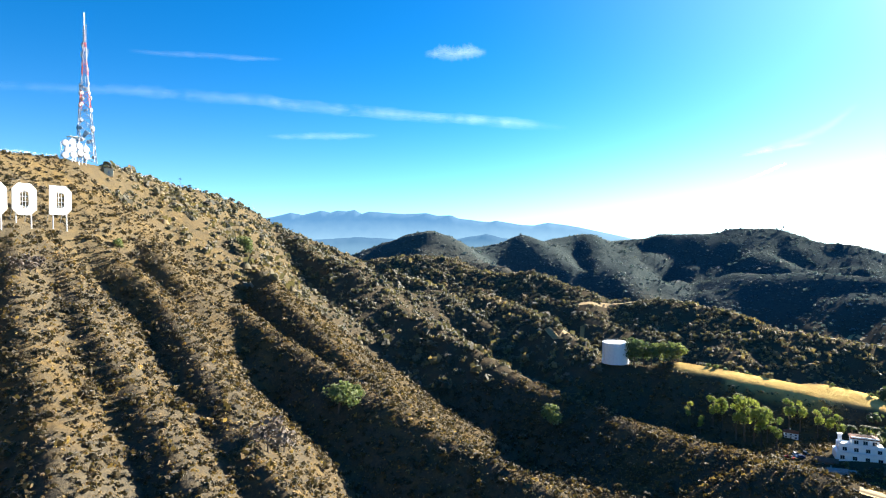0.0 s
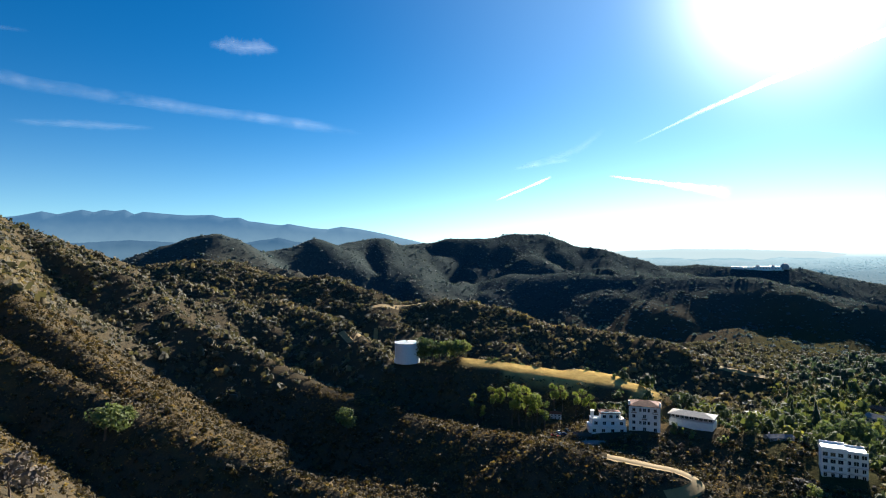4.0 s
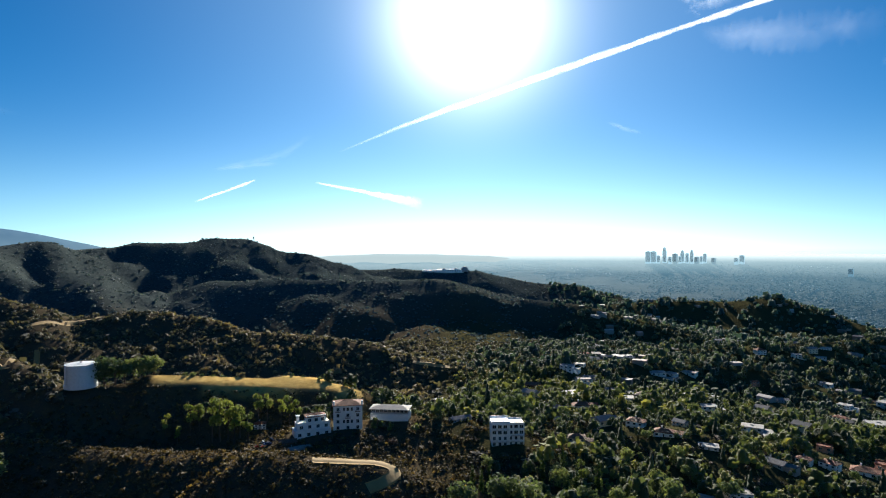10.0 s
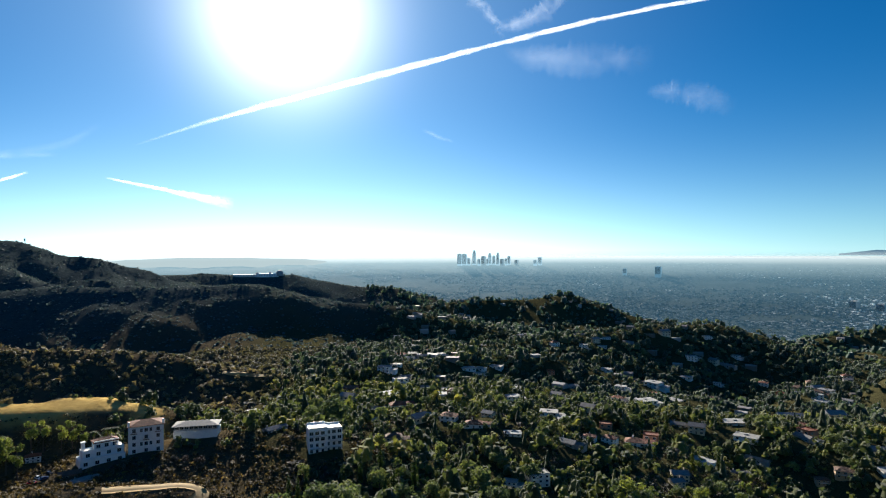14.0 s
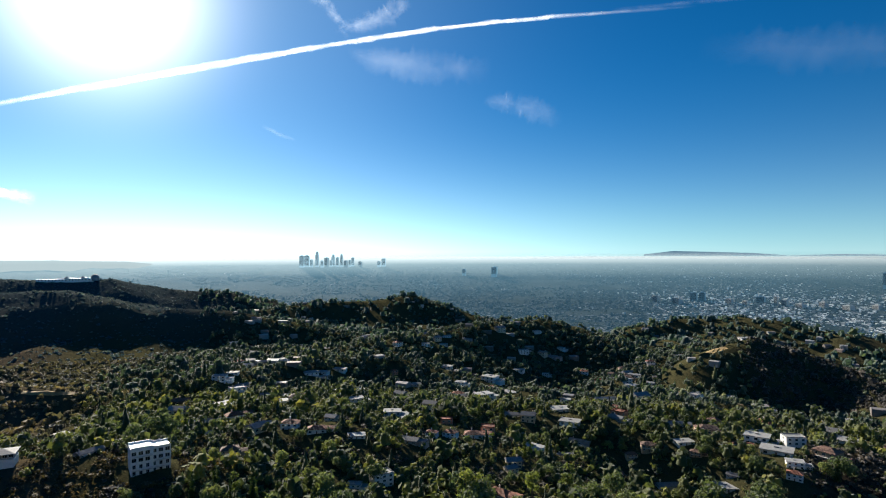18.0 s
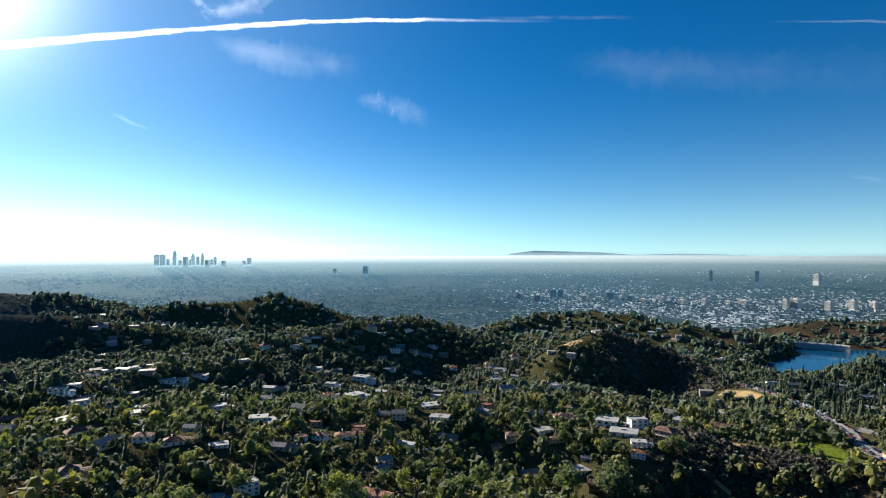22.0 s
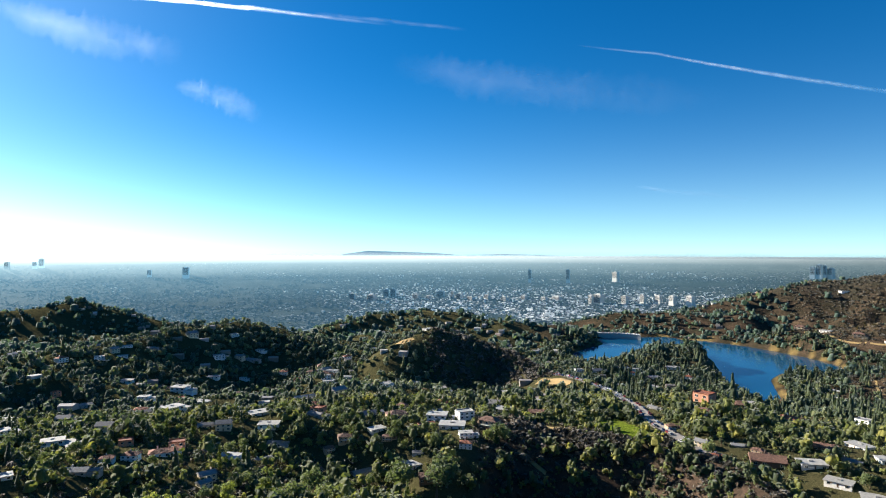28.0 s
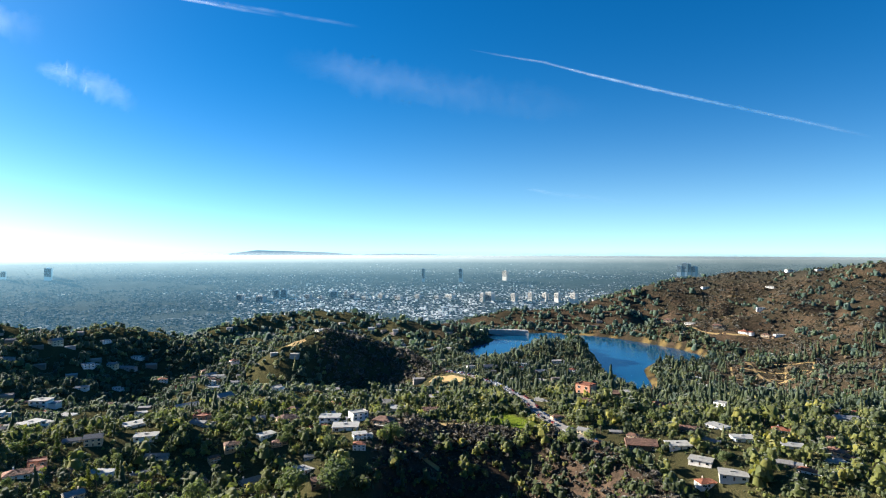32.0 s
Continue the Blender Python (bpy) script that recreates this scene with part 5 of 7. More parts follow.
# ---- the hill sign ----
def sign_letter(shape, x, y, z, heading, w=10.4, h=13.9):
    """One sheet-metal letter on steel posts with a lattice of bars behind its opening."""
    ob = empty("sign_letter", "tall white sheet metal letter %s on posts on the hillside" % shape, "sign", "letters of the hill sign")
    ob.matrix_world = pose(x, y, z, 0, 0, heading)
    c, cl = 2.6, (2.6 if shape == "O" else 0.02)
    W, t = w / 2, 0.35
    outer = [(-W + cl, 0), (W - c, 0), (W, c), (W, h - c), (W - c, h), (-W + cl, h), (-W, h - cl), (-W, cl)]
    i0, ic, il = 3.35, 1.1, (1.1 if shape == "O" else 0.02)
    iw, b0, b1 = W - i0, 3.1, h - 3.1
    inner = [(-iw + il, b0), (iw - ic, b0), (iw, b0 + ic), (iw, b1 - ic), (iw - ic, b1), (-iw + il, b1), (-iw, b1 - il), (-iw, b0 + il)]
    bm = bmesh.new()
    rings = [[bm.verts.new((px, py_, pz)) for px, pz in ring] for py_ in (-t, 0) for ring in (outer, inner)]
    of, inf, obk, ibk = rings
    for k in range(8):
        j = (k + 1) % 8
        bm.faces.new((of[k], of[j], inf[j], inf[k]))
        bm.faces.new((obk[j], obk[k], ibk[k], ibk[j]))
        bm.faces.new((of[j], of[k], obk[k], obk[j]))
        bm.faces.new((inf[k], inf[j], ibk[j], ibk[k]))
    part("face", bm, M_SIGN, ob)
    for k in range(9):
        xx = -W + 0.6 + k * (w - 1.2) / 8
        bm = bmesh.new()
        for z0, z1 in ((0.4, b0 - 0.2), (b1 + 0.2, h - 0.4)):
            if abs(xx) < W - c * 0.8:
                box(bm, xx - 0.05, xx + 0.05, -t - 0.05, -t - 0.004, z0, z1)
        if len(bm.verts):
            part("rib", bm, M_SIGN, ob)
        else:
            bm.free()
    for xx in (-iw * 0.35, iw * 0.35):
        bm = bmesh.new()
        box(bm, xx - 0.12, xx + 0.12, 0.05, 0.25, b0 - 0.3, b1 + 0.3)
        part("bar", bm, M_STEEL, ob)
    for k in range(4):
        zz = b0 + 0.8 + k * (b1 - b0 - 1.2) / 3
        bm = bmesh.new()
        box(bm, -iw - 0.3, iw + 0.3, 0.25, 0.42, zz - 0.12, zz + 0.12)
        part("bar", bm, M_STEEL, ob)
    for xx in (-W * 0.62, W * 0.62):
        bm = bmesh.new()
        tube(bm, (xx, 0.5, -12), (xx, 0.5, h * 0.85), 0.3, 0.26, 8)
        part("post", bm, M_WHITE, ob)
        bm = bmesh.new()
        tube(bm, (xx, 0.5, h * 0.7), (xx, 5.5, -3.5), 0.14, 0.14, 6)
        part("brace", bm, M_STEEL, ob)
    CLEAR.append((x, y, 5))


M_SIGN = plain("white_sheet_metal", (0.82, 0.82, 0.80), 0.45, 0, 0.04)
sign_letter("D", -184.0, 284.7, 238.6, 63.9)
sign_letter("O", -183.6, 259.6, 237.5, 66.3)
sign_letter("O", -183.3, 241.3, 236.7, 68.2)



# ---- radio tower on the summit ----
def dish(bm, c, d, r_):
    """A drum-shaped microwave dish at c that looks along d."""
    q = Vector(d).normalized().to_track_quat('Z', 'Y').to_matrix()
    prof = ((0.15 * r_, -0.55 * r_), (r_ * 0.75, -0.35 * r_), (r_, 0.0), (r_, 0.28 * r_), (r_ * 0.9, 0.34 * r_), (0.1 * r_, 0.40 * r_))
    rings = [[bm.verts.new(Vector(c) + q @ Vector((p[0] * math.cos(k * 0.5236), p[0] * math.sin(k * 0.5236), p[1]))) for k in range(12)] for p in prof]
    for A, B in zip(rings[:-1], rings[1:]):
        for k in range(12):
            j = (k + 1) % 12
            bm.faces.new((A[k], A[j], B[j], B[k]))
    bm.faces.new(rings[0][::-1])
    bm.faces.new(rings[-1])


M_MASTGREY = plain("mast_paint", (0.30, 0.31, 0.34), 0.6, 0, 0.12)
M_DISH = plain("dish_paint", (0.46, 0.47, 0.49), 0.6, 0, 0.12)


def radio_tower(x, y, z, height):
    ob = empty("radio_tower", "tall red and white lattice radio tower with dishes", "radio tower")
    ob.matrix_world = pose(x, y, z, 0, 0, 22)
    rng = np.random.default_rng(4)
    n, mast = 15, height * 0.20
    body = height - mast

    def half(zz):
        k = zz / body
        return 4.7 * (1 - k) ** 1.3 + 0.75

    zs = [body * (1 - (1 - k / n) ** 1.18) for k in range(n + 1)]
    for k in range(n):
        z0, z1 = zs[k], zs[k + 1]
        h0, h1 = half(z0), half(z1)
        bm = bmesh.new()
        c0 = [(s * h0, t * h0, z0) for s, t in ((-1, -1), (1, -1), (1, 1), (-1, 1))]
        c1 = [(s * h1, t * h1, z1) for s, t in ((-1, -1), (1, -1), (1, 1), (-1, 1))]
        for i in range(4):
            j = (i + 1) % 4
            tube(bm, c0[i], c1[i], 0.22, 0.20, 5)
            tube(bm, c0[i], c1[j], 0.10, 0.10, 4)
            tube(bm, c0[j], c1[i], 0.10, 0.10, 4)
            tube(bm, c1[i], c1[j], 0.11, 0.11, 4)
        red = (k // 2) % 2 == 1 and k > 3
        part("section", bm, M_REDPAINT if red else M_MASTGREY, ob, "red lattice section" if red else "white lattice section")
    bm = bmesh.new()
    tube(bm, (0, 0, body), (0, 0, body + mast * 0.55), 0.75, 0.45, 8)
    for k in range(5):
        box(bm, -0.9, 0.9, -0.9, 0.9, body + k * mast * 0.1, body + k * mast * 0.1 + 0.25)
    part("mast", bm, M_DISH, ob)
    bm = bmesh.new()
    tube(bm, (0, 0, body + mast * 0.55), (0, 0, height), 0.28, 0.10, 6)
    tube(bm, (1.3, 0, body), (1.3, 0, body + mast * 0.62), 0.10, 0.06, 5)
    part("antenna", bm, M_STEEL, ob)
    for _ in range(40):
        zz = body * rng.uniform(0.03, 0.75) ** 1.4 + 1.5
        hh = half(zz) + 0.7
        t = rng.uniform(0, 6.28)
        d = Vector((math.cos(t), math.sin(t), 0))
        bm = bmesh.new()
        dish(bm, (d.x * hh, d.y * hh, zz), d, rng.uniform(0.7, 1.6))
        part("dish", bm, M_DISH if rng.random() < 0.7 else M_GREY, ob)
    for _ in range(34):
        zz = body * rng.uniform(0.2, 0.98)
        hh = half(zz) + 1.0
        t = rng.uniform(0, 6.28)
        bm = bmesh.new()
        tube(bm, (math.cos(t) * half(zz) * 0.8, math.sin(t) * half(zz) * 0.8, zz), (math.cos(t) * hh, math.sin(t) * hh, zz), 0.08, 0.08, 4)
        tube(bm, (math.cos(t) * hh, math.sin(t) * hh, zz - 1.2), (math.cos(t) * hh, math.sin(t) * hh, zz + 1.4), 0.2, 0.2, 6)
        part("panel_antenna", bm, M_GREY, ob)
    CLEAR.append((x, y, 11))
    return ob


def dish_rack(x, y, z):
    """Lower steel rack crowded with large white dishes."""
    ob = empty("dish_rack", "steel rack crowded with round white microwave dishes", "antenna rack")
    ob.matrix_world = pose(x, y, z, 0, 0, 62) @ Matrix.Scale(1.05, 4)
    for i, xx in enumerate((-6, -2, 2, 6)):
        for yy in (-2, 2):
            bm = bmesh.new()
            tube(bm, (xx, yy, -2), (xx, yy, 14 if i in (1, 2) else 11), 0.2, 0.2, 5)
            part("post", bm, M_STEEL, ob)
    for zz in (3.0, 6.5, 10.0):
        bm = bmesh.new()
        for yy in (-2, 2):
            tube(bm, (-6, yy, zz), (6, yy, zz), 0.14, 0.14, 4)
            tube(bm, (-6, yy, zz), (-2, yy, zz - 3), 0.1, 0.1, 4)
            tube(bm, (6, yy, zz), (2, yy, zz - 3), 0.1, 0.1, 4)
        part("beam", bm, M_STEEL, ob)
    bm = bmesh.new()
    box(bm, -3, 3, -2.4, 2.4, 14, 14.25)
    part("platform", bm, M_STEEL, ob)
    for xx, zz in ((-6.2, 9.6), (-5.0, 5.8), (-2.6, 10.6), (-2.0, 7.0), (-1.8, 3.2), (1.6, 8.6), (2.2, 4.8), (5.4, 7.2), (5.6, 3.4), (-6.4, 2.6)):
        bm = bmesh.new()
        dish(bm, (xx, -2.9, zz), (0.1 * xx / 6, -1, 0.05), 2.0)
        part("dish", bm, M_DISH, ob)
    CLEAR.append((x, y, 9))


def shed(x, y, z, w, d, h, heading, label):
    ob = empty("equipment_shed", label, "shed")
    ob.matrix_world = pose(x, y, z, 0, 0, heading)
    bm = bmesh.new()
    box(bm, -w / 2, w / 2, -d / 2, d / 2, -2, h, 0.04)
    part("wall", bm, M_CREAM, ob)
    bm = bmesh.new()
    box(bm, -w / 2 - 0.2, w / 2 + 0.2, -d / 2 - 0.2, d / 2 + 0.2, h, h + 0.2, 0.03)
    part("roof", bm, M_FLATROOF, ob)
    bm = bmesh.new()
    box(bm, -0.5, 0.5, -d / 2 - 0.05, -d / 2 + 0.01, 0, 2.05)
    part("door", bm, M_GREY, ob)
    CLEAR.append((x, y, max(w, d) * 0.6))


def summit_fence():
    ob = tagged(empty("fence", "chain link fence along the summit crest", "fence"))
    ys = [y for y in np.arange(290, 372, 3.5)] + [y for y in np.arange(415, 640, 4.5)]
    prev = None
    for y in ys:
        x = -229.0
        z = ground_at(x, y)
        bm = bmesh.new()
        tube(bm, (x, y, z - 0.4), (x, y, z + 2.2), 0.06, 0.06, 5)
        part("post", bm, M_STEEL, ob)
        if prev is not None and y - prev[1] < 6:
            bm = bmesh.new()
            for h0 in (0.3, 0.9, 1.5, 2.1):
                tube(bm, (prev[0], prev[1], prev[2] + h0), (x, y, z + h0), 0.025, 0.025, 3)
            part("wire", bm, M_STEEL, ob)
        prev = (x, y, z)


radio_tower(-229.4, 381.3, 276.5, 96.6)
dish_rack(-226.2, 363.3, 275.2)
shed(-236.0, 353.5, 273.5, 9, 5, 3, 30, "low pale equipment building on the crest")
shed(-220.0, 390.3, 270.4, 5.5, 4, 3.5, 30, "small equipment hut beside the radio tower")

summit_fence()


def utility_pole(x, y, height, heading):
    """Timber pole with two crossarms and their insulators."""
    ob = empty("utility_pole", "weathered timber utility pole with two crossarms", "utility pole", "utility poles on the crest")
    ob.matrix_world = pose(x, y, ground_at(x, y), 0, 0, heading)
    bm = bmesh.new()
    tube(bm, (0, 0, -1.0), (0, 0, height), 0.2, 0.13, 8)
    part("pole", bm, M_BARK, ob)
    for zz, half in ((height - 0.5, 1.5), (height - 1.7, 1.2)):
        bm = bmesh.new()
        box(bm, -half, half, 0.13, 0.28, zz - 0.09, zz + 0.09, 0.02)
        arm = part("crossarm", bm, M_BARK, ob)
        for xx in (-half * 0.9, -half * 0.4, half * 0.4, half * 0.9):
            bm = bmesh.new()
            lathe(bm, [(0.03, zz + 0.09), (0.03, zz + 0.16), (0.075, zz + 0.17), (0.06, zz + 0.3), (0.02, zz + 0.32)], 8, xx, 0.2)
            part("insulator", bm, M_STEEL, arm)
    return ob


utility_pole(-226, 510, 11.0, 25)
utility_pole(-218, 414, 9.0, 20)

# ---- water tank on its terrace ----
def water_tank(x, y, z, r_, h):
    ob = empty("water_tank", "large white steel water tank on a terrace", "water tank")
    ob.matrix_world = pose(x, y, z, 0, 0, 0)
    bm = bmesh.new()
    prof = [(r_ + 0.4, -2.0), (r_ + 0.4, 0.3), (r_, 0.3)]
    for k in range(1, 6):
        prof += [(r_, h * k / 6 - 0.04), (r_ - 0.03, h * k / 6), (r_, h * k / 6 + 0.04)]
    prof += [(r_, h - 0.25), (r_ + 0.18, h - 0.25), (r_ + 0.18, h)]
    lathe(bm, prof, 48)
    part("shell", bm, M_TANK, ob)
    bm = bmesh.new()
    lathe(bm, [(r_ + 0.1, h + 0.005), (r_ * 0.5, h + 0.42), (0.6, h + 0.7), (0.1, h + 0.72)], 48)
    part("roof", bm, M_TANK, ob)
    bm = bmesh.new()
    lathe(bm, [(0.55, h + 0.6), (0.55, h + 1.3), (0.8, h + 1.35), (0.1, h + 1.6)], 12)
    part("vent", bm, M_STEEL, ob)
    bm = bmesh.new()
    a0 = radians(200)
    for s in (-0.25, 0.25):
        tube(bm, (math.cos(a0) * (r_ + 0.25) - math.sin(a0) * s, math.sin(a0) * (r_ + 0.25) + math.cos(a0) * s, 0), (math.cos(a0) * (r_ + 0.25) - math.sin(a0) * s, math.sin(a0) * (r_ + 0.25) + math.cos(a0) * s, h + 1), 0.04, 0.04, 4)
    for k in range(28):
        zz = 0.6 + k * 0.42
        tube(bm, (math.cos(a0) * (r_ + 0.25) + math.sin(a0) * 0.25, math.sin(a0) * (r_ + 0.25) - math.cos(a0) * 0.25, zz), (math.cos(a0) * (r_ + 0.25) - math.sin(a0) * 0.25, math.sin(a0) * (r_ + 0.25) + math.cos(a0) * 0.25, zz), 0.025, 0.025, 4)
    part("ladder", bm, M_STEEL, ob)
    bm = bmesh.new()
    for k in range(28):
        t = k * 6.28319 / 28
        t2 = (k + 1) * 6.28319 / 28
        p0, p1 = (math.cos(t) * r_ * 0.98, math.sin(t) * r_ * 0.98), (math.cos(t2) * r_ * 0.98, math.sin(t2) * r_ * 0.98)
        tube(bm, (*p0, h), (*p0, h + 1.0), 0.03, 0.03, 4)
        tube(bm, (*p0, h + 1.0), (*p1, h + 1.0), 0.03, 0.03, 4)
    part("railing", bm, M_STEEL, ob)
    CLEAR.append((x, y, r_ + 2))


M_TANK = plain("tank_paint", (0.72, 0.76, 0.78), 0.5, 0, 0.06)
water_tank(120.7, 414.8, 140.6, 8.9, 12.6)


# ---- dam at the far end of the reservoir ----
def dam():
    ob = tagged(empty("dam", "curved concrete dam with arched parapet across the reservoir", "dam"), kind="structure")
    p0, p1, sag = Vector((1329.6, -775.9)), Vector((1257.3, -953.0)), -34.0
    n = 30
    d = p1 - p0
    s = Vector((d.y, -d.x)).normalized()
    pts = [p0 + d * (k / n) + s * sag * 4 * (k / n) * (1 - k / n) for k in range(n + 1)]
    top = 13.0
    bm = bmesh.new()
    rows = []
    for q in pts:
        rows.append([bm.verts.new((q.x + s.x * o, q.y + s.y * o, zz)) for o, zz in ((4, -8), (3, top - 1), (3.6, top - 1), (3.6, top), (-3.6, top), (-4, -8))])
    for A, B in zip(rows[:-1], rows[1:]):
        for k in range(6):
            j = (k + 1) % 6
            bm.faces.new((A[k], A[j], B[j], B[k]))
    bm.faces.new(rows[0])
    bm.faces.new(rows[-1][::-1])
    part("wall", bm, M_CONC, ob)
    for A, B in zip(pts[:-1], pts[1:]):
        bm = bmesh.new()
        u = (B - A).normalized()
        L = (B - A).length
        nn = Vector((u.y, -u.x))
        for o in (-3.3, 3.3):
            for k0, k1, z0, z1 in ((0.0, 0.12, top, top + 2.2), (0.12, 1.0, top + 1.5, top + 2.2), (0.12, 1.0, top, top + 0.5)):
                q0, q1 = A + u * L * k0 + nn * o, A + u * L * k1 + nn * o
                tube(bm, (q0.x, q0.y, (z0 + z1) / 2), (q1.x, q1.y, (z0 + z1) / 2), (z1 - z0) / 2, (z1 - z0) / 2, 4)
        part("parapet_arch", bm, M_PLASTER, ob)


dam()


# ---- domed observatory on its ridge ----
def observatory(x, y, z):
    ob = empty("observatory", "long white domed observatory on the far ridge", "observatory")
    ob.matrix_world = pose(x, y, z, 0, 0, turned(x, y, 0))
    bm = bmesh.new()
    box(bm, -95, 60, -9, 9, -8, 3.0, 0.2)
    part("main_wing", bm, M_WHITE, ob)
    bm = bmesh.new()
    box(bm, -10, 50, -6, 8, 3.0, 5.5, 0.2)
    part("upper_wing", bm, M_WHITE, ob)
    for cx, r_, zz in ((64, 13, 4.0), (-14, 7, 3.5), (30, 5, 6)):
        bm = bmesh.new()
        lathe(bm, [(r_, -4), (r_, zz)] + [(r_ * math.cos(k * 0.19), zz + r_ * math.sin(k * 0.19)) for k in range(1, 8)] + [(0.2, zz + r_)], 24, cx, 0)
        part("dome", bm, M_GREY, ob)
    for k in range(16):
        window(ob, -88 + k * 9, -9, -1.0, 3, 2.8, "f")


observatory(1665.0, 1491.0, 139.4)


def summit_mast(x, y, z):
    ob = empty("summit_mast", "small lattice mast on the far park summit", "mast")
    ob.matrix_world = pose(x, y, z)
    bm = bmesh.new()
    for s, t in ((-1, -1), (1, -1), (0, 1)):
        tube(bm, (s * 2, t * 2, -2), (s * 0.4, t * 0.4, 13), 0.5, 0.4, 5)
    part("leg", bm, M_STEEL, ob)
    bm = bmesh.new()
    tube(bm, (0, 0, 9), (0, 0, 15), 1.8, 1.8, 10)
    part("drum", bm, M_GREY, ob)


summit_mast(946.1, 1641.9, 244.9)


# ---- the city in the basin ----
# far tower surfaces; haze emission is added to both further down
M_FARGLASS = plain("far_tower_glass", (0.16, 0.21, 0.25), 0.35, 0.0, 0.10, 0.02, 0.2)
M_FARSTONE = plain("far_tower_stone", (0.46, 0.45, 0.42), 0.7, 0.0, 0.08, 0.02, 0.2)



def city_tower(x, y, z0, w, h, steps, stone, group, label):
    """A far high-rise: stepped shaft, window bands and a roof house."""
    ob = empty("high_rise", label, "high-rise", group)
    ob.matrix_world = pose(x, y, z0, 0, 0, turned(x, y, -38 if stone else -12))
    mat = M_FARSTONE if stone else M_FARGLASS
    d = w * 0.8
    z = -25.0
    for k in range(steps):
        top = h * (0.62 + 0.38 * (k + 1) / steps) if steps > 1 else h
        f = 1 - 0.24 * k
        bm = bmesh.new()
        box(bm, -w / 2 * f, w / 2 * f, -d / 2 * f, d / 2 * f, z, top, w * 0.02)
        part("shaft", bm, mat, ob)
        bm = bmesh.new()
        zz = max(z, 0) + 1.0
        while zz < top - 2:
            box(bm, -w / 2 * f * 0.94, w / 2 * f * 0.94, -d / 2 * f - 0.12, -d / 2 * f + 0.05, zz, zz + 1.7)
            zz += 3.6
        if len(bm.verts):
            tagged(part("window_band", bm, M_GLASS, ob), kind="stuff")
        else:
            bm.free()
        z = top
    bm = bmesh.new()
    box(bm, -w * 0.22, w * 0.2, -d * 0.2, d * 0.2, h, h + 0.06 * h + 1, 0.1)
    part("roof_house", bm, mat, ob)


for x, y, z0, w, h, steps, stone in [(4092, 1750, 128.5, 33.7, 71.9, 1, 0), (4115, 1721, 128.3, 37.9, 72.1, 1, 0), (4118, 1686, 128.6, 21.0, 42.3, 1, 0), (4152, 1656, 128.3, 25.3, 97.5, 2, 0), (4137, 1612, 129.0, 20.9, 33.7, 1, 0), (4158, 1584, 128.9, 29.2, 54.8, 1, 1), (4169, 1555, 128.9, 16.7, 37.9, 1, 0), (4203, 1550, 128.3, 25.1, 76.2, 2, 0), (4195, 1514, 128.9, 20.8, 59.0, 1, 0), (4196, 1483, 129.2, 20.7, 79.7, 2, 0), (4196, 1450, 129.5, 24.7, 33.5, 1, 1), (4215, 1426, 129.4, 16.5, 37.7, 1, 0), (4241, 1411, 129.0, 20.7, 54.6, 1, 0), (4240, 1352, 129.7, 24.6, 25.0, 1, 1), (4270, 1217, 130.4, 24.2, 24.8, 1, 0), (4299, 1189, 130.2, 28.3, 45.6, 1, 0)]:
    city_tower(x, y, z0, w, h, steps, stone, "downtown skyline", "grey-blue downtown skyscraper in morning haze")
for x, y, z0, w, h, steps, stone in [(4086, 342, 71.3, 36.0, 46.5, 1, 0), (4113, 555, 73.6, 24.2, 29.6, 1, 0), (4186, 348, 67.6, 38.9, 50.1, 1, 0), (3358, -790, -52.8, 33.6, 53.9, 1, 0), (3358, -832, -54.4, 30.8, 57.5, 1, 0), (3262, -1092, -63.9, 38.1, 54.9, 1, 0), (2775, -1786, -76.9, 25.1, 62.9, 1, 1), (2760, -1827, -77.5, 47.1, 69.3, 1, 1), (3348, -594, -59.7, 34.9, 43.0, 1, 1), (3278, -689, -61.3, 43.9, 39.8, 1, 1), (3111, -1321, -68.1, 31.9, 45.0, 1, 1), (2954, -1601, -70.6, 32.1, 38.5, 1, 1), (2954, -1684, -67.5, 48.7, 39.0, 1, 1), (3226, -1009, -70.5, 27.9, 41.1, 1, 1), (3202, -1144, -67.8, 19.0, 60.9, 1, 1), (2474, -2184, -32.7, 36.1, 27.7, 1, 1), (2597, -2085, -40.9, 30.9, 31.3, 1, 1), (2676, -1931, -50.1, 31.1, 37.6, 1, 1), (2661, -2035, -46.8, 28.2, 38.0, 1, 1), (2531, -2118, -34.3, 30.4, 27.8, 1, 1), (3473, -1774, 42.0, 18.6, 63.3, 1, 0), (3355, -1988, 42.3, 22.3, 63.3, 1, 0), (2596, -3174, 88.8, 27.0, 43.7, 1, 0), (2571, -3194, 89.3, 30.2, 58.0, 1, 0), (2548, -3212, 89.7, 16.7, 54.2, 1, 0), (2531, -3238, 89.8, 33.3, 36.1, 1, 1), (3189, -1180, -65.1, 31.8, 45.0, 1, 1), (3118, -1224, -71.0, 37.8, 38.1, 1, 1), (3044, -1399, -69.3, 38.2, 38.3, 1, 1), (3266, -945, -67.8, 37.1, 44.3, 1, 1), (3042, -1519, -67.6, 32.4, 38.9, 1, 1), (3195, -2237, 54.9, 36.8, 37.1, 1, 1)]:
    city_tower(x, y, z0, w, h, steps, stone, "towers of the plain", "%s mid-rise tower block on the city plain" % ("pale" if stone else "dark"))


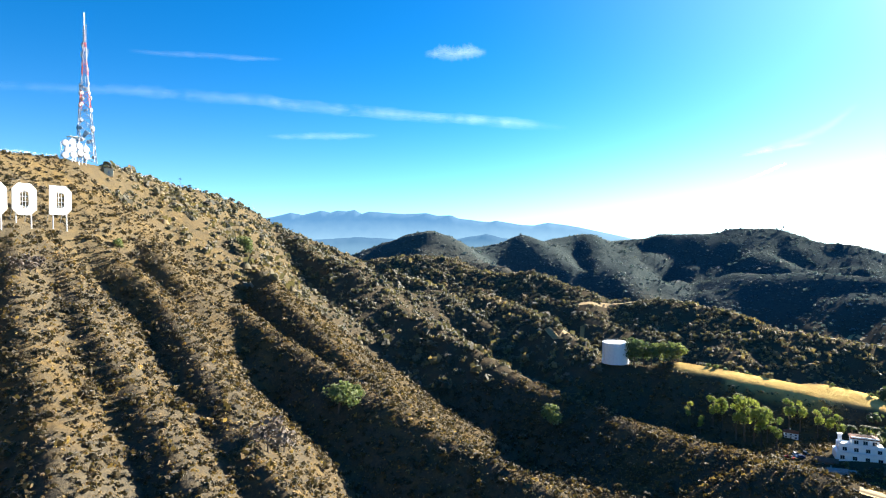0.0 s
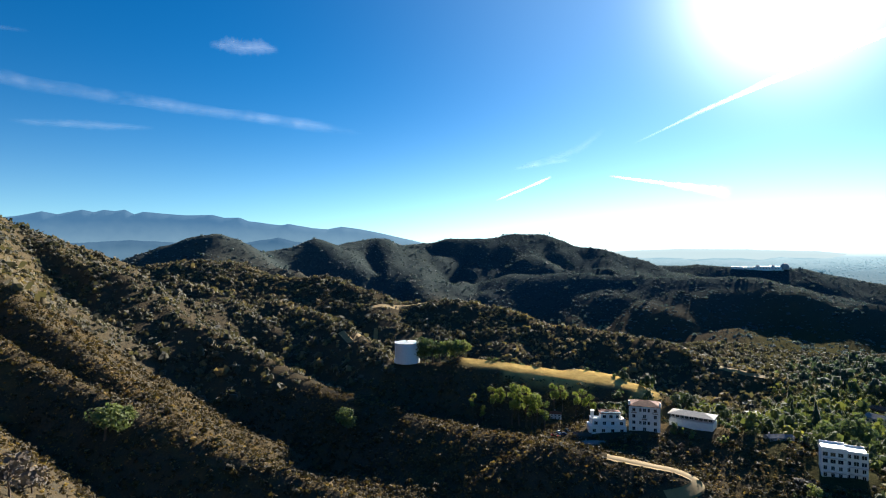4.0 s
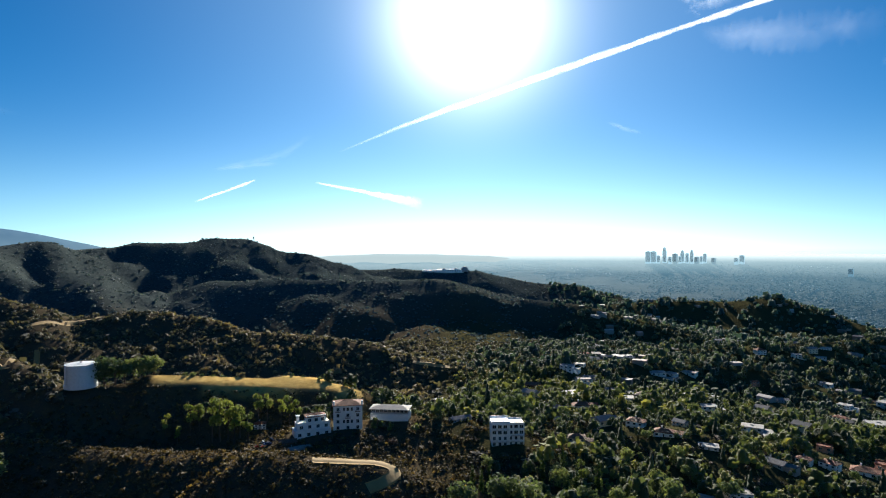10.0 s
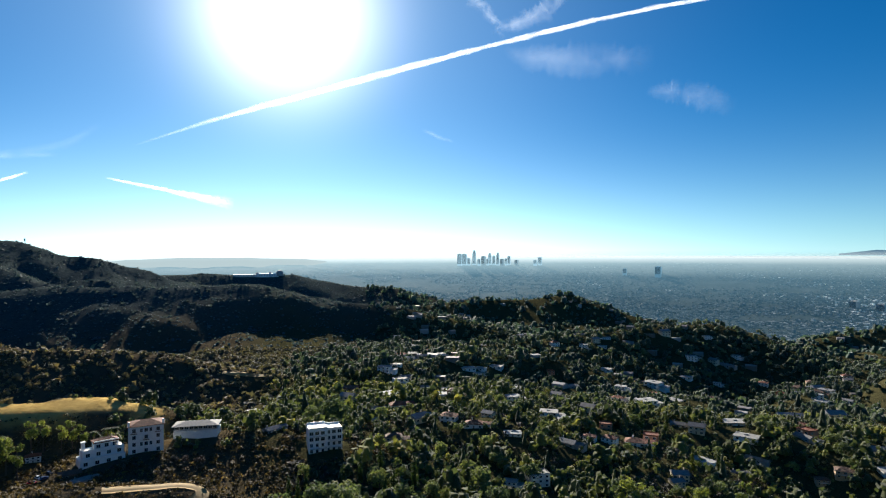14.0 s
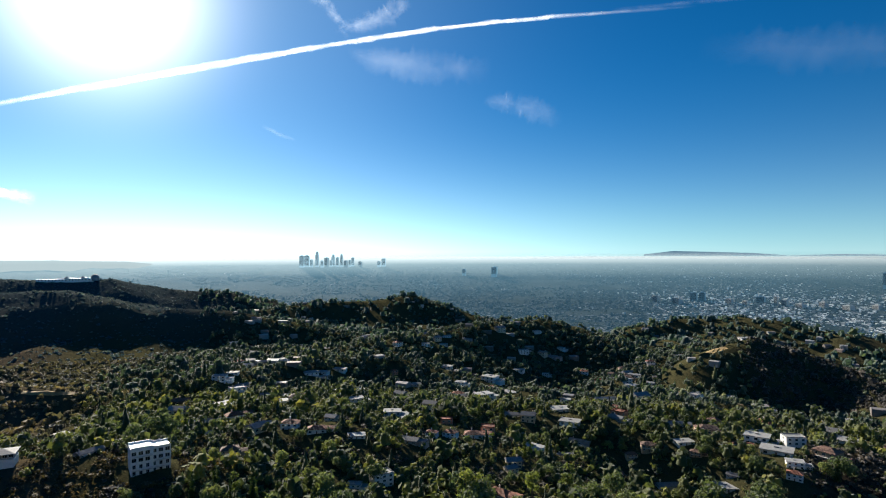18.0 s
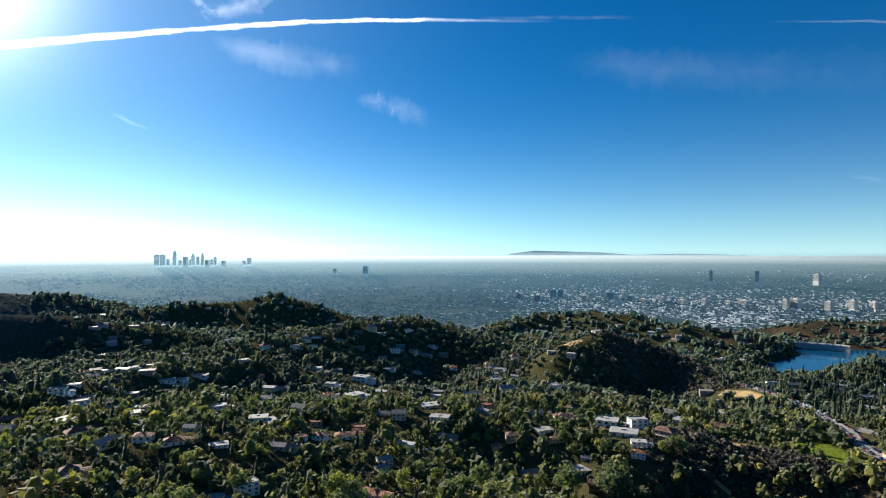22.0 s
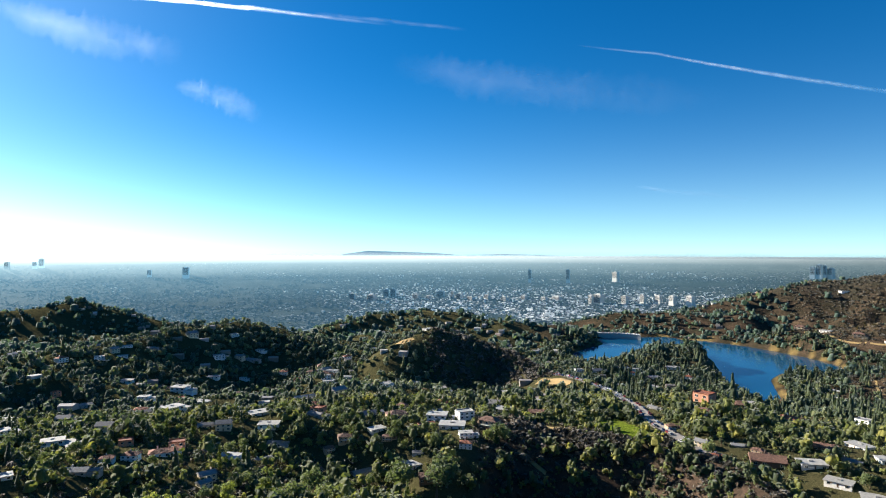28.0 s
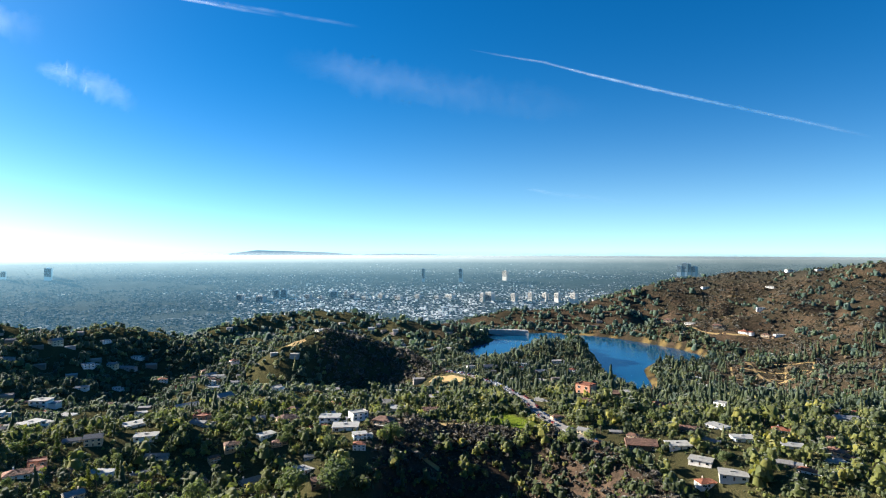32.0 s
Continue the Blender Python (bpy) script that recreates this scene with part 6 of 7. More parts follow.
def city_blocks():
    """Countless low roofs and street trees of the plain."""
    m, n, l, b = material("city_roofs")
    r = ramp(n, [(0.0, (0.03, 0.045, 0.05)), (0.45, (0.07, 0.09, 0.10)), (0.7, (0.20, 0.21, 0.21)), (0.88, (0.62, 0.61, 0.57)), (1.0, (0.85, 0.83, 0.78))])
    l.new(attr(n, "tone").outputs["Fac"], r.inputs[0])
    l.new(r.outputs[0], b.inputs["Base Color"])
    b.inputs["Roughness"].default_value = 0.8
    # emission paints haze over the roofs; the buildings are no light source
    haze_glow(n, l, b)
    rng = np.random.default_rng(31)
    N = 70000
    deg = rng.uniform(50, 152, N)
    az = np.radians(deg)
    r_ = 2350 + 2200 * rng.random(N) ** 1.0
    x, y = r_ * np.sin(az), r_ * np.cos(az)
    # districts lie in long bands along the plain; the dense bright one lies to the south-west
    dens = fbm(deg * 55, r_ * 1.3, 190, 71, 4)
    dense = (0.4 + 0.6 * smooth01(deg, 92, 106)) * smooth01(r_, 2600, 2900) * (1 - 0.6 * smooth01(r_, 3500, 3900)) * (1 - smooth01(r_, 4200, 4450))
    ok = dens > 0.05 + rng.normal(0, 0.10, N) - 0.5 * dense - 0.12 * smooth01(r_, 3300, 4200)
    x, y, r_, dens, dense = x[ok], y[ok], r_[ok], dens[ok], dense[ok]
    z = surface(x, y)
    k = np.clip(1 - (r_ - BASIN_NEAR) / 2600, 0.10, 1)
    w = rng.uniform(5, 24, len(x)) * (0.25 + 0.75 * k)
    d = rng.uniform(5, 17, len(x)) * (0.25 + 0.75 * k)
    h = rng.uniform(2, 4.5, len(x)) * np.where(rng.random(len(x)) < 0.03 + 0.10 * dense, rng.uniform(1.8, 4.0, len(x)), 1) * (0.4 + 0.6 * k)
    tone = np.clip(rng.random(len(x)) ** 1.5 * 0.66 + 0.7 * dense * smooth01(np.degrees(np.arctan2(x, y)), 88, 108) * rng.random(len(x)) ** 0.8 + 0.3 * (rng.random(len(x)) < 0.03) * dense + 0.30 * smooth01(dens, 0.26, 0.42) * rng.random(len(x)), 0, 1)
    c, s = math.cos(0.62), math.sin(0.62)
    corner = np.array([(-1, -1), (1, -1), (1, 1), (-1, 1)])
    px = corner[None, :, 0] * w[:, None] / 2
    py_ = corner[None, :, 1] * d[:, None] / 2
    X, Y = px * c - py_ * s + x[:, None], px * s + py_ * c + y[:, None]
    lo = np.stack([X, Y, np.repeat(z[:, None] - 2, 4, 1)], -1)
    hi = np.stack([X, Y, np.repeat((z + h)[:, None], 4, 1)], -1)
    V = np.concatenate([lo, hi], 1).reshape(-1, 3)
    q = np.array([(4, 5, 6, 7), (0, 1, 5, 4), (1, 2, 6, 5), (2, 3, 7, 6), (3, 0, 4, 7)])
    Fc = (q[None] + 8 * np.arange(len(x))[:, None, None]).reshape(-1, 4)
    tagged(new("city_blocks", mesh_arrays("city_blocks", V, Fc, [m], [("tone", np.repeat(tone, 8))])), "countless pale low buildings across the hazy city plain", "buildings", kind="stuff")
    clump = [leaf_cloud(rng, lobe_set(rng, 1, 0.3, 0.2, 0.3, 0.7, 1.0, 0.6), 1, 0.6, core=0.9) for _ in range(6)]
    N = 8000
    az = np.radians(rng.uniform(50, 150, N))
    r_ = 2250 + 2200 * rng.random(N) ** 1.1
    x, y = r_ * np.sin(az), r_ * np.cos(az)
    k = np.clip(1 - (r_ - BASIN_NEAR) / 2600, 0.12, 1)
    size = rng.uniform(4, 9, N) * (0.35 + 0.65 * k)
    spread_plants("street_trees", "dark trees between the buildings of the city plain", "trees", clump, np.stack([x, y, surface(x, y)], -1), size, rng.uniform(0, 0.6, N), M_FARTREE, 33)


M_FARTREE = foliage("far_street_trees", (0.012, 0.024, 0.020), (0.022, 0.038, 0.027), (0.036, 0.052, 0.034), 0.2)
# haze painted as emission on street trees and towers too
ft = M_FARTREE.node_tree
haze_glow(ft.nodes, ft.links, ft.nodes["Principled BSDF"])
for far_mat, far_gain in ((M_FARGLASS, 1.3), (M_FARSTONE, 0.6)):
    haze_glow(far_mat.node_tree.nodes, far_mat.node_tree.links, far_mat.node_tree.nodes["Principled BSDF"], far_gain)
city_blocks()


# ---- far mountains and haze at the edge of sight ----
# mountain colour and its haze are painted as emission, graded from foot to crest
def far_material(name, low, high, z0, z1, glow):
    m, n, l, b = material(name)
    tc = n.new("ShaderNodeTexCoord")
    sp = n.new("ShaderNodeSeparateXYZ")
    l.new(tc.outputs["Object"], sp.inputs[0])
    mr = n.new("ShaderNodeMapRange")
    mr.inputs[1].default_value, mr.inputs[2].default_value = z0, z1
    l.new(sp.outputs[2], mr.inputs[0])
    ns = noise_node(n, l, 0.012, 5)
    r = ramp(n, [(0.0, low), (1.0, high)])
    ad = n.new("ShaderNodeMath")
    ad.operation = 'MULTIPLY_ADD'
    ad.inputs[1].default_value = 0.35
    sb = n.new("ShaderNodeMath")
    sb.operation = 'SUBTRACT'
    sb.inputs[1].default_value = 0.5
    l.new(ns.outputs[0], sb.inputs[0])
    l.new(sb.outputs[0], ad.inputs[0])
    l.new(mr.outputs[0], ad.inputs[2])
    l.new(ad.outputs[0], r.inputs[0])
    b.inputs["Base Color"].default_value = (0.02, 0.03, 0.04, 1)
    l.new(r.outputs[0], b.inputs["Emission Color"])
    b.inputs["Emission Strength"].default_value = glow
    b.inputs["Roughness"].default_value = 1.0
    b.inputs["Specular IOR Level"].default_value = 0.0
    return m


def far_range(name, label, line, dist, mat, base=-120.0, jag=9.0, seed=1, deep=1.0):
    """A far range from bearings and rises in degrees; it has a back slope and broken foothills."""
    az = np.arange(line[0][0], line[-1][0], 0.12)
    el = np.interp(az, [p[0] for p in line], [p[1] for p in line])
    x, y = np.sin(np.radians(az)), np.cos(np.radians(az))
    top = CAMERA_HEIGHT + dist * np.tan(np.radians(el)) + jag * fbm(az * 100, az * 0, 120, seed, 4)
    V = []
    for f, k in ((-260, 0.0), (-160, 0.45), (-70, 0.8), (0, 1.0), (60, 0.4), (90, 0.0)):
        d = dist + f * deep + 40 * deep * fbm(az * 100, az * 0 + f, 160, seed + 5, 3) * (0 < k < 1)
        V.append(np.stack([x * d, y * d, base + (top - base) * k], -1))
    V = np.array(V)
    m_, n_ = V.shape[:2]
    i, j = np.meshgrid(np.arange(m_ - 1), np.arange(n_ - 1), indexing="ij")
    b0 = (i * n_ + j).ravel()
    Fc = np.stack([b0, b0 + 1, b0 + n_ + 1, b0 + n_], -1)
    return tagged(new(name, mesh_arrays(name, V.reshape(-1, 3), Fc, [mat], smooth=True)), label, "mountains", kind="structure")


# emitted hazy blues: foot colour, then crest colour
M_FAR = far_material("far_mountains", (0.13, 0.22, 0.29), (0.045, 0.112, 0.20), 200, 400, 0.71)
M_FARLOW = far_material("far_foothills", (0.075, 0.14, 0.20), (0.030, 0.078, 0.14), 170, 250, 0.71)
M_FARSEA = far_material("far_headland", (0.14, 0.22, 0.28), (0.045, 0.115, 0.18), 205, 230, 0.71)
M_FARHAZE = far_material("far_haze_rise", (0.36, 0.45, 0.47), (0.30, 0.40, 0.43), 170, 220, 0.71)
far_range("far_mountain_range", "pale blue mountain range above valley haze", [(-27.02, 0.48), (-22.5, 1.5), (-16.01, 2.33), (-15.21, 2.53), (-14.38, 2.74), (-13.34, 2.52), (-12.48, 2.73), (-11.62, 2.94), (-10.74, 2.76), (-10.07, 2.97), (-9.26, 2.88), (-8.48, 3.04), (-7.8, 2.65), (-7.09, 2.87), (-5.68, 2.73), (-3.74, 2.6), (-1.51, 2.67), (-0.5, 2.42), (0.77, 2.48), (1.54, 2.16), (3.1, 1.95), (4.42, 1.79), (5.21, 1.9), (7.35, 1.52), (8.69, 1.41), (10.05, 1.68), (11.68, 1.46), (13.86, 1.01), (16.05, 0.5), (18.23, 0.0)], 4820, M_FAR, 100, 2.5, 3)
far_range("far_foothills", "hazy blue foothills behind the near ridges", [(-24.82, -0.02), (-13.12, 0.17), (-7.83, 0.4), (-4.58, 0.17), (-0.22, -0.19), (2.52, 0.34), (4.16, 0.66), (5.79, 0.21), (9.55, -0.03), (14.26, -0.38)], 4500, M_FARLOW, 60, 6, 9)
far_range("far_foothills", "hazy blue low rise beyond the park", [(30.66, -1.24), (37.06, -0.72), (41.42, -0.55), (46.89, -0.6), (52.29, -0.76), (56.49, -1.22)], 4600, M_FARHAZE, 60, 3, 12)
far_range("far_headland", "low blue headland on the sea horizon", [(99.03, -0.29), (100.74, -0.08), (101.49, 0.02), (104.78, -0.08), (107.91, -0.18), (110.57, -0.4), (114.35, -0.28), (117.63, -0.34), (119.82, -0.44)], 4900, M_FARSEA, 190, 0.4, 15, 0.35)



# ---- condensation trails and thin cloud ----
def vapour_material(name, dens, grain, detail, color=(0.9, 0.93, 0.97), lo=0.30):
    m, n, l, b = material(name)
    n.remove(b)
    at = attr(n, "edge")
    ns = noise_node(n, l, grain, detail, 0.65)
    r = ramp(n, [(lo, (0, 0, 0)), (lo + 0.48, (1, 1, 1))])
    l.new(ns.outputs[0], r.inputs[0])
    mu = n.new("ShaderNodeMath")
    mu.operation = 'MULTIPLY'
    l.new(at.outputs["Fac"], mu.inputs[0])
    l.new(r.outputs[0], mu.inputs[1])
    mu2 = n.new("ShaderNodeMath")
    mu2.operation, mu2.use_clamp = 'MULTIPLY', True
    mu2.inputs[1].default_value = dens
    l.new(mu.outputs[0], mu2.inputs[0])
    tr, di, tl, ad, mx = (n.new("ShaderNodeBsdf" + k) if k in ("Transparent", "Diffuse", "Translucent") else n.new(k) for k in ("Transparent", "Diffuse", "Translucent", "ShaderNodeAddShader", "ShaderNodeMixShader"))
    di.inputs[0].default_value = tl.inputs[0].default_value = (*color, 1)
    l.new(di.outputs[0], ad.inputs[0])
    l.new(tl.outputs[0], ad.inputs[1])
    l.new(mu2.outputs[0], mx.inputs[0])
    l.new(tr.outputs[0], mx.inputs[1])
    l.new(ad.outputs[0], mx.inputs[2])
    l.new(mx.outputs[0], n["Material Output"].inputs[0])
    return m


M_TRAIL = vapour_material("vapour_trail", 0.85, 0.012, 6, lo=0.14)
M_SOFT = vapour_material("soft_vapour", 0.10, 0.006, 5)
M_VEIL = vapour_material("veil_cloud", 0.12, 0.003, 6)
M_VEIL2 = vapour_material("puff_cloud", 0.15, 0.004, 3)


M_WISP = vapour_material("wisp_cloud", 0.30, 0.008, 7, lo=0.36)
M_SMOG = vapour_material("smog", 1.0, 0.0006, 2, (0.30, 0.325, 0.33))


def vapour(name, label, line, mat, dist=4750.0, seed=0):
    """A long soft sheet of vapour; line: bearing, rise, half width and density along it."""
    rng = np.random.default_rng(seed)
    n = 220
    s = np.linspace(0, 1, n)
    k = np.linspace(0, 1, len(line))
    L = np.array(line, float)
    az, el, wd, de = (np.interp(s, k, L[:, i]) for i in range(4))
    el = el + 0.25 * wd * fbm(s * 900, s * 0, 140, seed, 3)
    da, de_ = np.gradient(az), np.gradient(el)
    ln = np.hypot(da, de_)
    na, ne = -de_ / ln, da / ln
    V, E = [], []
    for o, edge in ((-1, 0), (-0.6, 0.45), (0, 1), (0.6, 0.45), (1, 0)):
        w_ = wd * o * (1 + 0.35 * fbm(s * 900, s * 0 + 50 * o, 120, seed + 9, 3) + 0.5 * fbm(s * 900, s * 0 + 70 * o, 16, seed + 19, 3))
        A, B = np.radians(az + na * w_), np.radians(el + ne * w_)
        V.append(np.stack([dist * np.sin(A) * np.cos(B), dist * np.cos(A) * np.cos(B), CAMERA_HEIGHT + dist * np.sin(B)], -1))
        end = np.minimum(1, 6 * np.minimum(s, 1 - s))
        E.append(edge * de * end)
    V, E = np.array(V), np.array(E)
    i, j = np.meshgrid(np.arange(4), np.arange(n - 1), indexing="ij")
    b0 = (i * n + j).ravel()
    Fc = np.stack([b0, b0 + 1, b0 + n + 1, b0 + n], -1)
    return tagged(new(name, mesh_arrays(name, V.reshape(-1, 3), Fc, [mat], [("edge", E.ravel())], smooth=True)), label, "cloud")


vapour("contrail", "long white condensation trail across the blue sky", [(37.6, 9.05, 0.09, 0.8), (43.61, 11.59, 0.19, 1), (49.05, 13.51, 0.28, 1), (54.91, 15.33, 0.31, 1), (60.52, 16.89, 0.31, 1), (66.72, 18.42, 0.28, 1), (69.77, 19.08, 0.22, 1), (72.04, 19.52, 0.28, 1), (75.05, 20.05, 0.22, 1), (79.55, 20.68, 0.28, 1), (80.09, 20.75, 0.22, 1), (85.03, 21.18, 0.25, 1), (90.49, 21.36, 0.22, 0.8), (91.16, 21.37, 0.19, 0.6), (96.63, 21.25, 0.16, 0.4), (103.71, 20.88, 0.13, 0.2)], M_TRAIL, seed=2)
vapour("contrail", "short white condensation trail low over the hills", [(24.88, 4.13, 0.09, 0.8), (27.61, 5.22, 0.13, 1), (30.18, 6.3, 0.13, 1)], M_TRAIL, seed=3)
vapour("contrail", "wide spreading condensation trail below the sun", [(35.44, 6.21, 0.09, 0.9), (38.15, 5.76, 0.16, 1), (41.42, 5.13, 0.25, 1), (45.8, 4.2, 0.65, 0.7)], M_TRAIL, seed=4)
vapour("contrail", "thin white condensation trail over the reservoir", [(121.43, 18.79, 0.07, 0.1), (128.47, 17.5, 0.11, 0.2), (135.73, 15.33, 0.15, 0.5), (142.94, 13.11, 0.17, 0.55), (149.43, 10.95, 0.17, 0.4), (154.97, 8.88, 0.16, 0.15)], M_TRAIL, seed=5)
vapour("contrail", "faint old condensation trail high in the sky", [(96.36, 21.38, 0.22, 0.8), (101.19, 21.32, 0.22, 0.8), (106.29, 21.01, 0.19, 0.5), (111.07, 20.55, 0.16, 0.3)], M_SOFT, seed=6)
vapour("contrail", "broad soft condensation trail above the mountains", [(-41.58, 11.76, 0.31, 0.7), (-36.67, 12.05, 0.38, 0.8), (-26.87, 12.91, 0.61, 0.9), (-17.56, 12.82, 0.61, 0.9), (-4.49, 12.07, 0.57, 0.9), (6.38, 11.18, 0.53, 1), (12.23, 10.45, 0.25, 0.5)], M_SOFT, seed=7)
vapour("cloud_streak", "thin white streak of cloud", [(-27.91, 15.95, 0.19, 0.6), (-23.26, 16.2, 0.28, 1), (-18.51, 16.38, 0.28, 1), (-15.01, 16.55, 0.16, 0.5)], M_SOFT, seed=8)
vapour("cloud_puff", "small soft white puff of cloud", [(-1.73, 17.41, 0.31, 0.8), (0.45, 17.5, 0.73, 1), (2.63, 17.57, 0.73, 1), (4.36, 17.53, 0.31, 0.8)], M_VEIL2, seed=9)
vapour("cloud_streak", "thin white streak of cloud", [(-16.6, 9.67, 0.19, 0.6), (-13.54, 9.79, 0.34, 1), (-9.35, 9.96, 0.38, 1), (-6.13, 10.06, 0.19, 0.5)], M_SOFT, seed=10)
vapour("cloud_wisp", "feathery wisp of high cloud beside the trail", [(67.62, 23.31, 0.81, 1), (69.24, 22.31, 0.65, 1), (70.58, 20.83, 0.38, 1), (71.11, 19.61, 0.25, 0.8)], M_WISP, seed=11)
vapour("cloud_wisp", "feathery wisp of high cloud beside the trail", [(69.77, 20.4, 0.38, 0.8), (72.43, 20.96, 0.81, 0.9), (75.05, 21.92, 1.05, 0.8), (77.1, 23.08, 0.81, 0.6)], M_WISP, seed=12)
vapour("cloud_veil", "thin veil of high cloud", [(71.08, 18.73, 0.31, 0.4), (73.52, 17.88, 1.22, 0.9), (78.78, 17.29, 1.62, 0.9), (85.0, 17.01, 1.22, 0.5)], M_VEIL, seed=13)
vapour("cloud_wisp", "small wisp of high cloud", [(84.26, 14.29, 0.38, 0.8), (86.51, 13.96, 1.05, 1), (89.06, 13.36, 1.22, 0.8), (91.68, 12.21, 0.81, 0.4)], M_SOFT, seed=14)
vapour("cloud_veil", "thin veil of high cloud", [(103.7, 17.3, 0.9, 0.2), (111.2, 16.4, 1.8, 0.38), (117.7, 15.4, 2.0, 0.42), (125.5, 14.3, 1.8, 0.35), (134.5, 13.0, 1.2, 0.18)], M_VEIL, seed=15)
vapour("cloud_streak", "thin streak of cloud over the far hills", [(126.76, 5.96, 0.13, 0.8), (129.44, 5.46, 0.25, 1), (133.17, 4.98, 0.28, 0.8), (136.69, 4.35, 0.25, 0.4)], M_SOFT, seed=16)
vapour("cloud_streak", "thin streak of cloud beside the sun", [(26.45, 7.1, 0.13, 0.6), (28.94, 7.44, 0.25, 0.9), (32.24, 7.91, 0.19, 0.5)], M_SOFT, seed=17)
vapour("cloud_wisp", "small wisp of cloud near the sun", [(63.26, 11.61, 0.19, 0.8), (64.84, 10.88, 0.22, 1), (66.4, 10.4, 0.13, 0.5)], M_SOFT, seed=18)
vapour("contrail", "short thick trail of vapour beside the sun", [(26.54, 7.26, 0.16, 0.3), (30.13, 7.9, 0.38, 0.5), (32.76, 8.76, 0.38, 0.5), (35.17, 10.66, 0.25, 0.3)], M_SOFT, seed=19)
vapour("cloud_streak", "faint low cloud bank on the horizon", [(39.22, -0.13, 0.09, 0.5), (42.59, 0.02, 0.13, 0.9), (46.61, 0.18, 0.13, 0.9), (50.25, 0.39, 0.13, 0.5)], M_VEIL, seed=20)
vapour("smog_band", "thin grey band of smog along the horizon", [(56, -0.6, 0.36, 0.2), (72, -0.62, 0.40, 0.5), (88, -0.64, 0.46, 0.8), (104, -0.68, 0.48, 0.9), (120, -0.68, 0.48, 1), (136, -0.66, 0.5, 1), (152, -0.62, 0.52, 1), (166, -0.6, 0.52, 1)], M_SMOG, 4700, 21)



# ---- single trees that stand out ----
def tree_thing(name, label, lobes, count, size, mat, height, trunk_r, seed, limbs=5, trunk_top=0.75):
    """A tree 1 unit of height = its real height: tapered trunk, limbs and a crown of leaf tufts."""
    rng = np.random.default_rng(seed)
    ob = empty(name, label, "tree", name + " group")
    bm = bmesh.new()
    p = Vector((0, 0, -1.0))
    zs = np.linspace(0, height * trunk_top, 5)
    prev, pr = p, trunk_r * 1.25
    for k, zz in enumerate(zs[1:]):
        q = Vector((rng.normal(scale=0.012) * height, rng.normal(scale=0.012) * height, zz))
        r_ = trunk_r * (1 - 0.2 * (k + 1))
        tube(bm, prev, q, pr, r_, 7)
        prev, pr = q, r_
    for k in range(limbs):
        lb = lobes[k % len(lobes)]
        z0 = height * rng.uniform(0.3, trunk_top * 0.9)
        tube(bm, (0, 0, z0), (lb[0] * 0.8, lb[1] * 0.8, max(lb[2], z0 + 0.3)), trunk_r * 0.4, trunk_r * 0.12, 5)
    part("trunk", bm, M_BARK, ob)
    v, f = leaf_cloud(rng, lobes, count, size, inner=0.3, core=0.45 if mat.name != "dry_twigs" else 0.0)
    me = mesh_arrays("crown", v, f, [mat], [("tone", np.full(len(v), 0.12))])
    cr = new("crown", me)
    cr.parent = ob
    return ob


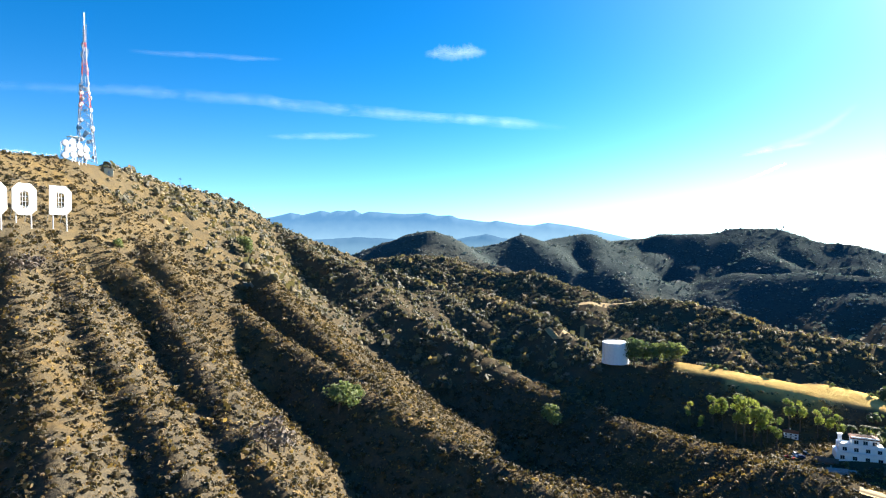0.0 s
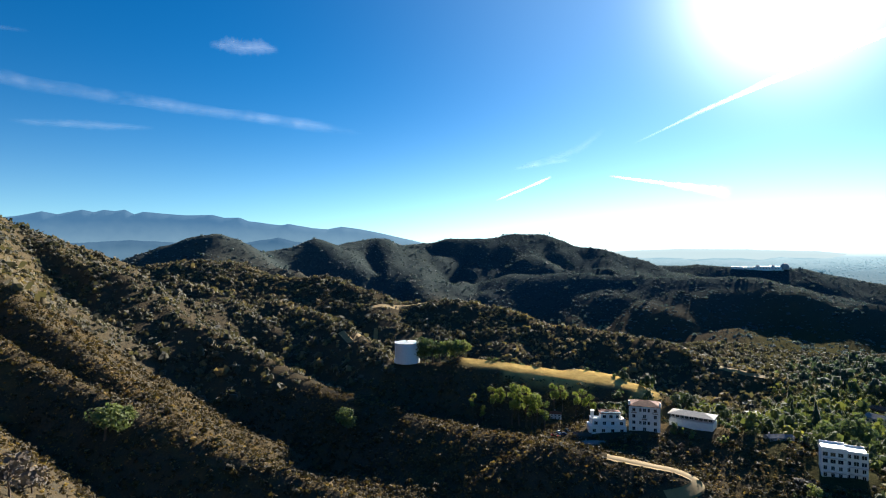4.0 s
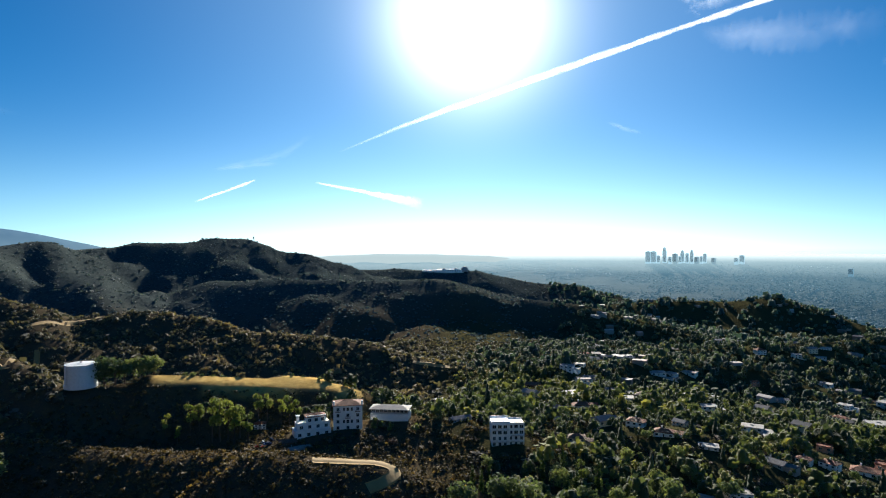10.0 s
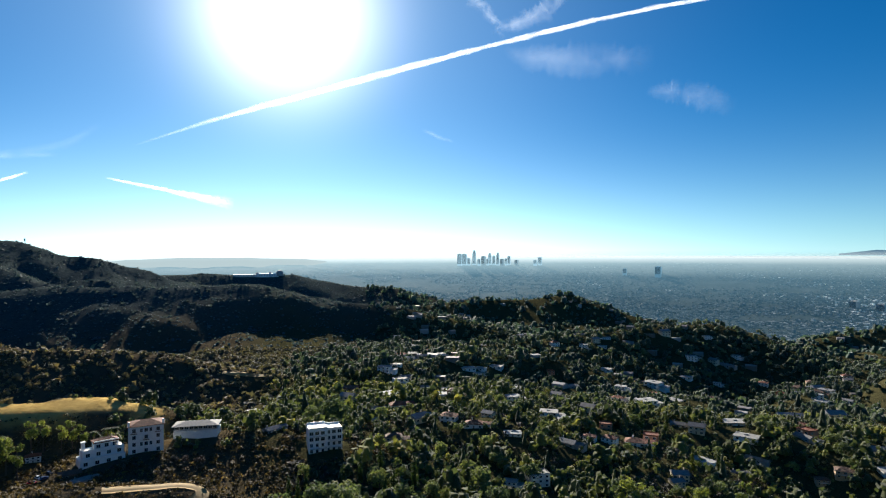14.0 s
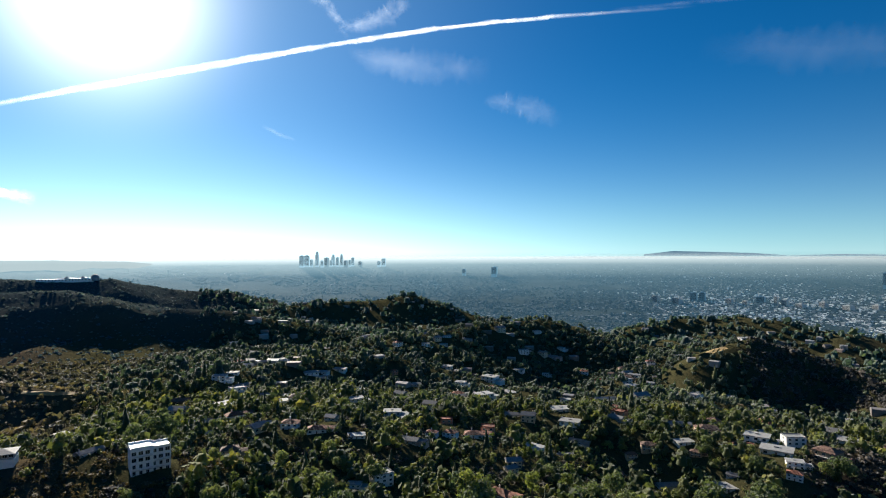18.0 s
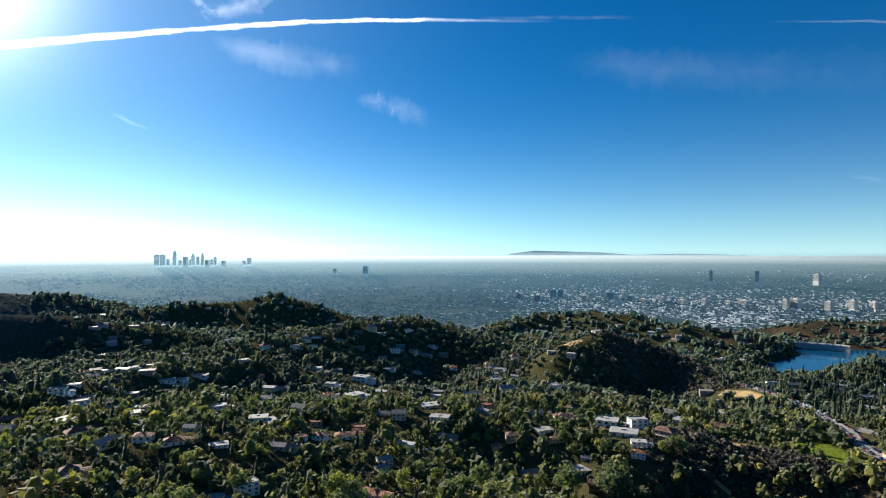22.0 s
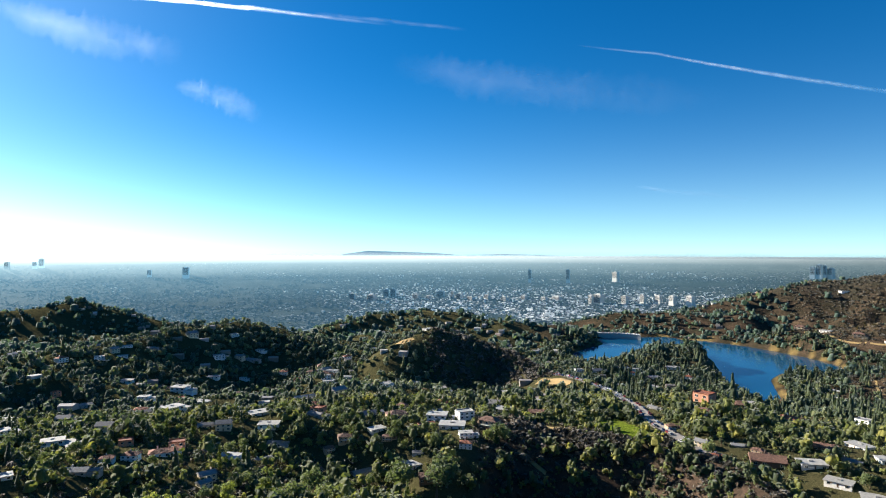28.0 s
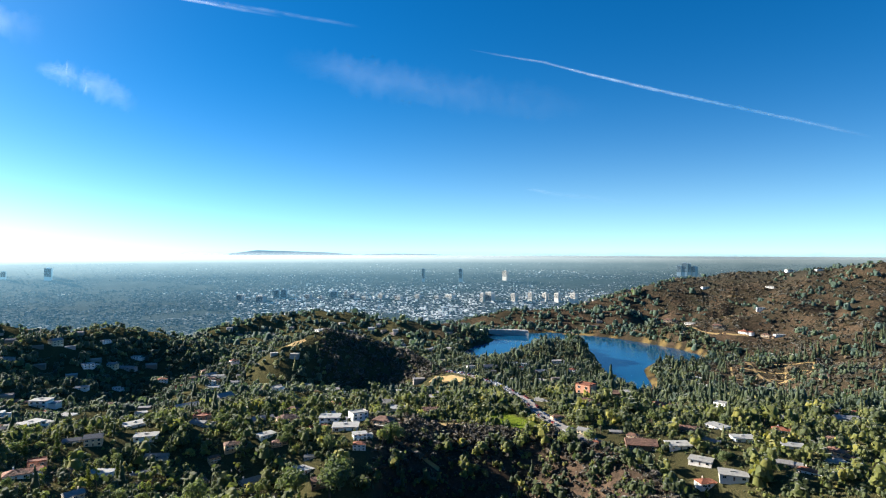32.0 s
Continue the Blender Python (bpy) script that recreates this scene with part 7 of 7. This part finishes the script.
def foliage_things():
    rng = np.random.default_rng(8)
    M_EUC = foliage_single("eucalyptus_leaves", (0.110, 0.145, 0.039), (0.230, 0.267, 0.061), (0.368, 0.373, 0.088), 0.45)
    M_OAK = foliage_single("broad_leaves", (0.078, 0.110, 0.053), (0.152, 0.190, 0.073), (0.313, 0.330, 0.100), 0.4)
    M_CYP = foliage_single("cypress_needles", (0.022, 0.042, 0.012), (0.060, 0.090, 0.018), (0.13, 0.15, 0.028), 0.35)
    M_TWIG = foliage_single("dry_twigs", (0.05, 0.036, 0.028), (0.10, 0.078, 0.06), (0.16, 0.125, 0.10), 0.1)
    temps = {"eucalyptus": [], "broadleaf_tree": [], "cypress": [], "bare_tree": [], "shrub": [], "palm": []}
    for k in range(3):
        temps["eucalyptus"].append(tree_thing("eucalyptus", "tall airy yellow-green eucalyptus tree", lobe_set(rng, 8, 2.6, 9, 20, 1.3, 2.4, 1.1), 640, 0.46, M_EUC, 22, 0.4, 40 + k, 7, 0.9))
        temps["broadleaf_tree"].append(tree_thing("broadleaf_tree", "round-crowned green garden tree", lobe_set(rng, 7, 2.8, 3.6, 8.2, 1.5, 2.8, 0.85), 800, 0.38, M_OAK, 10, 0.35, 50 + k, 6, 0.6))
        lb = [(rng.normal(scale=0.25), rng.normal(scale=0.25), z, 0.25 + 1.9 * (1 - z / 15) ** 0.8, 1.6) for z in np.arange(2, 14.5, 1.3)]
        temps["cypress"].append(tree_thing("cypress", "dark pointed conifer tree", lb, 520, 0.4, M_CYP, 15, 0.28, 60 + k, 3, 0.9))
        temps["shrub"].append(tree_thing("shrub", "low dark green shrub on the dry field", lobe_set(rng, 5, 1.3, 0.5, 1.4, 0.6, 1.2, 0.8), 260, 0.2, M_OAK, 2.6, 0.12, 80 + k, 4, 0.5))
        temps["bare_tree"].append(tree_thing("bare_tree", "leafless grey-brown shrub tree", lobe_set(rng, 6, 1.8, 1.8, 4.4, 0.8, 1.6, 0.9), 230, 0.34, M_TWIG, 6, 0.16, 70 + k, 8, 0.6))
    palm = empty("palm", "tall palm tree with drooping fronds", "tree", "palm group")
    bm = bmesh.new()
    tube(bm, (0, 0, -1), (0.2, 0, 11), 0.32, 0.22, 8)
    part("trunk", bm, M_BARK, palm)
    for k in range(16):
        t = k * 2.399
        bm = bmesh.new()
        pts = [Vector((0.2 + math.cos(t) * q * 2.6, math.sin(t) * q * 2.6, 11 + (0.9 if k % 2 else 0.3) * q * 1.6 - 2.4 * q * q)) for q in (0, 0.3, 0.65, 1.0)]
        sd = Vector((-math.sin(t), math.cos(t), 0))
        for q0, q1, w0, w1 in zip(pts[:-1], pts[1:], (0.1, 0.42, 0.36), (0.42, 0.36, 0.03)):
            c0, c1 = q0 + Vector((0, 0, 0.08)), q1 + Vector((0, 0, 0.08))
            for s in (-1, 1):
                vs = [bm.verts.new(v) for v in (c0, q0 + sd * w0 * s, q1 + sd * w1 * s, c1)]
                bm.faces.new(vs if s > 0 else vs[::-1])
        part("frond", bm, M_CYP, palm)
    temps["palm"].append(palm)
    for name, rows in TREES.items():
        for x, y, s in rows:
            t_ = temps[name][rng.integers(0, len(temps[name]))]
            copy_thing(t_, pose(x, y, ground_at(x, y) - 0.2, 0, 0, rng.uniform(0, 360)) @ Matrix.Scale(s, 4))
            CLEAR.append((x, y, 2.0 * s))
    # garden trees round the nearer houses
    az, rr = np.radians(rng.uniform(47, 150, 1200)), rng.uniform(255, 540, 1200)
    x, y = rr * np.sin(az), rr * np.cos(az)
    ok = free(x, y, 0.5) & (rng.random(1200) < in_town(x, y) + 0.02)
    x, y = x[ok][:140], y[ok][:140]
    for px, py_, pz in zip(x, y, surface(x, y)):
        name = ("broadleaf_tree", "broadleaf_tree", "broadleaf_tree", "cypress", "eucalyptus")[rng.integers(0, 5)]
        t_ = temps[name][rng.integers(0, 3)]
        s = rng.uniform(0.6, 1.25) * (0.6 if name == "eucalyptus" else 1)
        copy_thing(t_, pose(px, py_, pz - 0.2, 0, 0, rng.uniform(0, 360)) @ Matrix.Scale(s, 4))
        CLEAR.append((px, py_, 1.5))
    for lst in temps.values():
        for t_ in lst:
            discard(t_)


def foliage_single(name, dark, mid, lite, trans):
    return foliage(name, dark, mid, lite, trans, 0.6)


TREES = {
    "eucalyptus": [(146, 351, 0.67), (149, 343, 0.56), (158, 346, 0.9), (163, 345, 0.79), (166, 335, 1.08), (170, 333, 1.32), (174, 331, 1.29), (174, 324, 1.12), (180, 328, 0.98), (178, 315, 0.86), (196, 335, 0.99), (202, 334, 0.93), (208, 328, 0.83), (212, 325, 0.92), (216, 322, 0.82), (297, 40, 1.33), (294, 34, 1.34), (309, 29, 0.97), (320, 7, 1.0), (340, -13, 1.16), (303, 37, 1.11)],
    "broadleaf_tree": [(218, 146, 1.99), (279, 109, 1.74), (264, 94, 1.77), (132, 409, 2.09), (138, 407, 2.06), (143, 406, 1.64), (148, 404, 1.71), (153, 402, 1.66), (159, 400, 1.53), (124, 412, 1.07), (236, 185, 0.87), (217, 161, 1.69), (217, 153, 1.85), (248, 153, 1.28), (247, 148, 1.34), (244, 133, 1.3), (298, 37, 2.5), (288, 32, 2.5), (198, 171, 1.93), (-45, 252, 1.66), (-38, 255, 0.8), (-151, 449, 1.45), (-173, 316, 0.75), (65, 356, 1.73), (-147, 448, 1.26), (303, 230, 1.63), (322, 229, 2.15), (337, 128, 1.4), (321, 95, 1.4), (319, -27, 1.68), (309, -19, 1.51), (307, -41, 1.38), (358, -41, 1.96), (368, -94, 2.5), (352, -115, 2.5), (359, -124, 2.5), (393, -176, 1.64)],
    "cypress": [(220, 181, 0.82), (229, 178, 0.76), (241, 165, 0.73), (249, 160, 1.0), (252, 143, 0.85), (262, 137, 1.17), (219, 175, 0.86), (246, 144, 0.68)],
    "bare_tree": [(195, 269, 0.43), (198, 264, 0.57), (202, 261, 0.55), (214, 258, 0.35), (217, 251, 0.71), (220, 246, 0.89), (223, 240, 0.99), (204, 253, 0.46), (-54, 180, 2.25), (-52, 191, 1.62), (-156, 218, 1.68), (-158, 229, 1.34)],
    "shrub": [(176, 391, 1.3), (180, 388, 1.5), (184, 387, 1.2), (190, 384, 1.1), (197, 381, 1.3), (203, 378, 0.9), (240, 364, 1.0), (246, 360, 0.8), (253, 350, 1.2), (257, 342, 0.9), (262, 334, 1.1)],
    "palm": [(205, 296, 1.18), (211, 294, 1.19), (212, 289, 1.18), (163, 360, 0.6), (171, 353, 0.79)],
}
foliage_things()

# ---- scrub, woods and trees spread over the land ----
def plant_everything():
    rng = np.random.default_rng(11)
    near = [leaf_cloud(rng, lobe_set(rng, rng.integers(1, 4), 0.5, 0.35, 0.65, 0.4, 0.75, 0.6), 14, 0.27, core=0.5) for _ in range(12)]
    mid = [leaf_cloud(rng, lobe_set(rng, 1, 0.2, 0.3, 0.4, 0.65, 1.0, 0.7), 8, 0.42, core=0.74) for _ in range(10)]
    far = [leaf_cloud(rng, lobe_set(rng, 1, 0.3, 0.15, 0.3, 0.7, 1.0, 0.42), 4, 0.5, core=0.8) for _ in range(8)]

    def scrub(name, label, templates, n, az0, az1, r0, r1, s0, s1, seed, gap, mat=M_SCRUB):
        x, y = sample_land(rng, n, az0, az1, r0, r1)
        dens = fbm(x, y, 46, seed, 3) + 0.5 * fbm(x, y, 11, seed + 7, 2)
        # gullies and shaded sides hold more scrub than the sunny crests
        e_ = 4.0
        slope = (surface(x + e_, y) - surface(x - e_, y)) * math.sin(a) + (surface(x, y + e_) - surface(x, y - e_)) * math.cos(a)
        dens = dens + np.clip(0.10 * slope, -0.12, 0.5)
        ok = (dens > gap + rng.normal(scale=0.22, size=n)) & free(x, y) & (rng.random(n) > in_town(x, y) * 1.0)
        x, y = x[ok], y[ok]
        z = surface(x, y)
        size = rng.uniform(s0, s1, len(x)) * np.clip(np.exp(rng.normal(-0.08, 0.38, len(x))), 0.4, 2.2)
        tone = np.clip(0.30 + 0.55 * fbm(x, y, 70, seed + 3, 2) + rng.normal(scale=0.22, size=len(x)), 0, 0.8)
        spread_plants(name, label, "shrubs", templates, np.stack([x, y, z - 0.08 * size], -1), size, tone, mat, seed)

    scrub("hillside_scrub", "grey-green and brown chaparral scrub on the dry near slopes", near, 40000, -42, 62, 100, 420, 0.5, 1.8, 101, -1.0, M_BRUSH)
    tuft = [leaf_cloud(rng, [(0, 0, 0.3, 0.5, 0.35)], 4, 0.38) for _ in range(5)]
    scrub("dry_grass_tufts", "golden dry grass tufts on the sunny slopes", tuft, 18000, -48, 60, 85, 330, 0.5, 1.1, 151, -0.9, M_HAY)
    scrub("ravine_scrub", "dark chaparral on shaded slopes below the lawn", near, 16000, 110, 145, 205, 490, 1.4, 3.4, 131, -1.8, M_DARKSCRUB)
    scrub("gorge_scrub", "dark chaparral in the gorge below the first houses", near, 7000, 50, 106, 225, 470, 1.2, 3.0, 171, -1.8, M_DARKSCRUB)
    scrub("knoll_scrub", "dark chaparral on the shaded knoll before the reservoir", mid, 3500, 105, 122, 780, 1010, 1.6, 3.6, 161, -1.6, M_DARKSCRUB)
    scrub("canyon_scrub", "dense dark chaparral on the ridges across the canyon", mid, 26000, -30, 66, 420, 1000, 1.4, 3.6, 111, -0.9)
    scrub("far_scrub", "distant chaparral on the far park hills", far, 36000, -30, 78, 1000, 2250, 1.5, 3.4, 121, -1.4, M_HAZED_SCRUB)
    scrub("reservoir_scrub", "brown chaparral on the hills round the reservoir", far, 44000, 112, 165, 900, 2250, 1.8, 5.0, 141, -1.4, M_HEATH)

    # woods of the town and the reservoir
    tree_n = [leaf_cloud(rng, lobe_set(rng, 4, 0.36, 0.36, 0.86, 0.2, 0.36, 0.9), 22, 0.125, core=0.8) for _ in range(12)]
    tree_m = [leaf_cloud(rng, lobe_set(rng, 3, 0.34, 0.4, 0.78, 0.24, 0.42, 0.95), 13, 0.14, core=0.84) for _ in range(10)]
    tree_f = [leaf_cloud(rng, lobe_set(rng, 1, 0.2, 0.35, 0.5, 0.42, 0.55, 0.9), 4, 0.28, core=0.9) for _ in range(8)]
    pine_m = [leaf_cloud(rng, [(0, 0, 0.2, 0.23, 0.2), (0.02, 0, 0.42, 0.18, 0.2), (0, 0.02, 0.64, 0.12, 0.2), (0, 0, 0.84, 0.06, 0.18)], 10, 0.09, core=0.9) for _ in range(6)]

    def wood(name, label, templates, n, az0, az1, r0, r1, s0, s1, seed, gap, mat=M_TREE, shore=0.0):
        x, y = sample_land(rng, n, az0, az1, r0, r1)
        dens = fbm(x, y, 60, seed, 3) + 0.4 * fbm(x, y, 17, seed + 5, 2)
        ok = (dens > gap + rng.normal(scale=0.2, size=n)) & free(x, y, -1.5 if s1 < 3 else 1.5) & (rng.random(n) < (in_town(x, y) if not shore else inside(x, y, LAKE) > -shore))
        x, y = x[ok], y[ok]
        z = surface(x, y)
        size = rng.uniform(s0, s1, len(x)) * np.clip(np.exp(rng.normal(0, 0.30, len(x))), 0.5, 1.9)
        size = size * np.where(beside_clear(x, y, 3.5), 0.72, 1.0)
        tone = np.clip(0.16 + 0.35 * fbm(x, y, 90, seed + 3, 2) + rng.normal(scale=0.16, size=len(x)) + 0.38 * (rng.random(len(x)) < 0.14), 0, 0.85)
        spread_plants(name, label, "trees", templates, np.stack([x, y, z - 0.15 * size], -1), size, tone, mat, seed)

    wood("town_trees", "mixed green garden trees between the hillside houses", tree_n, 9000, 34, 165, 245, 640, 3.4, 10.5, 201, -0.6)
    shrub = [leaf_cloud(rng, lobe_set(rng, 2, 0.5, 0.3, 0.6, 0.45, 0.75, 0.8), 6, 0.3, core=0.8) for _ in range(6)]
    wood("garden_shrubs", "low garden shrubs and hedges round the hillside houses", shrub, 15000, 46, 165, 245, 640, 0.9, 2.6, 251, -1.1)
    wood("hill_trees", "dense green trees over the lower town and the lake shore", tree_m, 13500, 44, 165, 640, 1250, 4.6, 11, 211, -0.55, M_HAZED_HILLTREE)
    wood("far_trees", "distant trees on the hills above the city", tree_f, 11000, 54, 165, 1250, 2300, 8, 15, 221, -0.4, M_HAZED_WOOD)
    wood("lake_pines", "tall dark conifers between the homes and the reservoir", pine_m, 3600, 120, 158, 600, 1350, 9, 18, 231, -0.2, M_CONIFER)
    wood("shore_trees", "dark trees in a belt along the reservoir shore", pine_m + tree_m[:4], 13000, 112, 156, 640, 1620, 6, 13, 261, -0.35, M_CONIFER, 62.0)
    wood("garden_pines", "scattered dark conifers among the garden trees", pine_m, 900, 50, 150, 300, 1000, 10, 18, 241, 0.0, M_CONIFER)


def hill_houses():
    """Small pale houses among the trees of the farther slopes, too many and too small to part."""
    rng = np.random.default_rng(91)
    x, y = sample_land(rng, 6000, 60, 138, 600, 2200)
    ok = (in_town(x, y) > 0.4) & free(x, y, 1) & (fbm(x, y, 130, 93, 2) > -0.12)
    x, y = x[ok][:430], y[ok][:430]
    z = surface(x, y)
    V, Fc, Mi = [], [], []
    for k, (px, py_, pz) in enumerate(zip(x, y, z)):
        w, d, h = rng.uniform(5, 9), rng.uniform(4, 6), rng.uniform(2.8, 5.5)
        t = math.atan2(-px, py_) + rng.uniform(-0.6, 0.6)
        c, s = math.cos(t), math.sin(t)
        rise = rng.choice([0.3, 1.6])
        base = len(V)
        pts = [(i * w, j * d, zz) for zz in (-3, h) for i, j in ((-1, -1), (1, -1), (1, 1), (-1, 1))] + [(-w * 1.05, 0, h + rise), (w * 1.05, 0, h + rise)]
        r_ = math.hypot(px, py_)
        if r_ < 1300:
            CLEAR.append((px, py_, 8.0))
            CLEAR.append((px - 12 * px / r_, py_ - 12 * py_ / r_, 5.0))
        V += [(px + a_ * c - b_ * s, py_ + a_ * s + b_ * c, pz + zz) for a_, b_, zz in pts]
        for q in ((0, 1, 5, 4), (1, 2, 6, 5), (2, 3, 7, 6), (3, 0, 4, 7), (4, 5, 9, 8), (6, 7, 8, 9), (5, 6, 9, 9), (7, 4, 8, 8)):
            if q[2] == q[3]:
                q = (q[0], q[1], q[2])
            Fc.append([base + i for i in q])
            Mi.append(0 if len(Fc) % 8 in (1, 2, 3, 4) else 1)
    me = bpy.data.meshes.new("hill_houses")
    me.from_pydata(V, [], Fc)
    m, n, l, b = material("far_house_walls")
    geo = n.new("ShaderNodeNewGeometry")
    r = ramp(n, [(0.0, (0.12, 0.105, 0.09)), (0.5, (0.22, 0.20, 0.18)), (0.8, (0.40, 0.39, 0.37)), (1.0, (0.28, 0.14, 0.09))])
    l.new(geo.outputs["Random Per Island"], r.inputs[0])
    l.new(r.outputs[0], b.inputs["Base Color"])
    me.materials.append(m)
    tagged(new("hill_houses", me), "small pale houses among trees on the farther slopes", "houses", kind="stuff")


hill_houses()
plant_everything()
